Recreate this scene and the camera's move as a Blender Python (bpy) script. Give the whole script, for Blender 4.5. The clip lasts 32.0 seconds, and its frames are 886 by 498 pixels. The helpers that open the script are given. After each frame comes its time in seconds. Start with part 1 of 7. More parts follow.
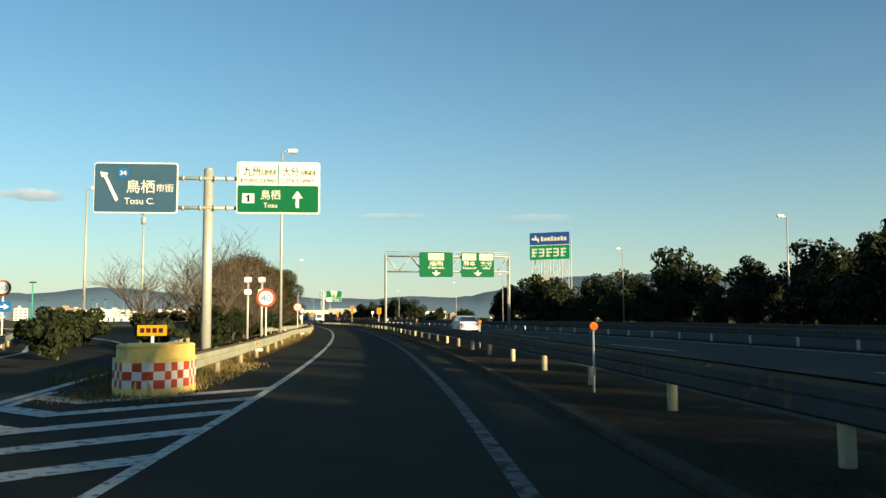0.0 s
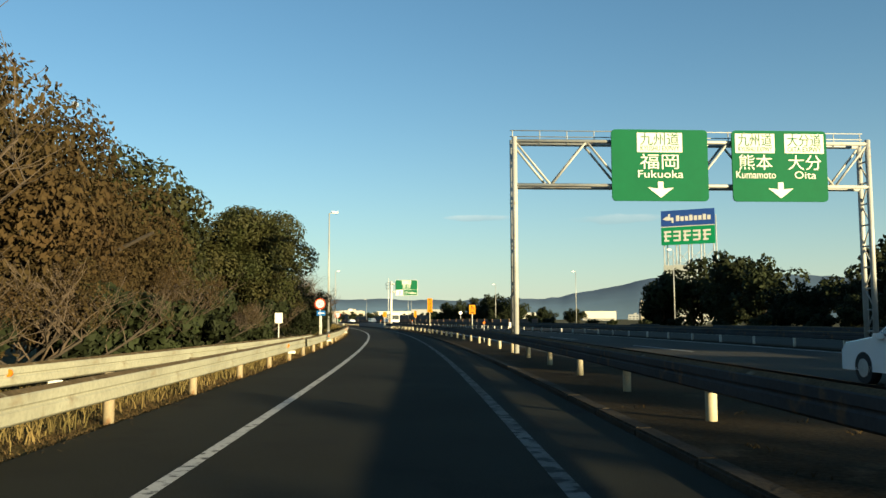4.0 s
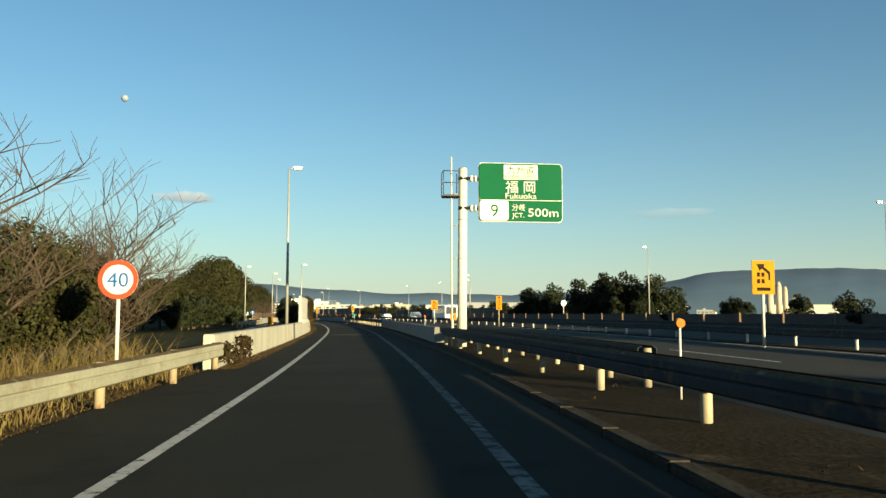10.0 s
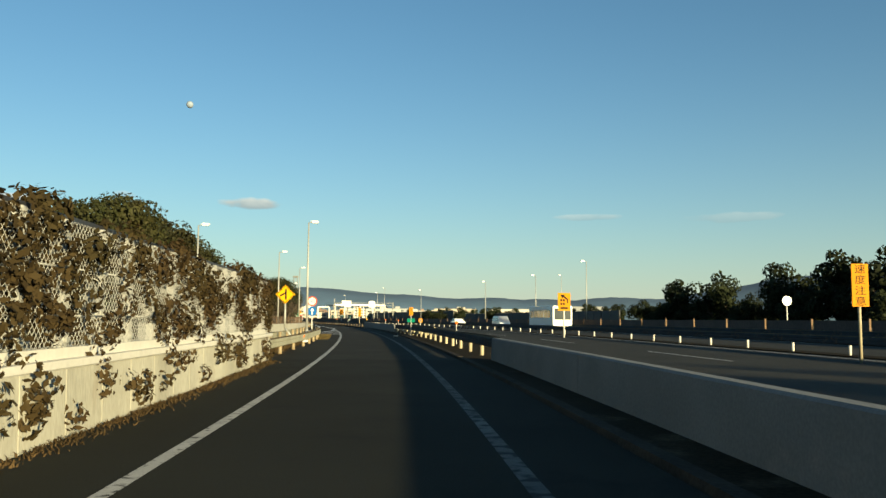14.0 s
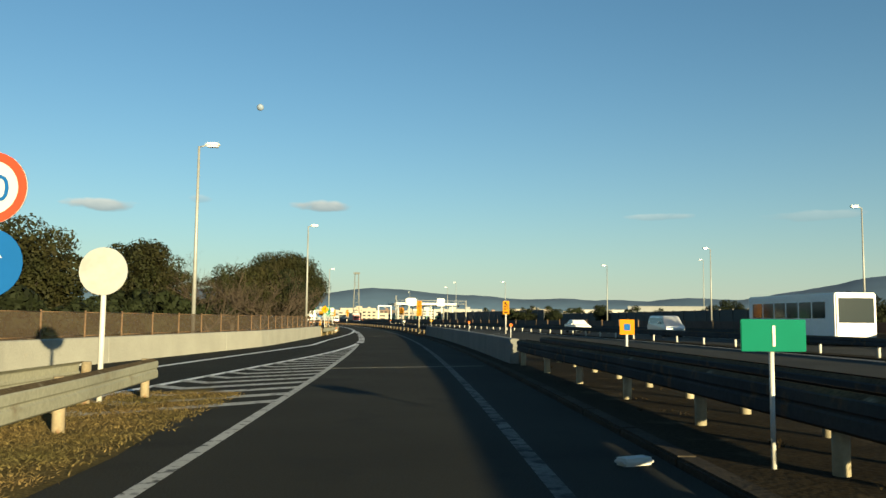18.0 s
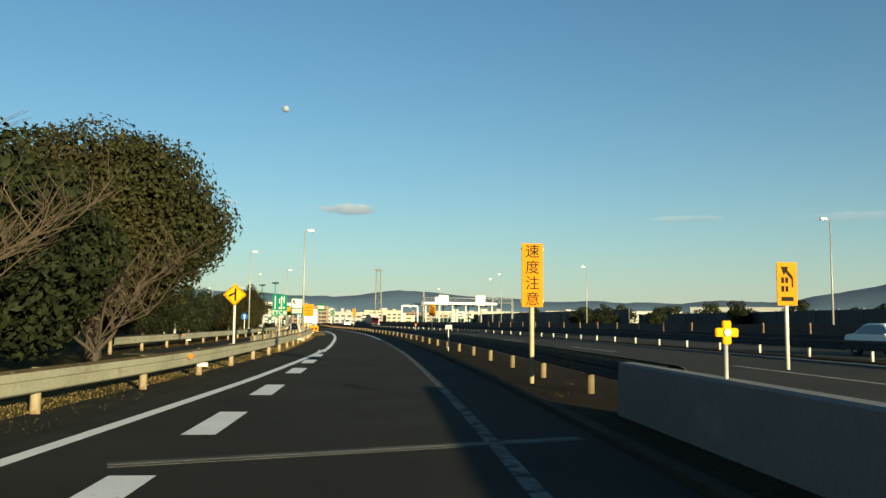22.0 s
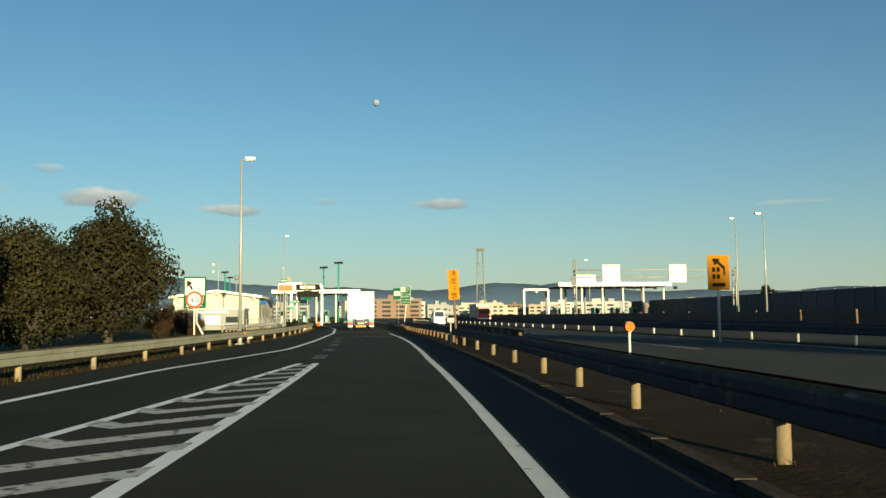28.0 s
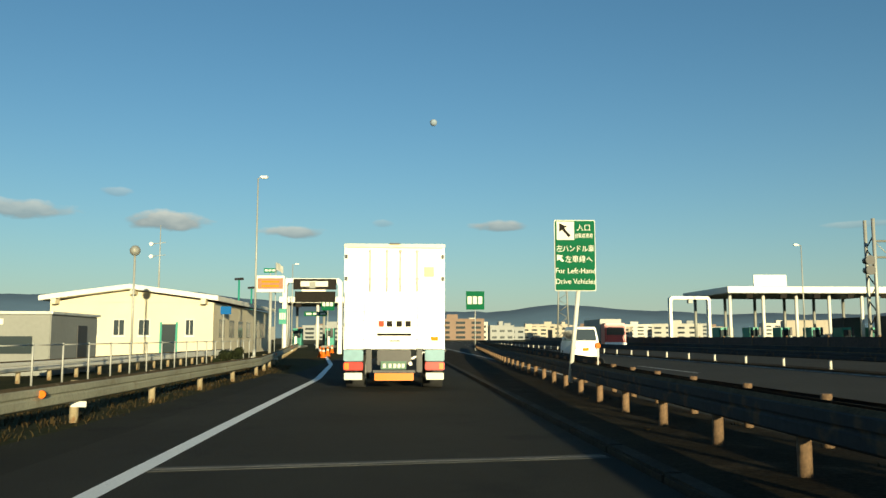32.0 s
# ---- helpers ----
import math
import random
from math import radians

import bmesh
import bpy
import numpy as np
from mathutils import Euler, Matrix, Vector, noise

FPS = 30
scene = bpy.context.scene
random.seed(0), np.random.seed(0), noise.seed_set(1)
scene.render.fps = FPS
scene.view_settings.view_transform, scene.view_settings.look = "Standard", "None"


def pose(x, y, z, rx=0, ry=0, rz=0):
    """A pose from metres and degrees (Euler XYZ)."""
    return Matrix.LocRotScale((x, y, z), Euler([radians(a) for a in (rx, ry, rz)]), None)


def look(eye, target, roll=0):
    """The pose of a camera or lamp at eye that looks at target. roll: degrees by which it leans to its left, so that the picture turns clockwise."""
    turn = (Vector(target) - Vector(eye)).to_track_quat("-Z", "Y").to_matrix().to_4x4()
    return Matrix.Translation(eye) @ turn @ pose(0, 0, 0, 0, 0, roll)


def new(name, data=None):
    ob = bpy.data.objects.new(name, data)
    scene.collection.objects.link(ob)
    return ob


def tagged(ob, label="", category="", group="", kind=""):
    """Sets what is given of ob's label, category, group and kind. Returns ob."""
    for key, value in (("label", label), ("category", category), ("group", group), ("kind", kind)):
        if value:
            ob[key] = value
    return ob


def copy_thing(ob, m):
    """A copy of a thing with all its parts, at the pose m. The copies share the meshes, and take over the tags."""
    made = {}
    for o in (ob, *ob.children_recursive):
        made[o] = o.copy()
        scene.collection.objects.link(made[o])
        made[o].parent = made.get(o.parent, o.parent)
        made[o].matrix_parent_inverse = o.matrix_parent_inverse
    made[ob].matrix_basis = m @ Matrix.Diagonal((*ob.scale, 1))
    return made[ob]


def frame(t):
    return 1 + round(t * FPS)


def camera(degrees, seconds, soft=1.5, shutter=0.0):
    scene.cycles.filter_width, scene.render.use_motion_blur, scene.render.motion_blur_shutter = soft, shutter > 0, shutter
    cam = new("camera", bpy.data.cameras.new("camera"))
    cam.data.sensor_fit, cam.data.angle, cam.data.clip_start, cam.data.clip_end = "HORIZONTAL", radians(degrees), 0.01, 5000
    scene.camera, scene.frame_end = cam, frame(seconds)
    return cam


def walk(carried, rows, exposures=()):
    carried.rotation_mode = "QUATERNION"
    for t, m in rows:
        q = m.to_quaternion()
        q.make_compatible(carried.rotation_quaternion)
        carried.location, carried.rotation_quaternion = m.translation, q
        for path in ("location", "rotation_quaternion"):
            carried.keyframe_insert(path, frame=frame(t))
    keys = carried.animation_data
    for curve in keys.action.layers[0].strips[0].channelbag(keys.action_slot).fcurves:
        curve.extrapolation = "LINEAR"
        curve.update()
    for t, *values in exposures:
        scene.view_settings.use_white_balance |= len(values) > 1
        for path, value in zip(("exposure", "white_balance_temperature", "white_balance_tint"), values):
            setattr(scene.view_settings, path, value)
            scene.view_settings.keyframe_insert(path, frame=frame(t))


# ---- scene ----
EXPOSURES = [(0.0, 1.66, 7050, -2), (7.0, 1.64, 7050, -2), (12.0, 1.49, 6950, -4), (20.0, 1.36, 6900, -4), (25.0, 1.27, 6800, -5), (28.0, 1.14, 6750, -5), (32.0, 1.06, 6600, -7)]
cam = camera(56.41, 32.0)
# seconds, eye in metres, turn in degrees
ROWS = [
    (0.0, 0.18, 0.01, 1.268, 94.75, 0.25, -0.12),
    (0.5, -0.28, 7.17, 1.272, 94.91, 0.23, 1.22),
    (1.0, -0.83, 14.25, 1.268, 95.56, -0.06, 2.22),
    (1.5, -1.38, 21.35, 1.269, 95.34, -0.29, 2.07),
    (2.0, -2.00, 28.47, 1.269, 95.19, -0.44, 1.64),
    (2.5, -2.74, 35.66, 1.270, 95.46, -0.38, 2.18),
    (3.0, -3.56, 42.94, 1.263, 95.37, -0.22, 3.59),
    (3.5, -4.42, 50.28, 1.268, 94.97, 0.29, 4.80),
    (4.0, -5.30, 57.60, 1.270, 94.89, 0.16, 5.78),
    (4.5, -6.22, 64.91, 1.270, 94.92, 0.04, 6.37),
    (5.0, -7.18, 72.20, 1.271, 95.02, -0.06, 6.68),
    (5.5, -8.23, 79.50, 1.271, 95.29, -0.05, 6.61),
    (6.0, -9.38, 86.78, 1.270, 95.15, -0.12, 7.62),
    (6.5, -10.65, 94.09, 1.268, 95.17, -0.12, 7.33),
    (7.0, -11.95, 101.53, 1.252, 94.94, -0.03, 7.16),
    (7.5, -13.29, 109.05, 1.281, 94.74, -0.25, 7.48),
    (8.0, -14.68, 116.52, 1.285, 94.73, 0.03, 7.95),
    (8.5, -16.12, 123.93, 1.280, 94.93, 0.31, 8.69),
    (9.0, -17.61, 131.42, 1.251, 95.24, -0.01, 9.29),
    (9.5, -19.19, 139.03, 1.269, 94.85, -0.12, 9.63),
    (10.0, -20.87, 146.70, 1.271, 94.53, -0.09, 9.13),
    (10.5, -22.60, 154.18, 1.264, 94.79, 0.18, 9.58),
    (11.0, -24.35, 161.32, 1.243, 94.39, 0.60, 10.41),
    (11.5, -26.23, 168.22, 1.266, 94.70, 0.03, 12.66),
    (12.0, -28.16, 174.99, 1.270, 95.67, -0.33, 11.61),
    (12.5, -30.03, 181.59, 1.257, 95.82, -0.51, 11.51),
    (13.0, -31.78, 188.02, 1.285, 94.83, -0.45, 11.54),
    (13.5, -33.44, 194.32, 1.271, 94.94, -0.60, 12.14),
    (14.0, -35.22, 200.60, 1.270, 94.86, -0.38, 13.32),
    (14.5, -37.09, 206.88, 1.270, 94.71, -0.26, 13.96),
    (15.0, -39.06, 213.18, 1.271, 94.48, -0.21, 13.96),
    (15.5, -41.09, 219.51, 1.274, 94.00, -0.21, 13.12),
    (16.0, -43.15, 225.86, 1.269, 94.05, -0.36, 14.01),
    (16.5, -45.25, 232.24, 1.265, 94.43, -0.32, 14.67),
    (17.0, -47.40, 238.65, 1.263, 94.26, -0.29, 14.96),
    (17.5, -49.62, 245.04, 1.274, 93.85, -0.12, 15.68),
    (18.0, -51.90, 251.39, 1.277, 94.90, -0.50, 18.08),
    (18.5, -54.29, 257.83, 1.293, 95.01, -0.08, 18.85),
    (19.0, -56.74, 264.39, 1.266, 95.28, 0.47, 19.22),
    (19.5, -59.18, 270.81, 1.275, 95.73, 0.23, 19.48),
    (20.0, -61.62, 277.11, 1.267, 95.59, 0.10, 19.83),
    (20.5, -64.12, 283.43, 1.272, 94.69, -0.29, 19.13),
    (21.0, -66.68, 289.71, 1.276, 94.07, -0.72, 18.48),
    (21.5, -69.33, 296.04, 1.270, 94.25, -0.66, 19.14),
    (22.0, -72.08, 302.44, 1.271, 95.08, -0.52, 19.92),
    (22.5, -74.91, 308.94, 1.290, 96.24, -0.18, 20.79),
    (23.0, -77.79, 315.46, 1.269, 93.72, 0.13, 21.70),
    (23.5, -80.75, 322.00, 1.254, 95.48, -0.23, 23.50),
    (24.0, -83.93, 328.68, 1.259, 95.59, -0.05, 22.66),
    (24.5, -87.19, 335.38, 1.270, 95.20, 0.03, 22.69),
    (25.0, -90.46, 342.06, 1.270, 94.95, 0.12, 24.19),
    (25.5, -93.74, 348.72, 1.270, 94.85, 0.22, 25.02),
    (26.0, -97.06, 355.36, 1.270, 94.80, 0.36, 25.42),
    (26.5, -100.41, 361.99, 1.266, 94.75, 0.59, 25.45),
    (27.0, -103.82, 368.62, 1.259, 95.45, 0.63, 27.00),
    (27.5, -107.39, 375.29, 1.263, 95.08, 0.61, 27.35),
    (28.0, -111.09, 381.94, 1.273, 94.61, 0.51, 26.55),
    (28.5, -114.70, 388.27, 1.280, 94.24, 0.61, 25.68),
    (29.0, -118.12, 394.24, 1.268, 94.39, 0.57, 26.00),
    (29.5, -121.58, 400.14, 1.260, 94.75, 0.47, 27.85),
    (30.0, -125.15, 406.08, 1.255, 95.14, 0.46, 29.47),
    (30.5, -128.98, 412.31, 1.248, 95.55, 0.60, 30.01),
    (31.0, -133.09, 418.77, 1.262, 95.79, 0.40, 30.15),
    (31.5, -137.39, 425.27, 1.277, 96.05, 0.28, 30.09),
    (32.0, -141.74, 431.67, 1.291, 96.14, 0.01, 30.45),
]
walk(cam, [(r[0], pose(*r[1:])) for r in ROWS], EXPOSURES)

# the lane that the camera follows, a knot a second
KNOTS = [(-0.0, 0.04), (-0.82, 14.21), (-2.02, 28.52), (-3.52, 42.98), (-5.28, 57.55), (-7.24, 72.15), (-9.43, 86.81), (-11.88, 101.6), (-14.59,
116.56), (-17.57, 131.64), (-20.87, 146.61), (-24.43, 161.11), (-28.1, 174.88), (-31.72, 187.97), (-35.32, 200.67), (-39.09, 213.26), (-43.13,
225.91), (-47.43, 238.65), (-51.95, 251.46), (-56.68, 264.29), (-61.59, 277.04), (-66.71, 289.73), (-72.11, 302.51), (-77.86, 315.5), (-83.97,
328.71), (-90.41, 342.04), (-97.07, 355.39), (-103.92, 368.65), (-110.93, 381.61), (-118.04, 394.17), (-125.38, 406.47), (-133.18, 418.88), (-141.67,
431.66), (-150.0, 444.1), (-158.3, 456.6)]

# ---- light ----
SUN_AZ, SUN_EL = 132.6, 7.1   # degrees clockwise from +y, above the horizon
world = bpy.data.worlds.new("sky")
scene.world = world
world.use_nodes = True


def build_sky(nt):
    nt.nodes.clear()
    out = nt.nodes.new("ShaderNodeOutputWorld")
    bg = nt.nodes.new("ShaderNodeBackground")
    sky = nt.nodes.new("ShaderNodeTexSky")
    sky.sky_type = "NISHITA"
    sky.sun_disc = False
    sky.sun_elevation = radians(SUN_EL)
    sky.sun_rotation = radians(SUN_AZ)
    sky.altitude = 0
    sky.air_density, sky.dust_density, sky.ozone_density = 1.0, 0.1, 3.4
    # a few small flat clouds low over the horizon: yaw and height of the middle, half width, half height, in degrees
    clouds = [(26.4, 7.75, 2.3, 0.42, 0.75), (40.6, 7.2, 2.4, 0.45, 0.75), (49.3, 7.7, 3.2, 0.7, 0.9), (57.8, 8.0, 3.2, 0.65, 0.7),
              (52.4, 9.4, 1.2, 0.35, 0.35), (34.6, 7.9, 0.8, 0.3, 0.3), (3.2, 7.0, 2.2, 0.25, 0.28), (-6.0, 6.8, 3.0, 0.35, 0.2)]
    co = nt.nodes.new("ShaderNodeTexCoord")
    sep = nt.nodes.new("ShaderNodeSeparateXYZ")
    nt.links.new(co.outputs["Generated"], sep.inputs[0])

    def m(op, a, b=0.0, c=None):
        n = nt.nodes.new("ShaderNodeMath")
        n.operation = op
        for i, v in enumerate((a, b) if c is None else (a, b, c)):
            if isinstance(v, (int, float)):
                n.inputs[i].default_value = v
            else:
                nt.links.new(v, n.inputs[i])
        return n.outputs[0]
    az = m("MULTIPLY", m("ARCTAN2", m("MULTIPLY", sep.outputs[0], -1.0), sep.outputs[1]), 57.29578)
    el = m("MULTIPLY", m("ARCSINE", sep.outputs[2]), 57.29578)
    no = nt.nodes.new("ShaderNodeTexNoise")
    mp = nt.nodes.new("ShaderNodeMapping")
    mp.inputs["Scale"].default_value = (30, 30, 75)
    nt.links.new(co.outputs["Generated"], mp.inputs[0])
    nt.links.new(mp.outputs[0], no.inputs["Vector"])
    no.inputs["Scale"].default_value = 1.0
    no.inputs["Detail"].default_value = 6.0
    rough = m("MULTIPLY", m("SUBTRACT", no.outputs[0], 0.5), 2.6)
    total, lit = 0.0, 0.0
    grain = m("MULTIPLY", m("SUBTRACT", no.outputs[0], 0.5), 2.0)
    for a, e, w, h, k in clouds:
        u = m("DIVIDE", m("SUBTRACT", az, a), w)
        v = m("DIVIDE", m("SUBTRACT", el, e), h)
        r = m("ADD", m("SUBTRACT", 1.0, m("ADD", m("MULTIPLY", u, u), m("MULTIPLY", v, v))), rough)
        mask = m("MULTIPLY", m("MINIMUM", m("MULTIPLY", m("MAXIMUM", r, 0.0), 1.5), 1.0), k)
        total = m("MAXIMUM", mask, total)
        top = m("MINIMUM", m("MAXIMUM", m("ADD", m("MULTIPLY", m("ADD", v, grain), 0.55), 0.45), 0.0), 1.0)
        lit = m("MAXIMUM", m("MULTIPLY", top, m("GREATER_THAN", mask, 0.0)), lit)
    total = m("MINIMUM", total, 0.85)
    mix = nt.nodes.new("ShaderNodeMix")
    mix.data_type = "RGBA"
    nt.links.new(total, mix.inputs[0])
    # thin winter haze all round the horizon
    haze = nt.nodes.new("ShaderNodeMix")
    haze.data_type = "RGBA"
    thick = m("MULTIPLY", m("POWER", 2.718, m("DIVIDE", m("MAXIMUM", el, 0.0), -5.5)), 0.75)
    nt.links.new(thick, haze.inputs[0])
    nt.links.new(sky.outputs[0], haze.inputs[6])
    haze.inputs[7].default_value = (2.95, 3.2, 3.4, 1)
    nt.links.new(haze.outputs[2], mix.inputs[6])
    tone = nt.nodes.new("ShaderNodeMix")
    tone.data_type = "RGBA"
    nt.links.new(lit, tone.inputs[0])
    tone.inputs[6].default_value = (1.75, 1.9, 2.1, 1)
    tone.inputs[7].default_value = (4.9, 4.5, 4.2, 1)
    nt.links.new(tone.outputs[2], mix.inputs[7])
    nt.links.new(mix.outputs[2], bg.inputs[0])
    bg.inputs[1].default_value = SKY
    nt.links.new(bg.outputs[0], out.inputs[0])


SKY = 0.07
build_sky(world.node_tree)
sun = new("sun", bpy.data.lights.new("sun", "SUN"))
sun.data.energy, sun.data.angle, sun.data.color = 4.7, radians(0.6), (1.0, 0.80, 0.52)
toward = Vector((math.sin(radians(SUN_AZ)) * math.cos(radians(SUN_EL)), math.cos(radians(SUN_AZ)) * math.cos(radians(SUN_EL)), math.sin(radians(SUN_EL))))
sun.matrix_world = look(toward * 50, (0, 0, 0))


# ---- materials ----
MATS = {}


def material(name, base, rough=0.6, metal=0.0, grain=(0, 0), patch=(0, 0), bump=(0, 0), tint=None, random_amount=0.0, specular=0.5, dirt=None, emit=None, streak=None):
    """base colour; grain, patch: (scale per metre, amount) of fine and broad variation; bump: (scale, strength); tint: the colour of the broad patches."""
    mt = bpy.data.materials.new(name)
    mt.use_nodes = True
    nt = mt.node_tree
    bs = nt.nodes["Principled BSDF"]
    bs.inputs["Base Color"].default_value = (*base, 1)
    bs.inputs["Roughness"].default_value = rough
    bs.inputs["Metallic"].default_value = metal
    bs.inputs["Specular IOR Level"].default_value = specular
    co = nt.nodes.new("ShaderNodeTexCoord")
    where = co.outputs["Object"]
    if streak:
        mp = nt.nodes.new("ShaderNodeMapping")
        mp.inputs["Scale"].default_value = streak
        nt.links.new(where, mp.inputs[0])
        where = mp.outputs[0]
    col = None

    def noise_node(scale, detail=4.0):
        n = nt.nodes.new("ShaderNodeTexNoise")
        n.inputs["Scale"].default_value = scale
        n.inputs["Detail"].default_value = detail
        nt.links.new(where, n.inputs["Vector"])
        return n.outputs[0]

    def ramp(src, lo, hi):
        n = nt.nodes.new("ShaderNodeMapRange")
        n.inputs["From Min"].default_value, n.inputs["From Max"].default_value = lo, hi
        nt.links.new(src, n.inputs["Value"])
        return n.outputs[0]

    def mix(fac, a, b, kind="MIX"):
        n = nt.nodes.new("ShaderNodeMix")
        n.data_type, n.blend_type = "RGBA", kind
        for sock, v in ((n.inputs[0], fac), (n.inputs[6], a), (n.inputs[7], b)):
            if isinstance(v, (int, float)):
                sock.default_value = v
            elif isinstance(v, tuple):
                sock.default_value = (*v, 1)
            else:
                nt.links.new(v, sock)
        return n.outputs[2]
    col = base
    if patch[1]:
        col = mix(ramp(noise_node(patch[0], 5), 0.5 - 0.22, 0.5 + 0.22), col, tint or tuple(c * (1 - patch[1]) for c in base))
    if dirt:
        col = mix(ramp(noise_node(dirt[1], 8), dirt[2], dirt[2] + 0.12), col, dirt[0])
    if grain[1]:
        g = ramp(noise_node(grain[0], 3), 0.3, 0.7)
        lo, hi = 1 - grain[1], 1 + grain[1]
        n = nt.nodes.new("ShaderNodeMapRange")
        n.inputs["To Min"].default_value, n.inputs["To Max"].default_value = lo, hi
        nt.links.new(g, n.inputs["Value"])
        c = nt.nodes.new("ShaderNodeCombineColor")
        for i in range(3):
            nt.links.new(n.outputs[0], c.inputs[i])
        col = mix(1.0, col, c.outputs[0], "MULTIPLY")
    if random_amount:
        oi = nt.nodes.new("ShaderNodeObjectInfo")
        gi = nt.nodes.new("ShaderNodeNewGeometry")
        ad = nt.nodes.new("ShaderNodeMath")
        ad.operation = "ADD"
        nt.links.new(oi.outputs["Random"], ad.inputs[0])
        nt.links.new(gi.outputs["Random Per Island"], ad.inputs[1])
        n = nt.nodes.new("ShaderNodeMapRange")
        n.inputs["From Max"].default_value = 2.0
        n.inputs["To Min"].default_value, n.inputs["To Max"].default_value = 1 - random_amount, 1 + random_amount
        nt.links.new(ad.outputs[0], n.inputs["Value"])
        c = nt.nodes.new("ShaderNodeCombineColor")
        for i in range(3):
            nt.links.new(n.outputs[0], c.inputs[i])
        col = mix(1.0, col, c.outputs[0], "MULTIPLY")
    if not isinstance(col, tuple):
        nt.links.new(col, bs.inputs["Base Color"])
    if bump[1]:
        b = nt.nodes.new("ShaderNodeBump")
        b.inputs["Strength"].default_value = bump[1]
        b.inputs["Distance"].default_value = 0.02
        nt.links.new(noise_node(bump[0], 5), b.inputs["Height"])
        nt.links.new(b.outputs[0], bs.inputs["Normal"])
    if emit:
        bs.inputs["Emission Color"].default_value = (*emit[0], 1)
        bs.inputs["Emission Strength"].default_value = emit[1]
    MATS[name] = mt
    return mt


ASPHALT = material("asphalt", (0.031, 0.0315, 0.025), 0.95, 0, (60, 0.4), (0.35, 0.3), (90, 0.25), specular=0.06, dirt=((0.021, 0.021, 0.018), 0.9, 0.56))
TURF = material("dry_turf", (0.15, 0.105, 0.042), 0.97, 0, (30, 0.4), (0.9, 0.5), (20, 0.8), tint=(0.075, 0.062, 0.024), specular=0.03, dirt=((0.05, 0.042, 0.02), 2.5, 0.6))
ASPHALT_NEW = material("greyer_asphalt", (0.041, 0.040, 0.033), 0.95, 0, (60, 0.4), (0.35, 0.3), (90, 0.25), specular=0.06, dirt=((0.028, 0.028, 0.024), 0.9, 0.56))
ASPHALT_PALE = material("worn_asphalt", (0.062, 0.060, 0.052), 0.95, 0, (60, 0.3), (0.3, 0.25), (90, 0.25), specular=0.06)
# faded, and darkened further for the right edge line in rail shade
PAINT_FADED_SHADED = material("faded_shaded_road_paint", (0.17, 0.17, 0.16), 0.85, 0, (40, 0.2), (1.2, 0.5), (60, 0.1), dirt=((0.035, 0.035, 0.034), 5.0, 0.48), specular=0.08)
PAINT_WHITE = material("road_paint", (0.50, 0.49, 0.45), 0.8, 0, (40, 0.12), (1.5, 0.2), (60, 0.1), dirt=((0.07, 0.07, 0.065), 7.0, 0.54), specular=0.1)
PAINT_EDGE = material("edge_paint", (0.68, 0.67, 0.62), 0.7, 0, (40, 0.10), (1.5, 0.15), (60, 0.1), dirt=((0.16, 0.16, 0.15), 6.0, 0.62), specular=0.1)
PAINT_FRESH = material("fresh_road_paint", (0.84, 0.83, 0.79), 0.6, 0, (40, 0.08), (1.5, 0.1), (60, 0.1), dirt=((0.2, 0.2, 0.19), 9.0, 0.66))
SOIL = material("verge_soil", (0.038, 0.029, 0.017), 0.97, 0, (25, 0.4), (0.8, 0.4), (12, 0.6), specular=0.04, dirt=((0.068, 0.052, 0.032), 1.3, 0.6))
# same concrete as the pale parapets, darkened for the shaded right-hand side
CONCRETE_SHADED = material("concrete", (0.19, 0.19, 0.175), 0.9, 0, (30, 0.12), (0.7, 0.25), (25, 0.15), dirt=((0.2, 0.19, 0.17), 1.6, 0.6))
CONCRETE_PALE = material("pale_concrete", (0.35, 0.345, 0.30), 0.9, 0, (30, 0.1), (0.7, 0.2), (25, 0.15), specular=0.2, dirt=((0.33, 0.3, 0.24), 1.6, 0.64))
CONCRETE_OLD = material("stained_concrete", (0.40, 0.39, 0.325), 0.9, 0, (30, 0.15), (0.9, 0.35), (25, 0.2), dirt=((0.25, 0.22, 0.17), 2.2, 0.66), streak=(1, 1, 0.25))
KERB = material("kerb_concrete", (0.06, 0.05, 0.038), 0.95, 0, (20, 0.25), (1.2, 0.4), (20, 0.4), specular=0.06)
GALV = material("galvanised_steel", (0.38, 0.385, 0.365), 0.6, 0.15, (20, 0.12), (1.2, 0.25), (10, 0.05), dirt=((0.30, 0.24, 0.17), 2.5, 0.62))
RAIL_PAINT = material("painted_rail", (0.315, 0.31, 0.235), 0.65, 0.05, (20, 0.12), (0.9, 0.25), (8, 0.06), dirt=((0.19, 0.16, 0.105), 2.6, 0.60), specular=0.2)
POST_CREAM = material("cream_post_paint", (0.34, 0.295, 0.195), 0.65, 0, (25, 0.12), (2.0, 0.3), (10, 0.1), random_amount=0.45, dirt=((0.32, 0.19, 0.09), 5.0, 0.6))
POST_TAN = material("tan_post_paint", (0.27, 0.22, 0.14), 0.75, 0, (25, 0.15), (2.0, 0.3), random_amount=0.25, specular=0.1, dirt=((0.16, 0.09, 0.045), 5.0, 0.55))
POST_WHITE = material("white_post_paint", (0.55, 0.53, 0.47), 0.6, 0, (25, 0.08), (2.0, 0.15), random_amount=0.1)
RUST = material("rusty_steel", (0.19, 0.115, 0.062), 0.8, 0.1, (30, 0.3), (3.0, 0.4), (20, 0.3))
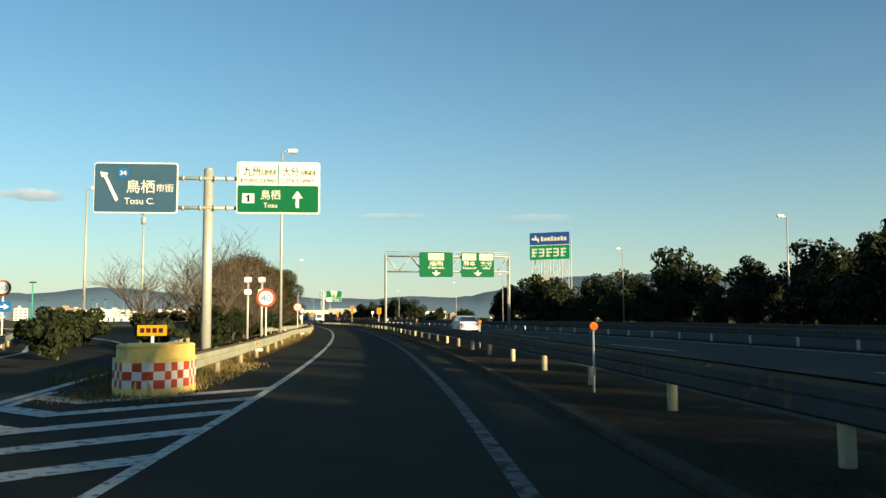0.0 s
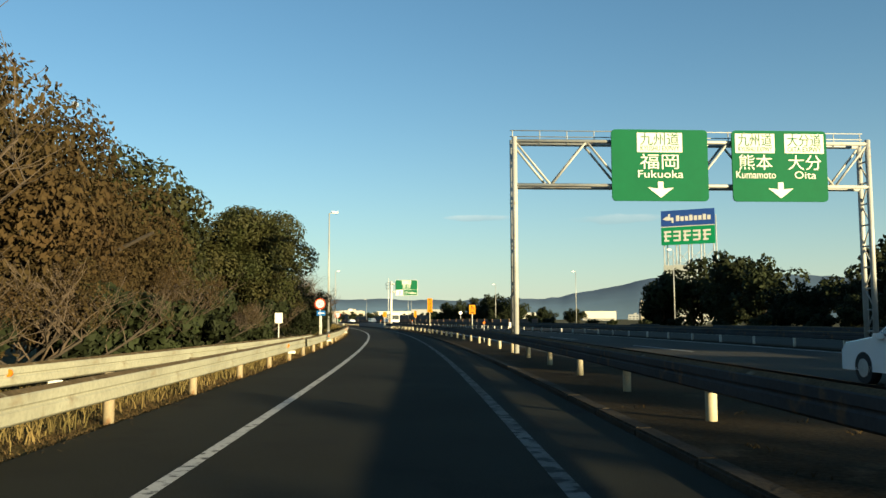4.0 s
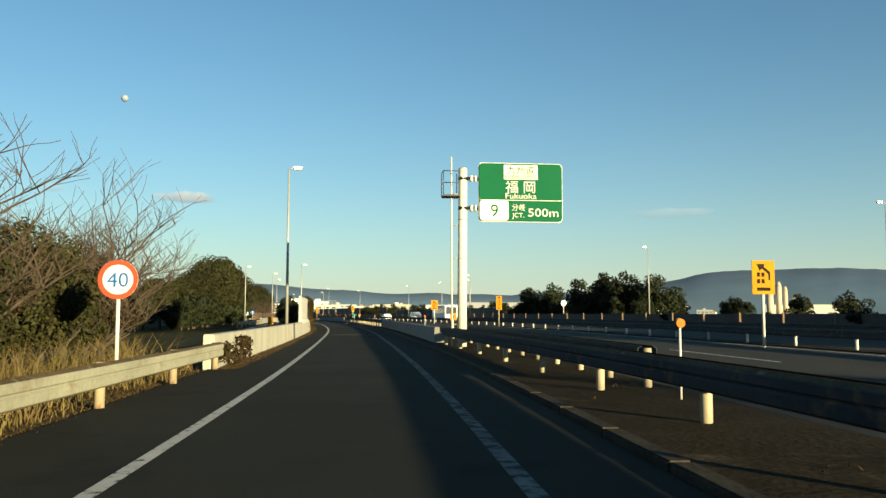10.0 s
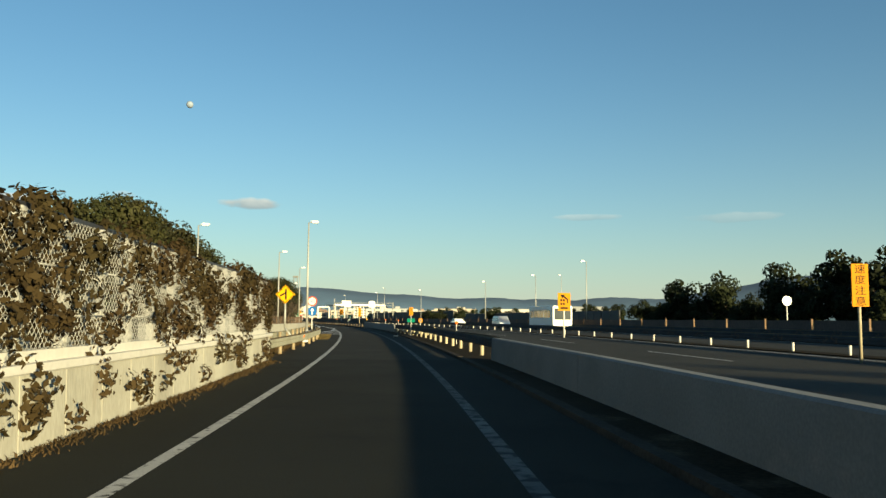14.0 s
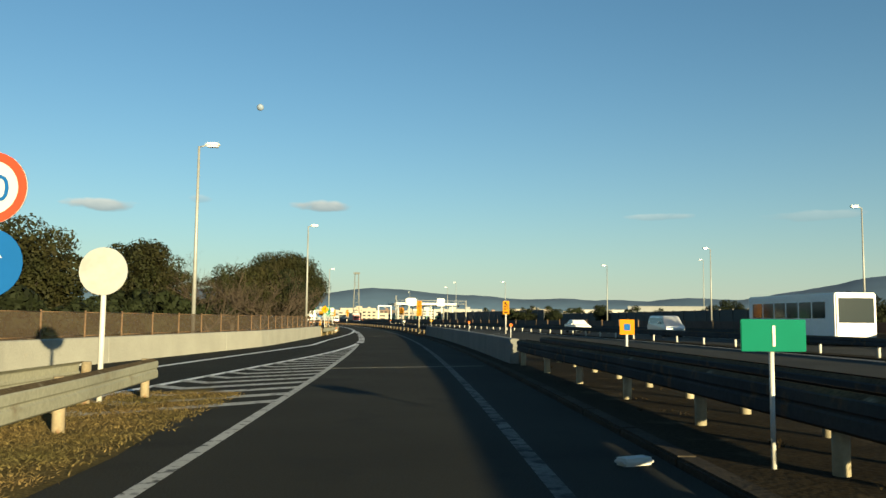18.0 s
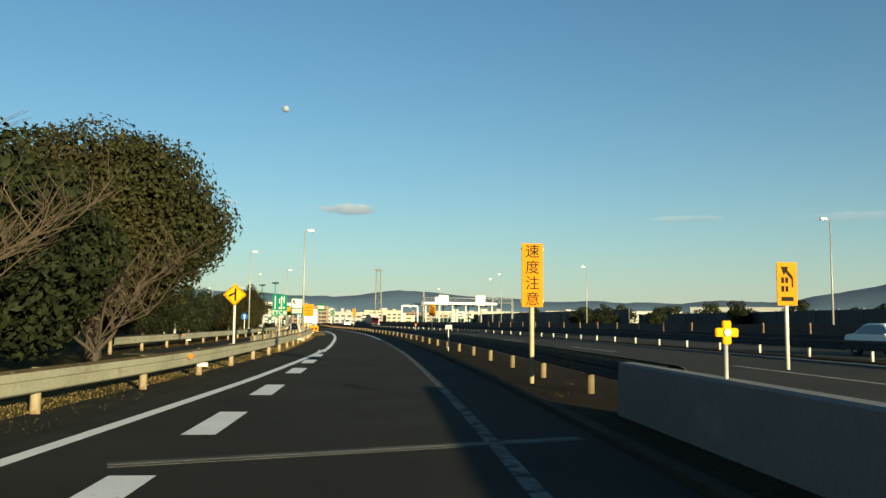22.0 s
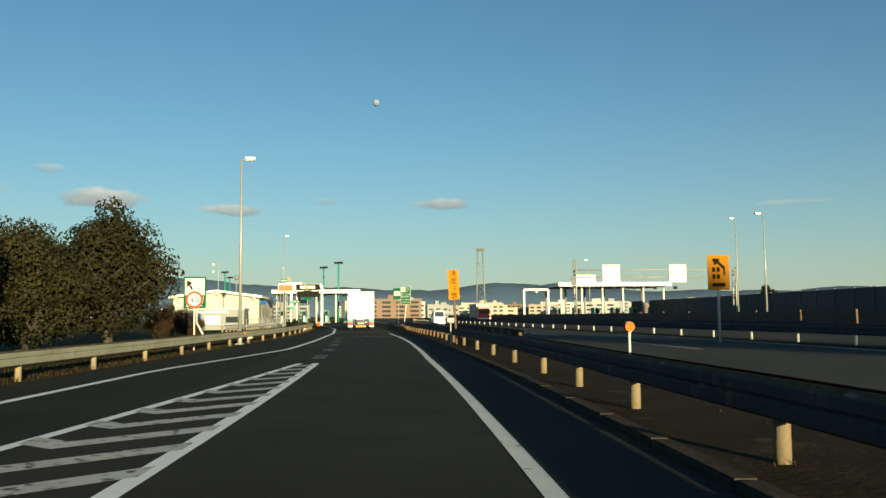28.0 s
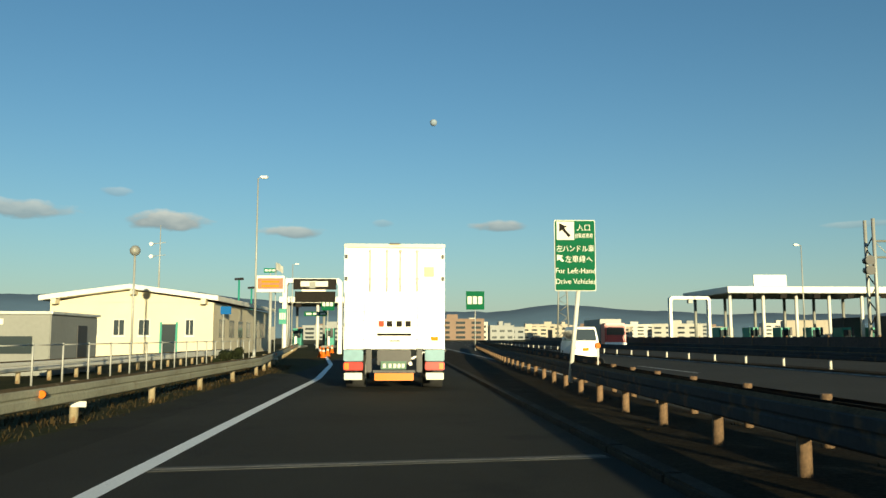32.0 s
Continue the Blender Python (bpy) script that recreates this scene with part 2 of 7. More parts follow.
STEEL_POLE = material("pole_steel", (0.34, 0.345, 0.32), 0.5, 0.25, (10, 0.08), (0.5, 0.15), dirt=((0.32, 0.27, 0.2), 3.0, 0.66))
POLE_WHITE = material("pole_paint", (0.56, 0.55, 0.50), 0.5, 0.0, (10, 0.06), (0.7, 0.12), dirt=((0.42, 0.36, 0.28), 3.0, 0.66))
DARK = material("dark_metal", (0.03, 0.03, 0.032), 0.5, 0.2, (10, 0.1))
SIGN_GREEN = material("sign_green", (0.002, 0.088, 0.036), 0.7, 0, (4, 0.04), (0.8, 0.08), specular=0.12)
SIGN_ETC = material("sign_teal_green", (0.0, 0.14, 0.085), 0.7, 0, (4, 0.04), (0.8, 0.08), specular=0.12)
SIGN_BLUE = material("sign_slate_blue", (0.028, 0.07, 0.12), 0.7, 0, (4, 0.04), (0.8, 0.12), specular=0.12)
SIGN_BRIGHT_BLUE = material("sign_blue", (0.008, 0.095, 0.30), 0.7, 0, (4, 0.04), (0.8, 0.1), specular=0.12)
SIGN_WHITE = material("sign_white", (0.60, 0.59, 0.54), 0.65, 0, (4, 0.04), (0.9, 0.1), specular=0.15)
SIGN_RED = material("sign_red", (0.46, 0.06, 0.03), 0.65, 0, (4, 0.05), (0.9, 0.15), specular=0.15)
SIGN_YELLOW = material("sign_amber", (0.50, 0.20, 0.008), 0.7, 0, (4, 0.05), (0.9, 0.12), specular=0.12)
DIAMOND_YELLOW = material("sign_yellow", (0.60, 0.31, 0.006), 0.7, 0, (4, 0.05), (0.9, 0.1), specular=0.12)
SIGN_BLACK = material("sign_black", (0.018, 0.016, 0.014), 0.85, 0, (6, 0.2), specular=0.05)
SIGN_BACK = material("sign_back", (0.5, 0.5, 0.48), 0.45, 0.4, (8, 0.08), (0.9, 0.15))
ORANGE = material("orange_reflector", (0.62, 0.13, 0.012), 0.6, 0, (10, 0.05), specular=0.15)
BARK = material("bark", (0.055, 0.042, 0.030), 0.9, 0, (20, 0.3), (2.0, 0.3), (18, 0.5))
TWIG = material("twig", (0.068, 0.048, 0.031), 0.9, 0, (10, 0.2), (1.0, 0.3), random_amount=0.2)
LEAF = material("evergreen_leaf", (0.016, 0.021, 0.006), 0.7, 0, (0, 0), (0.6, 0.4), tint=(0.029, 0.025, 0.008), random_amount=0.55, specular=0.15)
LEAF_DARK = material("dark_leaf", (0.016, 0.021, 0.008), 0.75, 0, (0, 0), (0.5, 0.35), random_amount=0.5, specular=0.12)
LEAF_BROWN = material("brown_leaf", (0.038, 0.023, 0.010), 0.85, 0, (0, 0), (0.6, 0.4), tint=(0.028, 0.022, 0.008), random_amount=0.4, specular=0.12)
LEAF_RED = material("reddish_leaf", (0.030, 0.024, 0.009), 0.75, 0, (0, 0), (0.8, 0.4), tint=(0.016, 0.020, 0.007), random_amount=0.5, specular=0.12)
LITTER = material("brown_grass_litter", (0.085, 0.055, 0.026), 0.95, 0, (0, 0), (0.7, 0.4), tint=(0.05, 0.036, 0.018), random_amount=0.5, specular=0.05)
DRY_GRASS = material("dry_grass", (0.16, 0.11, 0.045), 0.9, 0, (0, 0), (0.7, 0.4), tint=(0.10, 0.085, 0.032), random_amount=0.45, specular=0.1)
GRASS = material("rough_grass_ground", (0.055, 0.045, 0.018), 0.97, 0, (8, 0.4), (0.12, 0.4), (5, 0.8), tint=(0.028, 0.032, 0.012), specular=0.04)
FIELD = material("far_ground", (0.07, 0.07, 0.035), 0.95, 0, (0.5, 0.3), (0.02, 0.4), tint=(0.12, 0.095, 0.05), specular=0.05)
WHITE_PANEL = material("white_panel", (0.66, 0.64, 0.58), 0.45, 0, (6, 0.03), (0.8, 0.06), dirt=((0.55, 0.5, 0.42), 2.0, 0.68))
RENDER_WALL = material("cream_wall", (0.58, 0.52, 0.39), 0.8, 0, (20, 0.05), (0.4, 0.1), (20, 0.1))
GREY_PANEL = material("grey_panel", (0.22, 0.225, 0.21), 0.5, 0.1, (8, 0.05), (0.5, 0.12))
WINDOW = material("window_glass", (0.03, 0.04, 0.045), 0.08, 0.0, specular=0.8)
TYRE = material("tyre", (0.02, 0.02, 0.02), 0.85, 0, (20, 0.2))
RED_LENS = material("red_lens", (0.45, 0.02, 0.015), 0.25)
AMBER_LENS = material("amber_lens", (0.62, 0.17, 0.012), 0.25)


# ---- mesh helpers ----
def box(bm, x0, x1, y0, y1, z0, z1, bevel=0.0):
    vs = [bm.verts.new((x, y, z)) for z in (z0, z1) for y in (y0, y1) for x in (x0, x1)]
    fs = [bm.faces.new([vs[i] for i in f]) for f in ((0, 2, 3, 1), (4, 5, 7, 6), (0, 1, 5, 4), (2, 6, 7, 3), (0, 4, 6, 2), (1, 3, 7, 5))]
    if bevel:
        es = list({e for f in fs for e in f.edges})
        bmesh.ops.bevel(bm, geom=es, offset=bevel, segments=2, affect="EDGES", clamp_overlap=True)
    return bm


def tube(bm, a, b, r0, r1=None, n=10, caps=True):
    """A tapered round bar from a to b."""
    a, b = Vector(a), Vector(b)
    r1 = r0 if r1 is None else r1
    d = (b - a).normalized()
    u = d.cross((0, 0, 1)) if abs(d.z) < 0.95 else d.cross((1, 0, 0))
    u.normalize()
    v = d.cross(u)
    rings = []
    for p, r in ((a, r0), (b, r1)):
        rings.append([bm.verts.new(p + (u * math.cos(2 * math.pi * i / n) + v * math.sin(2 * math.pi * i / n)) * r) for i in range(n)])
    for i in range(n):
        j = (i + 1) % n
        bm.faces.new((rings[0][i], rings[0][j], rings[1][j], rings[1][i])).smooth = True
    if caps:
        bm.faces.new(rings[0][::-1])
        bm.faces.new(rings[1])
    return bm


def disc(bm, x, y0, y1, z, r, n=28):
    return tube(bm, (x, y0, z), (x, y1, z), r, r, n)


def prism(bm, pts, y0, y1):
    """A flat shape in the x-z plane, thick from y0 to y1."""
    a = [bm.verts.new((x, y0, z)) for x, z in pts]
    b = [bm.verts.new((x, y1, z)) for x, z in pts]
    bm.faces.new(a)
    bm.faces.new(b[::-1])
    for i in range(len(pts)):
        j = (i + 1) % len(pts)
        bm.faces.new((a[j], a[i], b[i], b[j]))
    return bm


def rounded(x0, x1, z0, z1, r, n=5):
    pts = []
    for cx, cz, a0 in ((x1 - r, z0 + r, -90), (x1 - r, z1 - r, 0), (x0 + r, z1 - r, 90), (x0 + r, z0 + r, 180)):
        for i in range(n + 1):
            a = radians(a0 + 90 * i / n)
            pts.append((cx + r * math.cos(a), cz + r * math.sin(a)))
    return pts


def mesh_of(name, bm, mat):
    me = bpy.data.meshes.new(name)
    bmesh.ops.recalc_face_normals(bm, faces=bm.faces)
    bm.to_mesh(me)
    bm.free()
    me.materials.append(mat)
    return me


def part(name, bm, mat, parent, label="", at=None):
    me = bm if isinstance(bm, bpy.types.Mesh) else mesh_of(name, bm, mat)
    ob = new(name, me)
    ob.parent = parent
    if at is not None:
        ob.matrix_basis = at
    if label:
        tagged(ob, label)
    return ob


def thing(name, m, label, category, group="", kind=""):
    ob = new(name)
    ob.empty_display_size = 0.3
    ob.matrix_basis = m
    return tagged(ob, label, category, group, kind)


def solo(name, bm, mat, label, category="", group="", kind="", m=None):
    ob = new(name, bm if isinstance(bm, bpy.types.Mesh) else mesh_of(name, bm, mat))
    if m is not None:
        ob.matrix_basis = m
    return tagged(ob, label, category, group, kind)


def B():
    return bmesh.new()


def bar_box(*a, **k):
    return box(B(), *a, **k)


def letters(body, size, x, y, z, mat, parent, name="lettering", width=None, align="CENTER"):
    """Writing in the x-z plane of its parent, facing -y; x, z: middle of the line's foot."""
    cu = bpy.data.curves.new(name, "FONT")
    cu.body, cu.size, cu.align_x, cu.extrude = body, size, align, 0.003
    cu.resolution_u = 3
    tmp = bpy.data.objects.new(name, cu)
    me = bpy.data.meshes.new_from_object(tmp)
    bpy.data.objects.remove(tmp)
    bpy.data.curves.remove(cu)
    me.name = name
    me.materials.clear()
    me.materials.append(mat)
    ob = new(name, me)
    ob.parent = parent
    k = 1.0
    if width:
        xs = [v.co.x for v in me.vertices]
        k = width / max(1e-3, max(xs) - min(xs)) if xs else 1.0
    ob.matrix_basis = Matrix.Translation((x, y, z)) @ Matrix.Rotation(radians(90), 4, "X") @ Matrix.Diagonal((k, 1, 1, 1))
    return ob


# ---- the line of the lane: s metres along it, d metres to its right ----
def spline():
    k = [Vector(p) for p in KNOTS]
    e = [2 * k[0] - k[1], *k, 2 * k[-1] - k[-2]]
    pts = []
    for i in range(1, len(e) - 2):
        a, b, c, d = e[i - 1:i + 3]
        for j in range(15):
            u = j / 15
            pts.append(0.5 * (2 * b + (c - a) * u + (2 * a - 5 * b + 4 * c - d) * u * u + (3 * b - a - 3 * c + d) * u ** 3))
    pts.append(k[-1])
    h0 = (pts[1] - pts[0]).normalized()
    h1 = (pts[-1] - pts[-8]).normalized()
    pts = [pts[0] - h0 * 80] + pts + [pts[-1] + h1 * q for q in range(10, 900, 10)]
    return pts


LINE = np.array([(p.x, p.y) for p in spline()])
LINE_S = np.concatenate([[0], np.cumsum(np.linalg.norm(np.diff(LINE, axis=0), axis=1))]) - 80


def heading(s):
    a = [np.interp(s + q, LINE_S, LINE[:, i]) for q in (-2, 2) for i in (0, 1)]
    return math.atan2(-(a[2] - a[0]), a[3] - a[1])


def P(s, d, z=0.0):
    h = heading(s)
    return Vector((np.interp(s, LINE_S, LINE[:, 0]) + d * math.cos(h), np.interp(s, LINE_S, LINE[:, 1]) + d * math.sin(h), z))


def M(s, d, z=0.0, turn=0.0):
    """The pose of a thing beside the lane: its y runs along the lane, its x to the right."""
    return Matrix.Translation(P(s, d, z)) @ Matrix.Rotation(heading(s) + radians(turn), 4, "Z")


def track(knots):
    """A lane-side line through (s, d) knots."""
    ss, dd = [k[0] for k in knots], [k[1] for k in knots]
    return lambda s: float(np.interp(s, ss, dd))


def ribbon(s0, s1, left, right, z=0.0, step=4.0, skirt=0.0, thick_top=None):
    """A strip of ground between two lines; skirt: how far its edges go down."""
    left = left if callable(left) else (lambda s, v=left: v)
    right = right if callable(right) else (lambda s, v=right: v)
    n = max(1, int(round((s1 - s0) / step)))
    bm = B()
    rows = []
    for i in range(n + 1):
        s = s0 + (s1 - s0) * i / n
        ps = [P(s, left(s), z), P(s, right(s), z)]
        if skirt:
            ps = [ps[0] - Vector((0, 0, skirt)), *ps, ps[1] - Vector((0, 0, skirt))]
        rows.append([bm.verts.new(p) for p in ps])
    for a, b in zip(rows, rows[1:]):
        for i in range(len(a) - 1):
            bm.faces.new((a[i], a[i + 1], b[i + 1], b[i]))
    if skirt:
        bm.faces.new(rows[0])
        bm.faces.new(rows[-1][::-1])
    return bm


def sweep(s0, s1, line, section, step=2.0):
    """A section of (offset to the right, height) carried along a line."""
    line = line if callable(line) else (lambda s, v=line: v)
    n = max(1, int(round((s1 - s0) / step)))
    bm = B()
    rows = []
    for i in range(n + 1):
        s = s0 + (s1 - s0) * i / n
        rows.append([bm.verts.new(P(s, line(s) + x, z)) for x, z in section])
    k = len(section)
    for a, b in zip(rows, rows[1:]):
        for i in range(k):
            bm.faces.new((a[i], a[(i + 1) % k], b[(i + 1) % k], b[i]))
    bm.faces.new(rows[0])
    bm.faces.new(rows[-1][::-1])
    return bm


# ---- ground and roads ----
ground_bm = B()
for gx in range(-12, 12):
    for gy in range(-10, 14):
        q = [ground_bm.verts.new((gx * 350 + i * 350, gy * 350 + j * 350, -0.14)) for i, j in ((0, 0), (1, 0), (1, 1), (0, 1))]
        ground_bm.faces.new(q)
bmesh.ops.remove_doubles(ground_bm, verts=ground_bm.verts, dist=0.01)
solo("ground", ground_bm, FIELD, "flat winter fields and scrub reaching the hills", "ground", kind="structure")
solo("verge_left", ribbon(-80, 640, -34, -3.55, -0.05, 6, 0.09), GRASS, "rough dry grass verge beside the slip road", "verge", kind="structure")
solo("verge_right", ribbon(-80, 640, 27.5, 70, -0.05, 6, 0.09), GRASS, "dark grass verge beyond the motorway", "verge", kind="structure")
ramp_r = track([(-40, -2.2), (0, -3.4), (12, -5.6), (21, -6.4), (33, -8.7), (50, -14.5), (70, -23)])
merge1_l = track([(225, -10.2), (266, -9.4), (277, -8.9), (287, -7.5), (296, -6.2), (311, -5.5), (322, -4.9), (352, -3.7)])
merge2_l = track([(345, -9.6), (385, -8.3), (420, -7.6), (440, -6.6), (455, -5.4), (472, -4.7), (490, -4.6)])
solo("road", ribbon(230, 640, -3.75, 2.35, 0.0, 4, 0.08), ASPHALT_NEW, "greyer asphalt of the later slip road", "road", kind="structure")
road = solo("road", ribbon(-80, 230, -3.75, 2.35, 0.0, 4, 0.08), ASPHALT, "worn dark asphalt single lane slip road", "road", kind="structure")
solo("exit_road", ribbon(-60, 70, lambda s: ramp_r(s) - 5.2, lambda s: min(ramp_r(s) + 2.5, -3.76), -0.004, 3, 0.08), ASPHALT, "asphalt exit ramp leaving towards the town", "road", kind="structure")
solo("joining_road", ribbon(225, 352, lambda s: merge1_l(s) + 0.02, lambda s: -3.76 if s > 262 else -5.6, -0.004, 3, 0.08), ASPHALT, "asphalt lane joining from the side", "road", kind="structure")
solo("second_joining_road", ribbon(345, 490, merge2_l, lambda s: -3.76 if s > 392 else -5.0, -0.004, 3, 0.08), ASPHALT, "asphalt lane joining before the toll gate", "road", kind="structure")
solo("motorway", ribbon(-80, 760, 5.0, 17.0, -0.02, 5, 0.09), ASPHALT_PALE, "broad worn asphalt motorway carriageway", "road", kind="structure")
solo("far_carriageway", ribbon(-80, 760, 18.2, 27.5, -0.02, 5, 0.09), ASPHALT_PALE, "far motorway carriageway of worn asphalt", "road", kind="structure")
solo("median_soil", ribbon(-80, 700, 2.58, 5.0, 0.055, 4, 0.14), SOIL, "bare earth strip between slip road and motorway", "verge", kind="structure")
solo("median_strip", ribbon(-80, 760, 17.0, 18.2, 0.02, 5, 0.12), SOIL, "earth strip under the central rail", "verge", kind="structure")
for a, b, l, r, lab in ((15, 168, -6.8, -3.78, "dry straw turf behind the rail"), (230, 262, -5.5, -3.78, "dry turf between the lanes"), (254, 273, lambda q: -5.0 + max(0, q - 268) * 0.2, lambda q: -2.7 - max(0, q - 266) * 0.12, "dry turf on the joining nose"), (322, 398, -6.0, -3.78, "dry turf behind the rail"), (386, 405, lambda q: -5.0, lambda q: -3.0 - max(0, q - 396) * 0.1, "dry turf on the second joining nose")):
    solo("turf", ribbon(a, b, l, r, 0.005 if callable(r) else -0.035, 2.0), TURF, lab, "turf", kind="structure")
# low kerb stones along the strip of earth, and along the left shoulder
kerb_line = thing("kerb", M(0, 0), "low dirty concrete kerb stones along the earth strip", "kerb", kind="structure")
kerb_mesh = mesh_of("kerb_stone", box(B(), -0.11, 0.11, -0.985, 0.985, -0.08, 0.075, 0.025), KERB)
inv0 = kerb_line.matrix_basis.inverted()
s = 20.0
while s < 480:
    if not (183 < s < 229 or 280 < s < 330):
        for q in (0, 2.0):
            if len(kerb_line.children) < 290:
                part("kerb_stone", kerb_mesh, KERB, kerb_line, at=inv0 @ M(s + q, 2.49))
    s += 4.0
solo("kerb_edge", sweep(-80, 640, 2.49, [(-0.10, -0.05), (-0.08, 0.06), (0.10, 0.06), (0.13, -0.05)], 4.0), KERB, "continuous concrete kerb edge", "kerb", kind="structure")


def line_strip(name, s0, s1, d, w=0.2, mat=PAINT_WHITE, z=0.005, label="worn white edge line", step=2.0):
    d = d if callable(d) else (lambda q, v=d: v)
    return solo(name, ribbon(s0, s1, lambda q: d(q) - w / 2, lambda q: d(q) + w / 2, z, step), mat, label, "road marking", kind="structure")


line_strip("edge_line", -60, 372, 1.13, 0.16, PAINT_FADED_SHADED, label="faded edge line, greyed for the shade across it")
line_strip("edge_line", 372, 462, track([(372, 1.12), (395, 1.08), (425, 1.06), (437, 1.25), (450, 1.46), (462, 1.52)]), 0.17, PAINT_EDGE, label="white edge line on the right")
line_strip("edge_line", -60, 300, -2.02, 0.14)
line_strip("edge_line", 352, 424, -2.12, 0.2, PAINT_FRESH, label="fresh white edge line")
line_strip("edge_line", 225, 352, track([(225, -9.2), (262, -8.3), (283, -6.1), (298, -4.2), (308, -4.0), (331, -2.85), (352, -2.12)]), 0.2, PAINT_FRESH, label="white edge line of the joining lane")
line_strip("edge_line", 385, 640, track([(385, -7.0), (404, -6.5), (422, -5.8), (434, -3.9), (448, -3.3), (465, -2.55), (486, -2.5), (500, -3.2), (520, -5.2), (640, -18)]), 0.2, PAINT_FRESH, label="white edge line curving to the toll lanes")
line_strip("ramp_line", -40, 60, lambda q: ramp_r(q) - 0.1, 0.2, label="white edge line of the exit ramp")
line_strip("ramp_line", -40, 70, lambda q: ramp_r(q) - 4.6, 0.2, label="white outer line of the exit ramp")
line_strip("motorway_line", -80, 760, 5.9, 0.2, PAINT_WHITE, -0.014, "white motorway edge line")
line_strip("motorway_line", -80, 760, 16.3, 0.2, PAINT_WHITE, -0.014, "white motorway edge line")
line_strip("motorway_line", -80, 760, 26.6, 0.2, PAINT_WHITE, -0.014, "white motorway edge line")


def gore(s0, s1, a, b, period, label, mat, border):
    g = thing("hatched_gore", M(0, 0), label, "road marking", kind="structure")
    inv = g.matrix_basis.inverted()
    line_b = ribbon(s0, s1, lambda q: b(q) - 0.09, lambda q: b(q) + 0.09, 0.005, 2.0)
    line_b.transform(inv)
    part("border_line", line_b, border, g)
    q, w = s0 + 0.4, period * 0.34
    while q < s1 - 1.5:
        mid = b(q) + 0.28 * (a(q) - b(q))
        for edge in (b, a):
            k = abs(edge(q + 0.8) - mid)
            if k < 0.12:
                continue
            k = k * 0.88
            e = edge(q + k)
            bm = B()
            pts = [P(q, mid, 0.006), P(q + w, mid, 0.006), P(q + k + w, e, 0.006), P(q + k, e, 0.006)]
            bm.faces.new([bm.verts.new(inv @ p) for p in pts])
            part("stripe", bm, mat, g)
        q += period
    return g


gore(-8, 15, lambda q: -2.05, lambda q: ramp_r(q) + 0.15, 1.7, "worn white chevron hatching at the exit nose", PAINT_WHITE, PAINT_WHITE)
gore(268, 301, lambda q: -2.05, track([(262, -5.6), (272, -4.9), (280, -3.92), (285.5, -3.2), (290, -2.7), (297, -2.25), (301, -2.1)]), 1.38, "worn white chevron hatching where the lanes join", PAINT_WHITE, PAINT_FRESH)
gore(396, 424, lambda q: -2.12, track([(394, -5.2), (401, -4.85), (410, -3.9), (417.5, -3.15), (424, -2.55)]), 1.45, "white chevron hatching before the toll gate", PAINT_WHITE, PAINT_FRESH)
def dashes(starts, length, d, w, mat, z, label):
    g = thing("lane_dashes", M(starts[0], d(starts[0])), label, "road marking", kind="structure")
    inv = g.matrix_basis.inverted()
    for q in starts:
        bm = ribbon(q, q + length, lambda v: d(v) - w / 2, lambda v: d(v) + w / 2, z, 2.4)
        bm.transform(inv)
        part("dash", bm, mat, g)


dashes((302.6, 307.3, 312.0, 317.1, 321.9, 326.9, 332.9, 337.8, 342.6, 347.3), 2.35, track([(298, -1.98), (308, -1.97), (322, -2.08), (336, -2.18), (350, -2.25)]), 0.38, PAINT_FRESH, 0.011, "worn white lane dashes")
dashes((426.4, 431.8, 437.2, 442.6, 448.0), 2.4, track([(426, -2.24), (450, -2.2)]), 0.42, PAINT_FADED_SHADED, 0.011, "half worn white lane dashes")
dashes([q * 20.0 - 70 for q in range(36)], 8.0, track([(-80, 11.2), (700, 11.2)]), 0.16, PAINT_WHITE, -0.013, "long motorway lane dashes")
JOINT_CONCRETE = material("joint_concrete", (0.115, 0.115, 0.105), 0.9, 0, (25, 0.3), (1.5, 0.5), (20, 0.2), specular=0.08)
JOINT_STEEL = material("joint_steel", (0.16, 0.15, 0.13), 0.7, 0.2, (20, 0.2), specular=0.2)
# steel joints across the deck
for q, skew in ((200.5, 20), (280.0, 20), (320.9, 20), (453.7, 8), (468.3, 8)):
    j = thing("deck_joint", M(q, 0, 0, skew), "pale concrete strip with a steel joint across the lane", "deck joint", kind="structure")
    part("joint_concrete", bar_box(-2.6, 2.3, -0.14, 0.14, -0.02, 0.003), JOINT_CONCRETE, j)
    part("joint_steel", bar_box(-2.6, 2.3, -0.02, 0.02, -0.02, 0.0045), JOINT_STEEL, j)


# ---- rails ----
post_mesh = mesh_of("post", tube(B(), (0, 0, -0.3), (0, 0, 0.71), 0.07, n=12), POST_CREAM)
post_white_mesh = mesh_of("post", tube(B(), (0, 0, -0.3), (0, 0, 0.62), 0.07, n=12), POST_TAN)
post_worn_mesh = mesh_of("post", tube(B(), (0, 0, -0.3), (0, 0, 0.71), 0.07, n=12), material("worn_tan_post_paint", (0.155, 0.12, 0.072), 0.75, 0, (25, 0.15), (2.0, 0.3), random_amount=0.6, specular=0.1, dirt=((0.14, 0.085, 0.045), 5.0, 0.55)))
post_rust_mesh = mesh_of("post", tube(B(), (0, 0, -0.3), (0, 0, 0.66), 0.065, n=12), RUST)
delin_mesh = mesh_of("post", tube(tube(B(), (0, 0, -0.1), (0, 0, 0.55), 0.06, n=10), (0, 0, 0.55), (0, 0, 0.58), 0.06, 0.03, n=10), POST_WHITE)


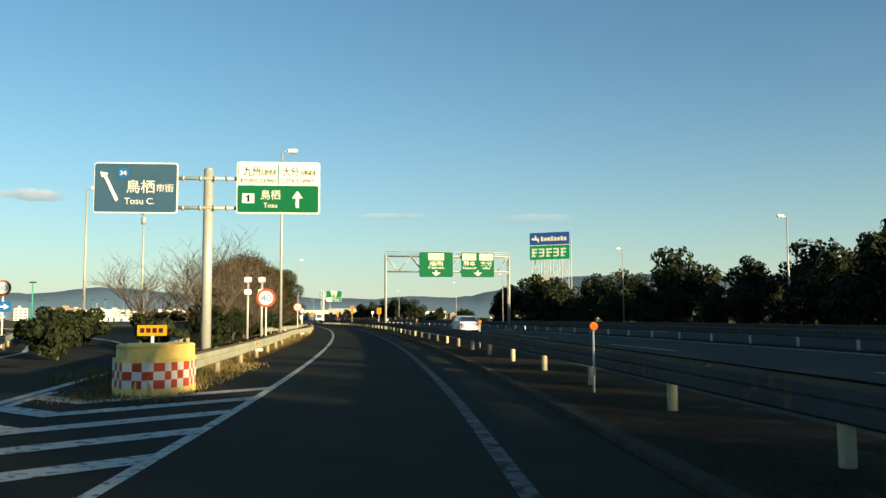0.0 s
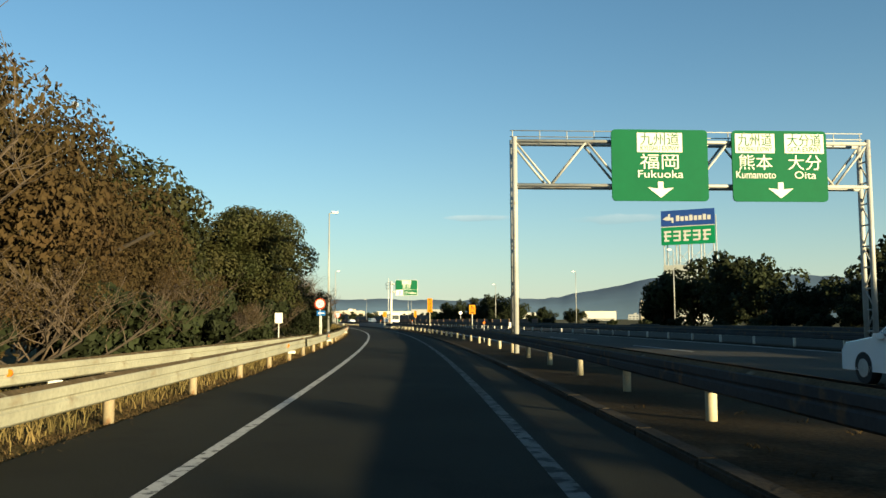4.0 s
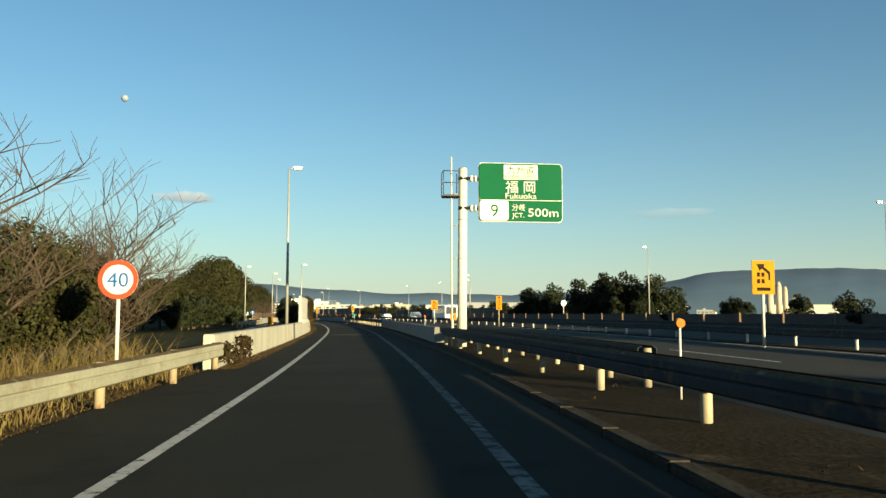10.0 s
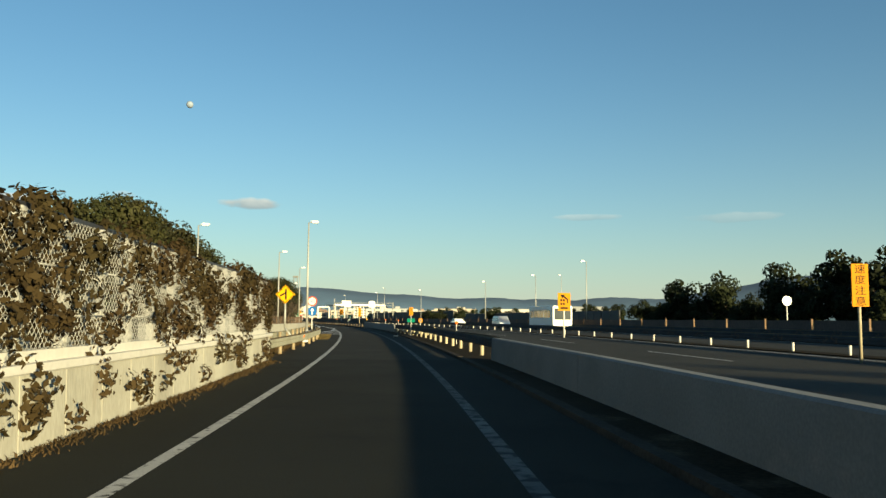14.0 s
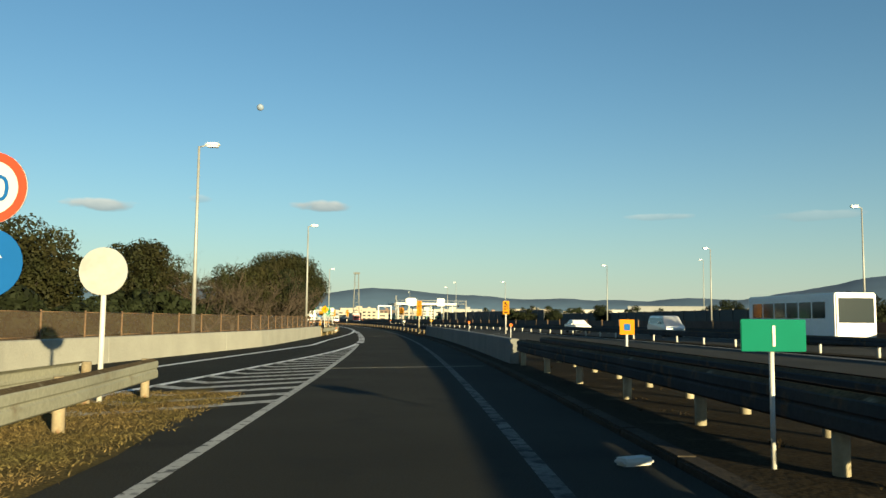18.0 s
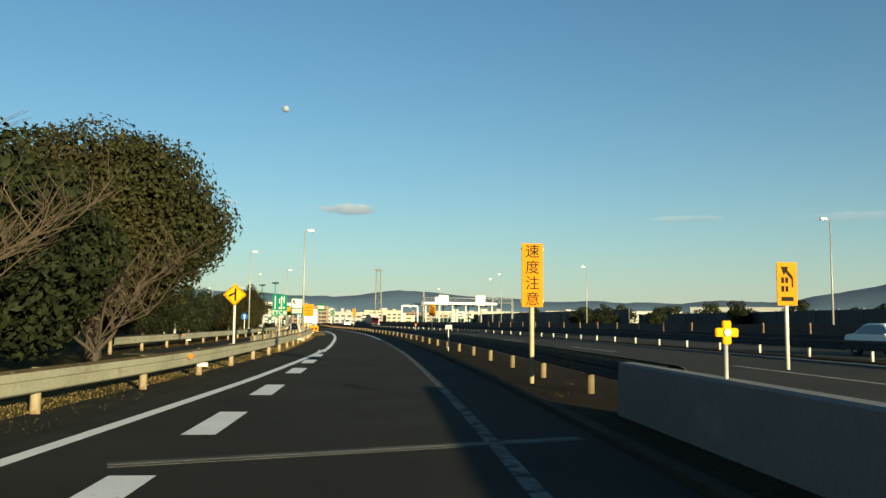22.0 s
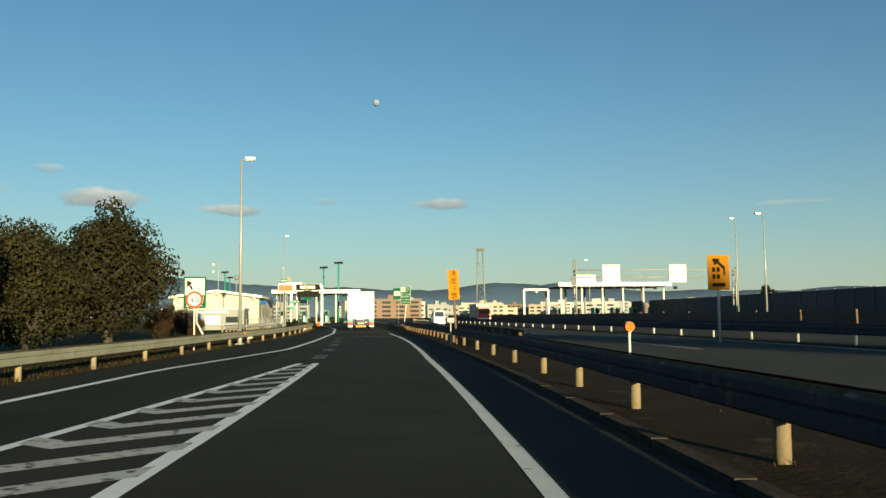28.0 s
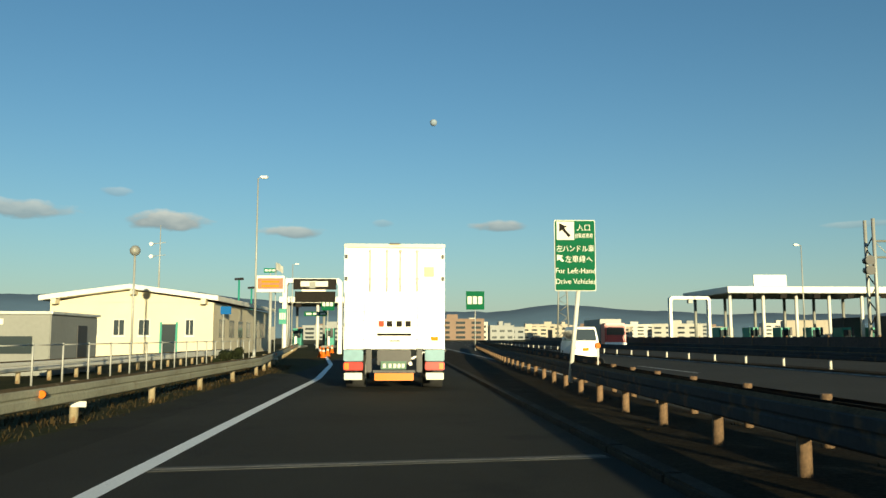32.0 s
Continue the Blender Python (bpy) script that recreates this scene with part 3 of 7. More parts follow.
RAIL_GRIME = material("grimy_rail_top", (0.105, 0.078, 0.045), 0.95, 0, (25, 0.3), (1.4, 0.4), (20, 0.2), specular=0.05, dirt=((0.19, 0.17, 0.12), 3.0, 0.6))


def w_beam(length, side, lift, mat):
    """A W-section beam along y with flat folds; side +1: its folds face +x. Grime lies along the upper fold."""
    prof = [(0.0, 0.285), (0.062, 0.31), (0.078, 0.325), (0.080, 0.425), (0.058, 0.446), (0.058, 0.462), (0.080, 0.483), (0.078, 0.568), (0.066, 0.582), (0.0, 0.622)]
    prof = [(x, z + lift) for x, z in prof]
    bm = B()
    rows = []
    for y in (0.0, length):
        rows.append([bm.verts.new((x * side, y, z)) for x, z in prof] + [bm.verts.new(((x - 0.012) * side, y, z)) for x, z in prof[::-1]])
    k = len(rows[0])
    for i in range(k):
        f = bm.faces.new((rows[0][i], rows[0][(i + 1) % k], rows[1][(i + 1) % k], rows[1][i]))
        f.material_index = 1 if i in (8, 9) else 0
    bm.faces.new(rows[0])
    bm.faces.new(rows[1][::-1])
    me = mesh_of("beam", bm, mat)
    me.materials.append(RAIL_GRIME)
    return me


# weathered zinc, its base darkened for beam faces that lie in shade
RAIL_GREY = material("weathered_shaded_rail", (0.052, 0.056, 0.060), 0.85, 0.0, (20, 0.12), (0.9, 0.3), (8, 0.05), dirt=((0.10, 0.07, 0.045), 2.5, 0.58), specular=0.12)
BEAMS = {}


def guard_rail(s0, s1, line, sides, label, spacing=4.1, post=None, mat=None, face=0.09, z=0.0, marks=()):
    """Posts and W-beams along a line; the beam sits on the given side of the posts."""
    line = line if callable(line) else (lambda q, v=line: v)
    g = thing("guard_rail", M(s0, line(s0)), label, "guard rail", kind="structure")
    inv = g.matrix_basis.inverted()
    mat = mat or RAIL_PAINT
    n = max(1, int(round((s1 - s0) / spacing)))
    places = list(marks) or [s0 + (s1 - s0) * i / n for i in range(n + 1)]
    n = len(places) - 1
    for i, q in enumerate(places):
        part("post", post or post_white_mesh, None, g, at=inv @ M(q, line(q), z))
        for side in (sides if i < n else ()):
            r = places[i + 1]
            a, b = P(q, line(q) + side * face, z), P(r, line(r) + side * face, z)
            ln = round((b - a).length + 0.12, 2)
            lift = 0.13 if len(sides) > 1 else 0.0
            key = (ln, side, mat.name)
            if key not in BEAMS:
                BEAMS[key] = w_beam(ln, side, lift, mat)
            part("beam", BEAMS[key], None, g, at=inv @ Matrix.Translation(a) @ Matrix.Rotation(math.atan2(-(b - a).x, (b - a).y), 4, "Z"))
    if mat is RAIL_PAINT and len(sides) == 1 and sides[0] == 1:
        for i in range(3, n, 7):
            a = inv @ M(places[i], line(places[i]), z)
            part("marker_plate", PLATE_MESH, None, g, "small white plate", at=a)
            part("reflector", REFLECTOR_MESH, None, g, "round amber reflector", at=inv @ M(places[i] - 1.6, line(places[i] - 1.6), z))
    return g


PLATE_MESH = mesh_of("marker_plate", box(B(), -0.02, 0.22, -0.10, -0.075, 0.20, 0.29, 0.004), SIGN_WHITE)
REFLECTOR_MESH = mesh_of("reflector", tube(B(), (0.17, -0.02, 0.50), (0.17, 0.02, 0.50), 0.055, n=14), ORANGE)
R1 = track([(-80, 3.9), (0, 3.85), (55, 3.45), (64, 3.45), (95, 3.85), (150, 3.85), (165, 3.6), (181, 3.3)])
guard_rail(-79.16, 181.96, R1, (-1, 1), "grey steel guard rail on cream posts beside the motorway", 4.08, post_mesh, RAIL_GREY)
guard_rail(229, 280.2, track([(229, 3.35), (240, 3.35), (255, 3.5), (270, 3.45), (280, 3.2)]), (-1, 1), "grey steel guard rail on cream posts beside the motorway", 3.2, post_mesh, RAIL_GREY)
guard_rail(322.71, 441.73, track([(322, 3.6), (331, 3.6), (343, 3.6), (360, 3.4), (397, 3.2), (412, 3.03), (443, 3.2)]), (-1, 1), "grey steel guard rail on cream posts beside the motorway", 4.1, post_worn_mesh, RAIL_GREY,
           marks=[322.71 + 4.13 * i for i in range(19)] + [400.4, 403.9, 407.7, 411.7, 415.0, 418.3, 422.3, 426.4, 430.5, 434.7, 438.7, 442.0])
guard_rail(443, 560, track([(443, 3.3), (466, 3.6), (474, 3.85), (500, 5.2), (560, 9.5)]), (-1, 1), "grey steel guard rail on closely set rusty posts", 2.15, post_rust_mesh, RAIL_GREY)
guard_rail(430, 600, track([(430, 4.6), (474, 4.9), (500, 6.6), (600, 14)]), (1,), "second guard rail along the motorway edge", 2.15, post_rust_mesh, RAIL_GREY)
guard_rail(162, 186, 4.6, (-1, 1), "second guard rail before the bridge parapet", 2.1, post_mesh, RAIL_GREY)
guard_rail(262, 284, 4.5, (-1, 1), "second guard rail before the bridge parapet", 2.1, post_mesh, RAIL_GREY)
guard_rail(15.5, 93, track([(15.5, -3.7), (40, -4.25), (50, -4.5), (61, -3.9), (93, -3.95)]), (1,), "cream painted guard rail along the slip road", 4.1, None, RAIL_PAINT)
guard_rail(88, 168, track([(88, -3.85), (106, -3.92), (125, -4.05), (144, -4.0), (152, -3.85), (168, -3.6)]), (1,), "weathered cream guard rail along the grass verge", 4.1, None, RAIL_PAINT)
guard_rail(60, 96, track([(60, -7.0), (88, -4.9), (96, -4.45)]), (1,), "older guard rail ending behind the newer one", 4.1, None, RAIL_PAINT)
guard_rail(18, 75, lambda q: ramp_r(q) - 5.6, (1,), "guard rail on the outer edge of the exit ramp", 4.1, None, RAIL_PAINT)
guard_rail(17, 45, lambda q: ramp_r(q) + 0.9 if q > 30 else -5.0 - (q - 17) * 0.12, (-1,), "guard rail behind the crash cushion", 4.1, None, RAIL_PAINT)
guard_rail(230, 271, track([(230, -3.75), (243, -3.4), (257, -3.4), (265, -3.7), (271, -4.2)]), (1,), "weathered guard rail between the joining lanes", 4.1, None, RAIL_PAINT)
guard_rail(228, 270, track([(228, -4.9), (243, -4.7), (270, -4.75)]), (-1,), "rail facing the joining lane", 4.1, None, RAIL_PAINT)
guard_rail(226, 262, merge1_l, (1,), "outer guard rail of the joining lane", 4.1, None, RAIL_PAINT)
guard_rail(320, 398, track([(320, -5.0), (330, -4.3), (345, -4.1), (362, -4.1), (398, -4.25)]), (1,), "cream guard rail beside the slip road", 4.1, None, RAIL_PAINT)
guard_rail(350, 398, track([(350, -5.3), (398, -5.0)]), (-1,), "rail facing the second joining lane", 4.1, None, RAIL_PAINT)
guard_rail(345, 560, lambda q: merge2_l(q) - 0.45 if q < 490 else -5.05 - (q - 490) * 0.1, (1,), "long cream guard rail towards the toll gate", 4.1, None, RAIL_PAINT)
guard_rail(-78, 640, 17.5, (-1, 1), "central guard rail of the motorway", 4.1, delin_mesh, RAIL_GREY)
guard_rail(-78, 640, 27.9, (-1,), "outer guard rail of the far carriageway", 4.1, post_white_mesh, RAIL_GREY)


# ---- parapets and the noise fence ----
def parapet(s0, s1, line, side, label, h=0.74, w=0.26, mat=None, panel=10.0):
    """Concrete panels with narrow joints; side: where the carriageway lies."""
    line = line if callable(line) else (lambda q, v=line: v)
    g = thing("parapet", M(s0, line(s0)), label, "bridge parapet", kind="structure")
    inv = g.matrix_basis.inverted()
    n = max(1, int(round((s1 - s0) / panel)))
    for i in range(n):
        a, b = s0 + (s1 - s0) * i / n + 0.012, s0 + (s1 - s0) * (i + 1) / n - 0.012
        bm = sweep(a, b, line, [(0, -0.1), (0.02 * -side, h - 0.03), (-side * 0.05, h), (-side * (w - 0.03), h), (-side * w, h - 0.03), (-side * w, -0.1)], 2.5)
        bm.transform(inv)
        part("panel", bm, mat or CONCRETE_SHADED, g)
    return g


bridge_edge = track([(168, -3.6), (184, -3.4), (209, -3.35), (230, -3.5)])
parapet(168, 199.6, bridge_edge, 1, "stained pale concrete bridge parapet with dry weeds at its foot", 0.8, 0.28, CONCRETE_OLD)
parapet(199.6, 230, bridge_edge, 1, "pale concrete parapet of narrow stained panels under the noise fence", 0.8, 0.28, CONCRETE_OLD, 1.13)
parapet(184.3, 229, track([(183.5, 3.05), (203, 3.05), (229, 3.2)]), -1, "smooth concrete parapet facing the lane, shade put into its grey", 0.72, 0.24, CONCRETE_SHADED)
parapet(281, 323.5, track([(281, 2.93), (306, 3.1), (331, 3.1)]), -1, "smooth concrete parapet facing the lane, shade put into its grey", 0.76, 0.26, CONCRETE_SHADED)
parapet(262, 320, lambda q: merge1_l(q) - 0.02, 1, "pale concrete parapet along the joining lane", 0.72, 0.28, CONCRETE_PALE)
# stepped foot on the motorway side of the parapet's end
foot = thing("parapet_foot", M(184.3, 3.3), "stepped concrete foot behind the parapet", "bridge parapet", kind="structure")
part("step", prism(B(), [(0.0, -0.1), (0.0, 0.42), (0.06, 0.34), (0.2, 0.30), (0.22, -0.1)], 0.0, 8.0), CONCRETE_SHADED, foot)
CLEAR = material("clear_panel", (0.10, 0.10, 0.09), 0.6)


def make_clear(mt):
    nt = mt.node_tree
    bs = nt.nodes["Principled BSDF"]
    bs.inputs["Alpha"].default_value = 0.14


make_clear(CLEAR)
fence = thing("noise_fence", M(199.8, -3.72), "tall see-through noise fence with pale steel posts on the parapet", "noise fence", kind="structure")
inv = fence.matrix_basis.inverted()
fence_post = mesh_of("post", box(B(), -0.12, 0.10, -0.06, 0.06, 0.78, 2.34, 0.01), GALV)
fence_end = mesh_of("end_post", box(B(), -0.08, 0.08, -0.13, 0.10, 0.70, 2.40, 0.015), GALV)
NET_MESH = B()
for k in range(-14, 12):
    for way in (1, -1):
        y0 = k * 0.1
        ya, yb = max(0.0, y0), min(1.13, y0 + 1.38)
        if yb - ya > 0.05:
            za, zb = (0.94 + ya - y0, 0.94 + yb - y0) if way > 0 else (2.32 - ya + y0, 2.32 - yb + y0)
            tube(NET_MESH, (0.115, ya, za), (0.115, yb, zb), 0.0035, n=3, caps=False)
NET_MESH = mesh_of("netting", NET_MESH, GALV)
q, i = 199.8, 0
while q < 229.5:
    part("end_post" if i == 0 else "post", fence_end if i == 0 else fence_post, None, fence, at=inv @ M(q, -3.62))
    if q + 1.13 < 229.6:
        a = inv @ M(q, -3.62)
        part("glazing", bar_box(-0.008, 0.008, 0.09, 1.04, 0.92, 2.32), CLEAR, fence, at=a)
        part("top_rail", bar_box(-0.05, 0.05, 0.0, 1.13, 2.32, 2.39), DARK, fence, at=a)
        part("base_rail", bar_box(-0.10, 0.15, 0.0, 1.13, 0.80, 0.94), POLE_WHITE, fence, at=a)
        for z in (1.28, 1.80):
            part("wire_rail", tube(B(), (0.12, 0.0, z), (0.12, 1.13, z), 0.009, n=5), GALV, fence, at=a)
        part("netting", NET_MESH, None, fence, at=a)
        clip = B()
        for z in (1.28, 1.80, 1.02, 2.2):
            box(clip, 0.06, 0.13, -0.04, 0.04, z - 0.03, z + 0.03)
        part("clip", clip, STEEL_POLE, fence, at=a)
    q += 1.13
    i += 1
cap = thing("parapet_cap", M(199, -3.6), "pale steel band along the top of the parapet", "cap rail", kind="structure")
inv = cap.matrix_basis.inverted()
for i in range(10):
    bm = sweep(199 + i * 3.05, 199 + i * 3.05 + 3.03, -3.42, [(0.03, 0.72), (0.05, 0.74), (0.05, 0.82), (-0.28, 0.84), (-0.28, 0.80), (0.02, 0.79)], 3.0)
    bm.transform(inv)
    part("cap_plate", bm, POLE_WHITE, cap)
# wire fence behind the joining lane's parapet
wf = thing("wire_fence", M(262, -9.9), "rusty wire mesh fence behind the parapet", "wire fence", kind="structure")
inv = wf.matrix_basis.inverted()
wpost = mesh_of("post", tube(B(), (0, 0, -0.1), (0, 0, 1.45), 0.03, n=6), RUST)
WIRE = material("rusty_mesh", (0.10, 0.07, 0.045), 0.9, 0, (30, 0.3))


def mesh_alpha(mt, alpha):
    mt.node_tree.nodes["Principled BSDF"].inputs["Alpha"].default_value = alpha


mesh_alpha(WIRE, 0.55)
q = 255.0
while q < 321:
    d0, d1 = merge1_l(q) - 0.75, merge1_l(q + 2.2) - 0.75
    part("post", wpost, None, wf, at=inv @ M(q, d0))
    a, b = P(q, d0), P(q + 2.2, d1)
    bm = B()
    for z in (0.75, 1.4):
        tube(bm, inv @ (a + Vector((0, 0, z))), inv @ (b + Vector((0, 0, z))), 0.012, n=4)
    part("wire", bm, RUST, wf)
    bm = B()
    bm.faces.new([bm.verts.new(inv @ (p + Vector((0, 0, z)))) for p, z in ((a, 0.1), (b, 0.1), (b, 1.4), (a, 1.4))])
    part("netting", bm, WIRE, wf)
    q += 2.2
# low fence beyond the far carriageway
ff = thing("far_fence", M(150, 29), "brown slatted fence beyond the far carriageway", "fence", kind="structure")
inv = ff.matrix_basis.inverted()
q = 190.0
fpm = mesh_of("slat_panel", box(B(), -0.03, 0.03, 0.0, 5.9, 0.35, 1.35), material("brown_fence", (0.07, 0.045, 0.035), 0.8, 0, (6, 0.3), (0.8, 0.3)))
fpp = mesh_of("post", box(B(), -0.06, 0.06, -0.06, 0.06, 0, 1.45), RUST)
while q < 640:
    part("slat_panel", fpm, None, ff, at=inv @ M(q, 29.0))
    part("post", fpp, None, ff, at=inv @ M(q, 29.0))
    q += 6.0


# ---- signs ----
def pole_bm(r, h, n=14, z0=-0.1, top=None):
    return tube(B(), (0, 0, z0), (0, 0, h), r, top or r, n)


def round_sign(s, d, z, r, mark, label, pole=0.035, group="", ring=True):
    """A round plate on a pole; z: middle of the plate. mark: 'limit', 'arrow' or 'back'."""
    g = thing("road_sign", M(s, d), label, "road sign", group)
    part("pole", pole_bm(pole, z + r * 0.6), POLE_WHITE, g)
    plate_mat = SIGN_BACK if mark == "back" else SIGN_BRIGHT_BLUE if mark == "arrow" else SIGN_WHITE
    part("plate", disc(B(), 0, -0.06, -0.045, z, r), plate_mat, g)
    if mark == "limit":
        bm = B()
        for i in range(32):
            a0, a1 = 2 * math.pi * i / 32, 2 * math.pi * (i + 1) / 32
            vs = [(math.cos(a) * k, -0.064, z + math.sin(a) * k) for k, a in ((r, a0), (r, a1), (r * 0.76, a1), (r * 0.76, a0))]
            bm.faces.new([bm.verts.new(v) for v in vs])
        bmesh.ops.remove_doubles(bm, verts=bm.verts, dist=0.001)
        part("red_ring", bm, SIGN_RED, g)
        letters("40", r * 1.05, 0, -0.066, z - r * 0.37, SIGN_BRIGHT_BLUE, g, "numeral", r * 1.05)
    elif mark == "arrow":
        prism_b = prism(B(), [(-r * .14, z - r * .7), (r * .14, z - r * .7), (r * .14, z + r * .15), (r * .42, z + r * .15), (0, z + r * .75), (-r * .42, z + r * .15), (-r * .14, z + r * .15)], -0.068, -0.061)
        part("arrow", prism_b, SIGN_WHITE, g)
    return g


def diamond_sign(s, d, z, label, kinked=False):
    """Amber diamond with the sign for a lane that joins from the side."""
    g = thing("warning_sign", M(s, d), label, "road sign", "joining lane signs")
    bm = B()
    if kinked:
        tube(bm, (0.38, 0, 0.35), (0.0, 0, 0.85), 0.045, n=10)
        tube(bm, (0.38, 0, -0.1), (0.38, 0, 0.36), 0.045, n=10)
        tube(bm, (0.0, 0, 0.85), (0, 0, z - 0.3), 0.045, n=10)
    else:
        tube(bm, (0, 0, -0.1), (0, 0, z - 0.2), 0.045, n=10)
    part("pole", bm, STEEL_POLE if kinked else POLE_WHITE, g)
    r = 0.43
    part("plate", prism(B(), [(-r, z), (0, z - r), (r, z), (0, z + r)], -0.05, -0.03), DIAMOND_YELLOW, g)
    rim = B()
    k = r * 0.9
    for (x0, z0), (x1, z1) in zip([(-k, 0), (0, -k), (k, 0), (0, k)], [(0, -k), (k, 0), (0, k), (-k, 0)]):
        tube(rim, (x0, -0.052, z + z0), (x1, -0.052, z + z1), 0.012, n=4)
    part("rim", rim, SIGN_BLACK, g)
    part("symbol_stem", prism(B(), [(-0.01, z - 0.24), (0.06, z - 0.24), (0.06, z + 0.24), (-0.01, z + 0.24)], -0.06, -0.05), SIGN_BLACK, g)
    part("symbol_branch", prism(B(), [(-0.22, z - 0.10), (0.0, z + 0.02), (0.0, z + 0.10), (-0.25, z - 0.03)], -0.06, -0.05), SIGN_BLACK, g)
    return g


FADED_INK = material("faded_ink", (0.22, 0.10, 0.012), 0.8, 0, (20, 0.3), (6.0, 0.5), specular=0.05)


def banner_sign(s, d, z0, z1, w, body, label, pole=0.05, pole_mat=None, faded=-1):
    """Tall narrow amber board with upright writing on one pole."""
    g = thing("warning_board", M(s, d), label, "road sign", "amber warning boards")
    part("pole", pole_bm(pole, z1 - 0.05), pole_mat or POST_CREAM, g)
    part("board", box(B(), -w / 2, w / 2, -0.09, -0.055, z0, z1, 0.006), SIGN_YELLOW, g)
    n = len(body)
    if n:
        step = (z1 - z0) / n
        for i, ch in enumerate(body):
            letters(ch, step * 0.92, 0, -0.094, z1 - step * (i + 0.83), FADED_INK if i == faded else SIGN_BLACK, g, "character", w * 0.62)
    for z in (z0 + 0.12, z1 - 0.12):
        part("clamp", bar_box(-w / 2 - 0.02, w / 2 + 0.02, -0.055, -0.03, z - 0.025, z + 0.025), GALV, g)
    return g


def bend_board(s, d, z0, z1, w, label):
    """Amber board with a bent black arrow over small dark text bars."""
    g = thing("bend_board", M(s, d), label, "road sign", "amber warning boards")
    part("pole", pole_bm(0.06, z1 - 0.05), POLE_WHITE, g)
    part("board", box(B(), -w / 2, w / 2, -0.09, -0.055, z0, z1, 0.006), SIGN_YELLOW, g)
    h = z1 - z0
    part("arrow", prism(B(), [(w * .22, z0 + h * .42), (w * .30, z0 + h * .42), (w * .30, z0 + h * .66), (w * .02, z0 + h * .82), (w * .06, z0 + h * .9), (-w * .3, z0 + h * .9), (-w * .16, z0 + h * .70), (-w * .06, z0 + h * .76), (w * .22, z0 + h * .6)], -0.097, -0.09), SIGN_BLACK, g)
    for i in range(2):
        for j in range(2):
            x = -w * 0.22 + j * w * 0.2
            z = z0 + h * (0.32 + 0.2 * i)
            part("text_bar", bar_box(x - w * .07, x + w * .07, -0.097, -0.09, z, z + h * .13), SIGN_BLACK, g)
    part("text_bar", bar_box(-w * .3, w * .3, -0.097, -0.09, z0 + h * .1, z0 + h * .2), SIGN_BLACK, g)
    return g


def delineator(s, d, h, label="orange reflector on a slim post", r=0.065):
    g = thing("delineator", M(s, d), label, "delineator", "orange reflectors")
    part("post", pole_bm(0.018, h), POLE_WHITE, g)
    part("reflector", disc(B(), 0, -0.05, 0.01, h, r, 20), ORANGE, g)
    part("backing", disc(B(), 0, 0.012, 0.03, h, r * 1.12, 20), DARK, g)
    return g


# exit: two boards on one T-shaped steel mast
mast = thing("direction_sign", M(26.3, -5.34), "tall steel mast with a blue and a white-green direction board", "direction sign")
part("mast", pole_bm(0.16, 5.95, 20, top=0.15), STEEL_POLE, mast)
part("cap", tube(B(), (0, 0, 5.95), (0, 0, 6.02), 0.155, 0.05, 20), STEEL_POLE, mast)
for z in (4.72, 5.65):
    part("arm", tube(B(), (-1.2, -0.12, z), (1.1, -0.12, z), 0.055, n=12), STEEL_POLE, mast)
    for x in (-0.22, 0.22, -0.75, 0.6):
        part("flange", tube(B(), (x - 0.03, -0.12, z), (x + 0.03, -0.12, z), 0.09, n=12), STEEL_POLE, mast)
b1 = part("town_board", prism(B(), rounded(-3.36, -0.92, 4.42, 5.92, 0.06), -0.30, -0.26), SIGN_BLUE, mast, "slate blue board with white arrow and writing")
part("rim", prism(B(), rounded(-3.40, -0.88, 4.38, 5.96, 0.08), -0.27, -0.24), SIGN_WHITE, b1)
part("arrow", prism(B(), [(-3.16, 5.48), (-3.22, 5.66), (-2.98, 5.62), (-3.02, 5.55), (-2.66, 4.80), (-2.74, 4.74), (-3.10, 5.50)], -0.312, -0.30), SIGN_WHITE, b1)
letters("鳥栖", 0.44, -2.0, -0.305, 5.04, SIGN_WHITE, b1, width=0.85)
letters("市街", 0.28, -1.27, -0.305, 5.06, SIGN_WHITE, b1, width=0.52)
letters("Tosu C.", 0.28, -2.02, -0.305, 4.66, SIGN_WHITE, b1, width=0.9)
part("route_shield", prism(B(), rounded(-2.70, -2.36, 5.48, 5.78, 0.12), -0.312, -0.30), SIGN_BRIGHT_BLUE, b1)
letters("34", 0.2, -2.53, -0.316, 5.56, SIGN_WHITE, b1, width=0.2)
b2 = part("motorway_board", prism(B(), rounded(0.62, 3.10, 4.44, 5.28, 0.05), -0.30, -0.26), SIGN_GREEN, mast, "green board with white writing")
part("rim", prism(B(), rounded(0.57, 3.15, 4.39, 6.03, 0.08), -0.27, -0.24), SIGN_WHITE, b2)
part("white_field", prism(B(), rounded(0.63, 3.09, 5.28, 5.98, 0.04), -0.30, -0.262), SIGN_WHITE, b2)
part("divider", bar_box(1.84, 1.87, -0.306, -0.30, 5.30, 5.96), SIGN_GREEN, b2)
letters("九州", 0.33, 1.04, -0.306, 5.60, SIGN_BLACK, b2, width=0.52)
letters("自動車道", 0.2, 1.55, -0.306, 5.62, SIGN_BLACK, b2, width=0.46)
letters("KYUSHU EXPWY", 0.19, 1.25, -0.306, 5.36, SIGN_BLACK, b2, width=1.1)
letters("大分", 0.33, 2.24, -0.306, 5.60, SIGN_BLACK, b2, width=0.5)
letters("自動車道", 0.2, 2.78, -0.306, 5.62, SIGN_BLACK, b2, width=0.46)
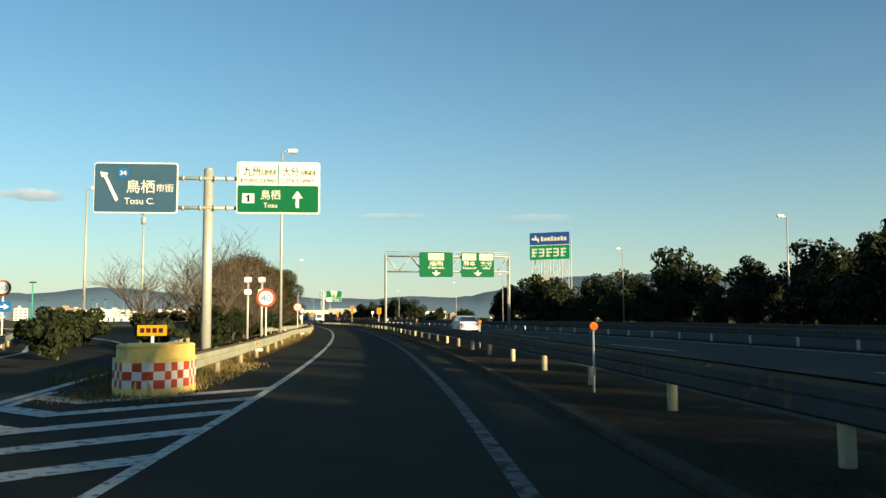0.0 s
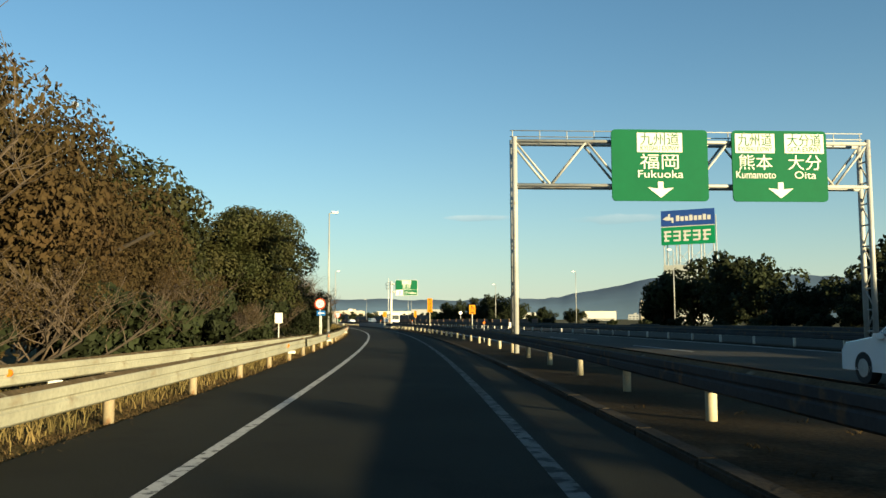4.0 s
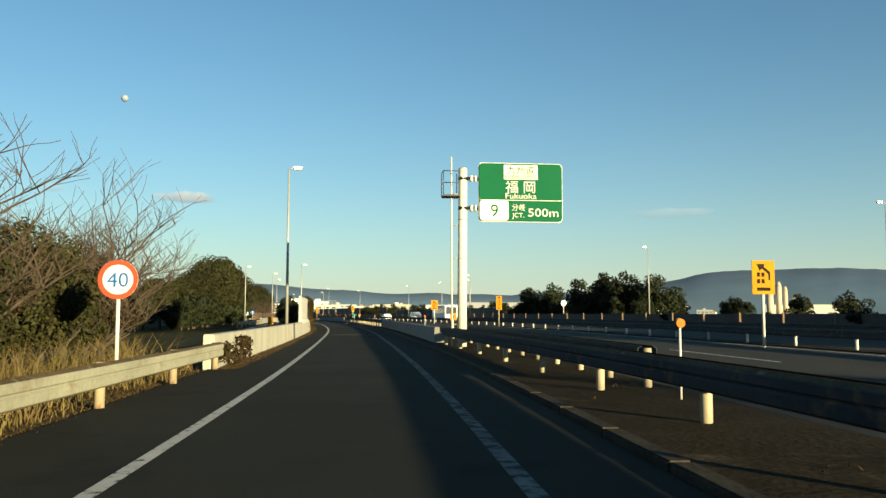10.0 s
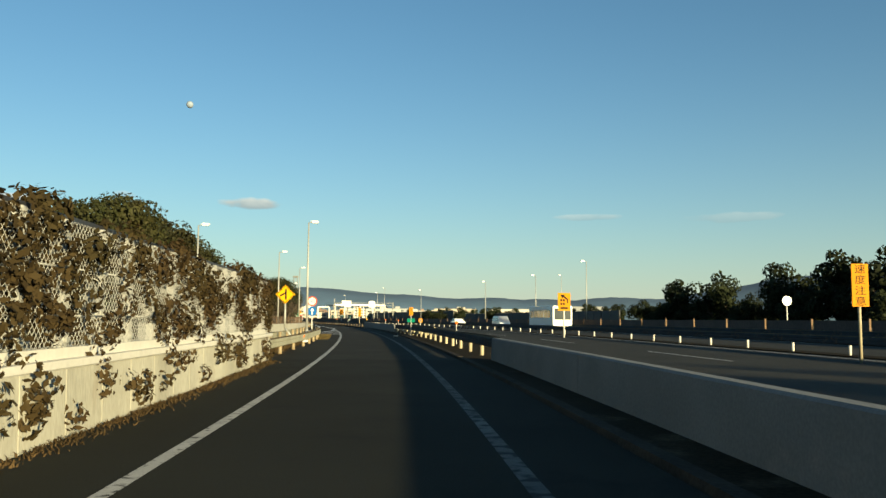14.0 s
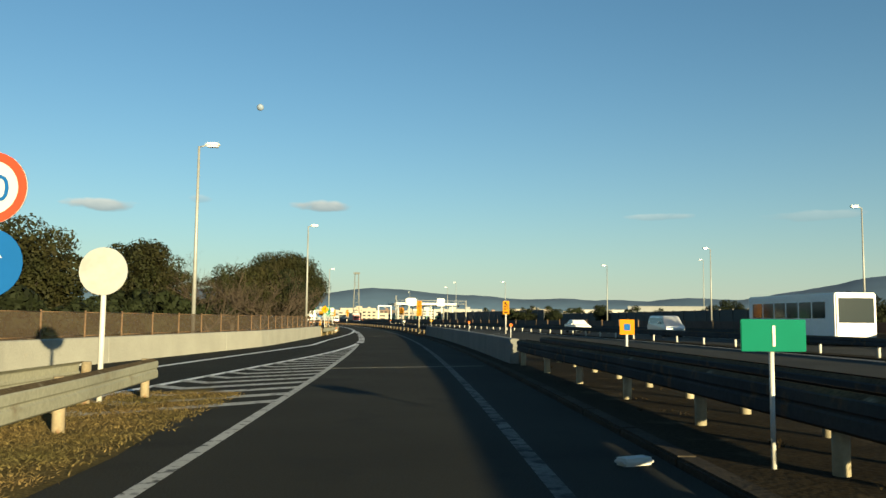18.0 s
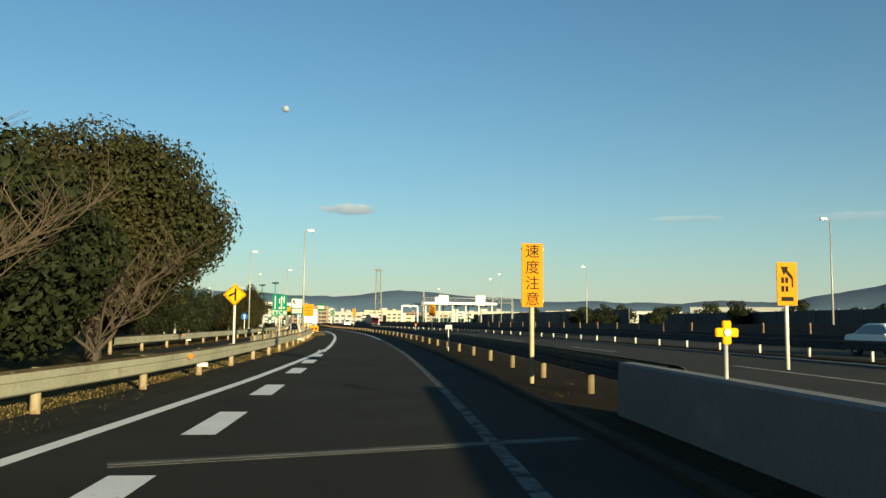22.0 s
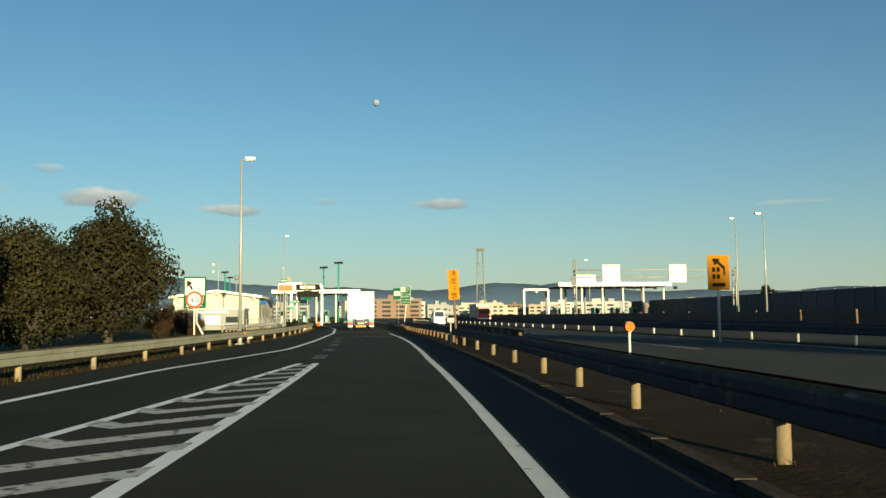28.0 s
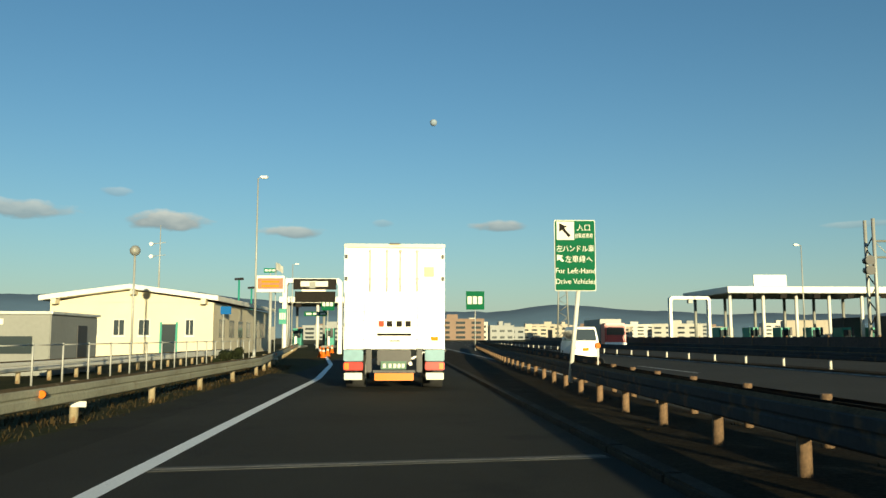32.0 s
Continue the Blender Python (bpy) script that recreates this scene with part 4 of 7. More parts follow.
letters("OITA EXPWY", 0.19, 2.48, -0.306, 5.36, SIGN_BLACK, b2, width=1.0)
part("number_field", bar_box(0.75, 1.12, -0.306, -0.30, 4.72, 5.02), SIGN_WHITE, b2)
part("numeral", prism(B(), [(0.905, 4.76), (0.975, 4.76), (0.975, 4.98), (0.925, 4.98), (0.86, 4.935), (0.875, 4.895), (0.905, 4.91)], -0.312, -0.306), SIGN_BLACK, b2)
letters("鳥栖", 0.33, 1.62, -0.306, 4.86, SIGN_WHITE, b2, width=0.6)
letters("Tosu", 0.22, 1.62, -0.306, 4.58, SIGN_WHITE, b2, width=0.42)
part("arrow", prism(B(), [(2.40, 4.58), (2.50, 4.58), (2.50, 4.88), (2.62, 4.88), (2.45, 5.12), (2.28, 4.88), (2.40, 4.88)], -0.312, -0.30), SIGN_WHITE, b2)

b2.location.x += 0.34
for b in (b1, b2):
    b.location.z += 0.14
round_sign(35.2, -4.5, 2.12, 0.39, "limit", "round speed limit sign with a red ring", group="speed limit signs")
round_sign(65, -4.75, 2.13, 0.33, "limit", "round speed limit sign among bare branches", group="speed limit signs")
round_sign(108.5, -4.9, 2.25, 0.33, "limit", "round speed limit sign beside a tree", group="speed limit signs")
arrow_plate = thing("arrow_plate", M(108.5, -4.82), "small blue plate with a white arrow under the speed limit sign", "road sign")
part("post", pole_bm(0.03, 1.7), POLE_WHITE, arrow_plate)
part("plate", box(B(), -0.27, 0.25, -0.06, -0.045, 1.53, 1.83, 0.006), SIGN_BRIGHT_BLUE, arrow_plate)
part("arrow", prism(B(), [(0.18, 1.65), (-0.04, 1.65), (-0.04, 1.58), (-0.2, 1.68), (-0.04, 1.78), (-0.04, 1.71), (0.18, 1.71)], -0.068, -0.06), SIGN_WHITE, arrow_plate)
round_sign(164.0, -4.68, 1.9, 0.36, "limit", "low round speed limit sign before the bridge", group="speed limit signs")
round_sign(265.8, -4.15, 2.53, 0.36, "limit", "round speed limit sign above a blue arrow disc", group="speed limit signs")
round_sign(265.8, -4.14, 1.79, 0.34, "arrow", "blue disc with a white arrow")
round_sign(270.2, -4.62, 1.96, 0.36, "back", "bare metal back of a round sign", 0.04)
round_sign(268.4, -11.8, 1.35, 0.30, "back", "weathered round sign by the joining lane")
round_sign(270.3, -11.0, 1.5, 0.30, "arrow", "small blue arrow disc by the joining lane")
round_sign(389.2, -10.2, 1.65, 0.3, "arrow", "small blue arrow disc before the hedge")
round_sign(397.5, -5.45, 1.93, 0.36, "arrow", "blue disc with a white upward arrow")
round_sign(398.0, -5.62, 1.93, 0.36, "back", "bare metal back of a round sign")
round_sign(435.2, -7.7, 2.0, 0.34, "limit", "round speed limit sign beside the bushes", group="speed limit signs")
diamond_sign(241.6, -4.2, 2.33, "amber diamond sign for a joining lane on a bent pole", True)
diamond_sign(344.5, -5.4, 2.25, "amber diamond sign for a joining lane")
banner_sign(132.6, 3.55, 1.95, 3.2, 0.46, "速度注意", "amber board with upright black writing beside the rail")
banner_sign(329.2, 3.0, 1.6, 2.9, 0.44, "速度注意", "amber board with upright black writing beside the rail")
leaning = banner_sign(436.2, 3.02, 1.95, 3.22, 0.46, "速度注意", "amber board with faded upright black writing on a leaning rusty pole", 0.05, RUST, 2)
leaning.matrix_basis = leaning.matrix_basis @ Matrix.Rotation(radians(-2.6), 4, "Y")
bend_board(180.0, 15.9, 2.1, 3.45, 0.95, "amber bend warning board with a black arrow")
bend_board(263.4, 14.2, 1.95, 3.25, 0.95, "amber bend warning board with a black arrow")
bend_board(436.5, 14.8, 2.3, 3.85, 1.0, "amber bend warning board with a black arrow")
banner_sign(229.0, 14.9, 1.75, 3.1, 0.56, "速度注意", "amber board beside the central rail")
bend_board(336.0, 11.96, 1.86, 3.14, 0.62, "dark amber bend warning board in shade")
round_sign(271.3, 36.2, 3.05, 0.42, "back", "pale round sign beyond the far carriageway", 0.05)
for q, dd, h in ((13.2, 3.4, 1.12), (33, 4.2, 1.1), (64, 4.4, 1.1), (102, 4.3, 1.1), (160, 4.4, 1.15), (201, 4.2, 1.15), (245, 3.9, 1.1), (289, 4.1, 1.1), (305, 4.2, 1.15), (376, 4.0, 1.1), (412.2, 3.12, 1.1), (480, 5.0, 1.1)):
    delineator(q, dd, h)
# small marker plates
for q, dd, z, w, h, body, mt, lab in ((92, 4.35, 1.05, 0.36, 0.22, "1.2", SIGN_WHITE, "small white distance plate reading 1.2"), (347.8, 3.12, 1.08, 0.28, 0.17, "0.9", SIGN_WHITE, "small cream distance plate reading 0.9"),
                                      (264.5, 3.05, 1.17, 0.56, 0.27, "1", SIGN_ETC, "small green plate reading 1"), (436.0, 2.75, 1.08, 0.28, 0.18, "0.8", SIGN_WHITE, "small pale distance plate reading 0.8"), (90, -5.0, 1.35, 0.3, 0.4, "", SIGN_WHITE, "small white square plate in the bushes")):
    g = thing("distance_plate", M(q, dd), lab, "distance plate")
    part("post", pole_bm(0.022, z), POLE_WHITE, g)
    pb = part("plate", box(B(), -w / 2, w / 2, -0.055, -0.04, z - h / 2, z + h / 2, 0.006), mt, g)
    if body:
        ink = SIGN_WHITE if mt is SIGN_ETC else SIGN_ETC
        letters(body[0], h * 0.95, -0.05 if body[1:] else 0, -0.058, z - h * 0.34, ink, g, "numeral")
        if body[1:]:
            letters(body[1:], h * 0.72, 0.055, -0.058, z - h * 0.34, ink, g, "small_numeral")
for q, dd in ((190, 4.6), (276, 4.9)):
    g = thing("square_marker", M(q, dd), "small amber square marker with a blue centre", "road marker")
    part("post", pole_bm(0.03, 1.3), POLE_WHITE, g)
    part("plate", box(B(), -0.17, 0.17, -0.05, -0.035, 0.98, 1.32, 0.006), SIGN_YELLOW, g)
    part("centre", bar_box(-0.07, 0.07, -0.056, -0.05, 1.08, 1.22), SIGN_BRIGHT_BLUE, g)


# gantry over the motorway
gan = thing("sign_gantry", M(88, 0), "galvanised lattice gantry with two green motorway signs", "sign gantry")
GZ0, GZ1, GX0, GX1 = 6.2, 7.85, 3.85, 17.3
for x in (GX0, GX1):
    for y in (-0.3, 0.3):
        part("leg", tube(B(), (x, y, -0.1), (x, y, 8.0), 0.10, n=12), GALV, gan)
    brace = B()
    for i in range(9):
        z = 0.8 + i * 0.8
        tube(brace, (x, -0.3, z), (x, 0.3, z), 0.035, n=6)
        tube(brace, (x, -0.3 if i % 2 else 0.3, z), (x, 0.3 if i % 2 else -0.3, z + 0.8), 0.03, n=6)
    part("leg_brace", brace, GALV, gan)
for z in (GZ0, GZ1):
    for y in (-0.3, 0.3):
        part("chord", tube(B(), (GX0, y, z), (GX1, y, z), 0.07, n=10), GALV, gan)
n = 10
for i in range(n):
    x0, x1 = GX0 + (GX1 - GX0) * i / n, GX0 + (GX1 - GX0) * (i + 1) / n
    z0, z1 = (GZ0, GZ1) if i % 2 else (GZ1, GZ0)
    part("lattice_bar", tube(B(), (x0, -0.3, z0), (x1, -0.3, z1), 0.045, n=8), GALV, gan)
    part("lattice_bar", tube(B(), (x0, 0.3, z0), (x1, 0.3, z1), 0.045, n=8), GALV, gan)
hand = B()
for x in np.linspace(GX0, GX1, 14):
    tube(hand, (x, 0.2, GZ1), (x, 0.2, GZ1 + 0.5), 0.02, n=5)
for z in (GZ1 + 0.27, GZ1 + 0.5):
    tube(hand, (GX0 - 0.1, 0.2, z), (GX1 + 0.1, 0.2, z), 0.02, n=5)
part("walkway_railing", hand, GALV, gan)
for x0, x1, texts in ((7.42, 11.04, ((9.23, "九州道", "KYUSHU EXPWY", "福岡", "Fukuoka", 1.7),)), (11.96, 15.58, ((12.84, "九州道", "KYUSHU EXPWY", "熊本", "Kumamoto", 1.5), (14.72, "大分道", "OITA EXPWY", "大分", "Oita", 1.5)))):
    b = part("sign_board", prism(B(), rounded(x0, x1, 5.60, 8.27, 0.16), -0.52, -0.46), SIGN_GREEN, gan, "green board with white writing")
    for x, t1, t2, t3, t4, w in texts:
        part("white_field", bar_box(x - w / 2, x + w / 2, -0.53, -0.52, 7.42, 8.15), SIGN_WHITE, b)
        letters(t1, 0.50, x, -0.535, 7.72, SIGN_GREEN, b, width=w * 0.86)
        letters(t2, 0.26, x, -0.535, 7.48, SIGN_GREEN, b, width=w * 0.86)
        letters(t3, 0.62, x, -0.53, 6.84, SIGN_WHITE, b, width=w * 0.85)
        letters(t4, 0.4, x, -0.53, 6.47, SIGN_WHITE, b, width=w * (1.0 if len(t4) > 4 else 0.55))
    ax = 9.23 if len(texts) == 1 else 13.77
    part("down_arrow", prism(B(), [(ax - 0.1, 6.32), (ax + 0.1, 6.32), (ax + 0.1, 6.06), (ax + 0.48, 6.1), (ax, 5.72), (ax - 0.48, 6.1), (ax - 0.1, 6.06)], -0.54, -0.52), SIGN_WHITE, b)

# sign 9 on a single mast at the bridge
jct = thing("direction_sign", M(179.7, 0), "large green direction sign on a single white mast", "direction sign")
part("mast", tube(B(), (3.65, 0, -0.1), (3.7, 0, 6.9), 0.19, 0.165, 24), POLE_WHITE, jct)
for z in (0.85, 1.95, 3.4, 4.9):
    part("band", tube(B(), (3.68, 0, z), (3.68, 0, z + 0.03), 0.185, n=24), GALV, jct)
part("cap", tube(B(), (3.7, 0, 6.9), (3.7, 0, 6.95), 0.18, 0.1, 20), STEEL_POLE, jct)
for z in (5.35, 6.5):
    part("arm", tube(B(), (3.5, -0.1, z), (6.0, -0.1, z), 0.07, n=12), DARK, jct)
    part("flange", tube(B(), (3.95, -0.1, z), (4.06, -0.1, z), 0.13, n=14), POLE_WHITE, jct)
    part("flange", tube(B(), (4.12, -0.1, z), (4.2, -0.1, z), 0.13, n=14), POLE_WHITE, jct)
part("ladder_tube", tube(B(), (3.28, 0.0, 0.1), (3.24, 0, 7.35), 0.035, n=8), POLE_WHITE, jct)
brk = B()
for z in (0.9, 2.1, 3.4, 4.7, 5.9):
    tube(brk, (3.28, 0, z), (3.6, 0, z), 0.025, n=6)
part("ladder_bracket", brk, GALV, jct)
plat = B()
box(plat, 2.9, 3.55, -0.35, 0.35, 5.78, 5.84)
for x in (2.9, 3.5):
    for y in (-0.33, 0.33):
        tube(plat, (x, y, 5.84), (x, y, 6.75), 0.018, n=5)
for z in (6.3, 6.75):
    tube(plat, (2.9, -0.33, z), (3.5, -0.33, z), 0.018, n=5)
    tube(plat, (2.9, -0.33, z), (2.9, 0.33, z), 0.018, n=5)
part("platform", plat, DARK, jct)
b = part("sign_board", prism(B(), rounded(4.49, 7.98, 5.0, 7.52, 0.15), -0.26, -0.2), SIGN_GREEN, jct, "green board with white writing")
part("rim", prism(B(), rounded(4.46, 8.01, 4.97, 7.55, 0.17), -0.22, -0.18), SIGN_WHITE, b)
part("white_field", bar_box(5.52, 6.95, -0.27, -0.26, 6.82, 7.46), SIGN_WHITE, b)
letters("九州道", 0.42, 6.23, -0.275, 7.08, SIGN_GREEN, b, width=1.15)
letters("KYUSHU EXPWY", 0.22, 6.23, -0.275, 6.87, SIGN_GREEN, b, width=1.34)
letters("福 岡", 0.58, 6.23, -0.265, 6.28, SIGN_WHITE, b, width=1.25)
letters("Fukuoka", 0.34, 6.23, -0.265, 5.99, SIGN_WHITE, b, width=1.3)
part("divider", bar_box(4.5, 7.97, -0.268, -0.26, 5.90, 5.93), SIGN_WHITE, b)
part("number_field", prism(B(), rounded(4.51, 5.72, 5.02, 5.9, 0.13), -0.27, -0.255), SIGN_WHITE, b)
letters("9", 0.75, 5.12, -0.275, 5.2, SIGN_GREEN, b)
letters("分岐", 0.34, 6.13, -0.265, 5.48, SIGN_WHITE, b, width=0.56)
letters("JCT.", 0.28, 6.13, -0.265, 5.17, SIGN_WHITE, b, width=0.5)
letters("500m", 0.5, 7.18, -0.265, 5.22, SIGN_WHITE, b, width=1.28)
b.scale = (0.93, 1.0, 0.89)
b.location = (0.12, 0.0, 0.40)

# toll approach boards
etc = thing("toll_sign", M(361.6, -5.22), "teal board with white lane arrows and lettering", "toll sign")
part("pole", pole_bm(0.045, 2.3), GALV, etc)
b = part("board", prism(B(), rounded(-0.43, 0.43, 1.59, 2.79, 0.03), -0.10, -0.06), SIGN_ETC, etc, "teal board with a white rim")
letters("ETC", 0.34, -0.12, -0.105, 1.645, SIGN_WHITE, b, width=0.56)
letters("車", 0.28, 0.3, -0.105, 1.65, SIGN_WHITE, b, width=0.23)
for x, z0, z1 in ((-0.26, 1.96, 2.72), (-0.02, 1.96, 2.08), (-0.02, 2.3, 2.56), (0.10, 1.96, 2.56), (0.24, 1.96, 2.1), (0.24, 2.3, 2.72)):
    part("lane_bar", bar_box(x - 0.024, x + 0.024, -0.106, -0.10, z0, z1), SIGN_WHITE, b)
part("arrow_head", prism(B(), [(0.02, 2.56), (0.18, 2.56), (0.10, 2.73)], -0.106, -0.10), SIGN_WHITE, b)


def gate_notice(s, d, z0, h, w, label, kink=0.5, lines=()):
    g = thing("toll_notice", M(s, d), label, "toll sign")
    bm = B()
    tube(bm, (kink, 0, -0.1), (0.08, 0, z0 * 0.62), 0.05, n=10)
    tube(bm, (0.08, 0, z0 * 0.62), (0.08, 0, z0 + h * 0.8), 0.05, n=10)
    part("pole", bm, POLE_WHITE, g)
    b = part("board", prism(B(), rounded(-w / 2, w / 2, z0, z0 + h, 0.05), -0.10, -0.06), SIGN_GREEN, g, "green board with a white panel")
    part("white_panel", bar_box(-w * .44, w * .44, -0.106, -0.10, z0 + h * .42, z0 + h * .95), SIGN_WHITE, b)
    part("arrow", prism(B(), [(-w * .36, z0 + h * .9), (-w * .1, z0 + h * .8), (-w * .2, z0 + h * .76), (-w * .08, z0 + h * .62), (-w * .14, z0 + h * .58), (-w * .26, z0 + h * .72), (-w * .34, z0 + h * .66)], -0.112, -0.106), SIGN_BLACK, b)
    for i in range(0 if lines else 2):
        part("text_bar", bar_box(-w * .4, w * .4, -0.106, -0.10, z0 + h * (.08 + .16 * i), z0 + h * (.18 + .16 * i)), SIGN_WHITE, b)
    for i, text in enumerate(lines):
        letters(text, h * .105, 0, -0.104, z0 + h * (.29 - .125 * i), SIGN_WHITE, b, width=w * .8)
    return g


gate_notice(367.5, -4.58, 1.71, 1.06, 0.78, "green and white gate notice on a bent pole")
gate_notice(440, -8.6, 1.7, 1.45, 1.0, "green and white gate notice on a bent pole by the bushes", 0.7, ("この先入口", "左ハンドル車", "左車線へ"))
lh = thing("lane_notice", M(478.0, 4.02), "green notice for foreign-built vehicles on a leaning pole", "toll sign")
bm = B()
tube(bm, (-0.15, 0, 0.3), (0.08, 0, 2.4), 0.05, n=10)
part("pole", bm, POLE_WHITE, lh)
b = part("board", prism(B(), rounded(-0.45, 0.45, 2.36, 3.94, 0.03), -0.10, -0.06), SIGN_GREEN, lh, "green board with white writing")
part("rim", prism(B(), rounded(-0.47, 0.47, 2.34, 3.96, 0.03), -0.07, -0.05), SIGN_WHITE, b)
part("white_panel", bar_box(-0.42, -0.02, -0.106, -0.10, 3.50, 3.92), SIGN_WHITE, b)
part("arrow", prism(B(), [(-0.36, 3.88), (-0.18, 3.8), (-0.25, 3.77), (-0.1, 3.6), (-0.15, 3.56), (-0.3, 3.73), (-0.36, 3.68)], -0.112, -0.106), SIGN_BLACK, b)
for body, z, sz, w in (("入口", 3.72, 0.17, 0.3), ("左ハンドル車", 3.24, 0.17, 0.86), ("左車線へ", 3.0, 0.17, 0.62), ("For Left-Hand", 2.74, 0.17, 0.9), ("Drive Vehicles", 2.5, 0.17, 0.9)):
    letters(body, sz, 0.2 if z > 3.5 else 0.08 if z == 3.0 else 0, -0.105, z, SIGN_WHITE, b, width=w)
letters("自動車専用", 0.12, 0.2, -0.105, 3.55, SIGN_WHITE, b, width=0.4)
part("small_arrow", prism(B(), [(-0.42, 3.16), (-0.28, 3.14), (-0.33, 3.1), (-0.26, 3.02), (-0.3, 2.99), (-0.37, 3.06), (-0.42, 3.02)], -0.106, -0.10), SIGN_WHITE, b)
# amber arrow boards on the second gore
for q, dd, w, way, turn in ((403.0, -4.02, 0.96, 1, 0), (404.0, -5.2, 0.5, -1, 25)):
    g = thing("arrow_board", M(q, dd, 0, turn), "low amber board with a thick black arrow", "road sign", "amber arrow boards")
    part("board", box(B(), -w / 2, w / 2, -0.03, 0.0, 0.18, 0.78, 0.006), SIGN_YELLOW, g)
    part("foot", bar_box(-w / 2, -w / 2 + 0.06, 0.0, 0.05, 0, 0.7), GALV, g)
    part("foot", bar_box(w / 2 - 0.06, w / 2, 0.0, 0.05, 0, 0.7), GALV, g)
    part("sandbag", box(B(), w / 2 - 0.1, w / 2 + 0.15, -0.2, 0.2, 0, 0.14, 0.05), KERB, g)
    k = way * w
    part("arrow", prism(B(), [(-k * .42, .45), (k * .12, .45), (k * .12, .3), (k * .42, .49), (k * .12, .67), (k * .12, .53), (-k * .42, .53)], -0.038, -0.03), SIGN_BLACK, g)
bl = thing("signal_lamp", M(405.5, -4.9), "twin amber warning lamp on a short stand", "warning lamp")
part("stand", pole_bm(0.03, 0.8), GALV, bl)
part("housing", box(B(), -0.09, 0.09, -0.06, 0.06, 0.78, 1.14, 0.03), SIGN_YELLOW, bl)
for z in (0.87, 1.04):
    part("lens", disc(B(), 0, -0.08, -0.06, z, 0.065, 16), AMBER_LENS, bl)
g = thing("small_board", M(17.6, -4.75), "small amber text board behind the crash cushion", "road sign")
part("pole", pole_bm(0.035, 0.95), POLE_WHITE, g)
part("board", box(B(), -0.3, 0.3, -0.05, -0.03, 0.92, 1.14, 0.006), SIGN_YELLOW, g)
for i in range(4):
    part("text_bar", bar_box(-0.24 + i * 0.125, -0.15 + i * 0.125, -0.056, -0.05, 0.98, 1.08), SIGN_BLACK, g)
for q, dd, z0, z1, w in ((376.7, -14.8, 0.60, 1.76, 0.56), (381, -5.7, 1.75, 2.39, 0.74), (377, -4.2, 1.63, 2.57, 0.80), (206, -5.9, 0.56, 1.1, 0.36)):
    g = thing("amber_board", M(q, dd), "plain amber board with small dark writing", "road sign")
    part("pole", pole_bm(0.04, z1 - 0.1), POLE_WHITE, g)
    part("board", box(B(), -w / 2, w / 2, -0.06, -0.04, z0, z1, 0.006), SIGN_YELLOW, g)
    for i in range(3):
        h = (z1 - z0) * 0.25
        part("text_bar", bar_box(-w * .28, w * .28, -0.066, -0.06, z0 + h * (0.75 + i), z0 + h * (0.93 + i)), SIGN_BLACK, g)
# speed sign over an arrow plate on the exit ramp, and a phone mast beyond it
g = thing("ramp_sign", M(40.3, -17.0), "round red-ringed sign over a blue arrow plate", "road sign")
part("pole", pole_bm(0.04, 2.9), POLE_WHITE, g)
part("ring", disc(B(), 0, -0.06, -0.04, 2.72, 0.37, 28), SIGN_RED, g)
face = part("face", disc(B(), 0, -0.07, -0.06, 2.72, 0.28, 28), SIGN_WHITE, g)
letters("30", 0.3, 0, -0.075, 2.62, SIGN_BRIGHT_BLUE, face, width=0.36)
plate = part("arrow_plate", bar_box(-0.38, 0.38, -0.06, -0.04, 1.62, 2.1), SIGN_BRIGHT_BLUE, g)
part("arrow", prism(B(), [(-0.28, 1.82), (0.08, 1.82), (0.08, 1.72), (0.3, 1.86), (0.08, 2.0), (0.08, 1.9), (-0.28, 1.9)], -0.066, -0.06), SIGN_WHITE, plate)
g = thing("phone_mast", M(96.8, -22.6), "slim phone mast with antenna drums at the top", "mast")
part("mast", pole_bm(0.16, 14.2, 12, top=0.07), STEEL_POLE, g)
for z in (11.9, 12.9):
    part("antenna_drum", tube(B(), (0, 0, z), (0, 0, z + 0.8), 0.26, n=12), STEEL_POLE, g)
for z in (3.0, 5.2, 7.4, 9.6):
    part("collar", tube(B(), (0, 0, z), (0, 0, z + 0.1), 0.19, n=12), GALV, g)

# crash cushion at the exit nose
cc = thing("crash_cushion", M(14.6, -3.95, 0, 4), "yellow crash cushion drums with a red and white chequered skirt", "crash cushion")
CUSHION = material("cushion_yellow", (0.72, 0.50, 0.14), 0.6, 0, (12, 0.08), (1.5, 0.15), (10, 0.1))
pts = [(0.0, -0.5, 0.32), (-0.27, -0.05, 0.32), (0.30, 0.05, 0.32), (-0.25, 0.5, 0.32), (0.3, 0.6, 0.32)]
for x, y, r in pts:
    bm = tube(B(), (x, y, 0), (x, y, 0.80), r, r * 0.97, 22)
    tube(bm, (x, y, 0.80), (x, y, 0.84), r * 1.02, r * 0.9, 22)
    part("drum", bm, CUSHION, cc)
band = [(-0.62, 0.6), (-0.62, -0.15), (-0.34, -0.70), (0.0, -0.84), (0.34, -0.70), (0.64, -0.15), (0.64, 0.6)]
cols = []
for (x0, y0), (x1, y1) in zip(band, band[1:]):
    k = max(1, int(round(math.hypot(x1 - x0, y1 - y0) / 0.17)))
    cols += [((x0 + (x1 - x0) * i / k, y0 + (y1 - y0) * i / k), (x0 + (x1 - x0) * (i + 1) / k, y0 + (y1 - y0) * (i + 1) / k)) for i in range(k)]
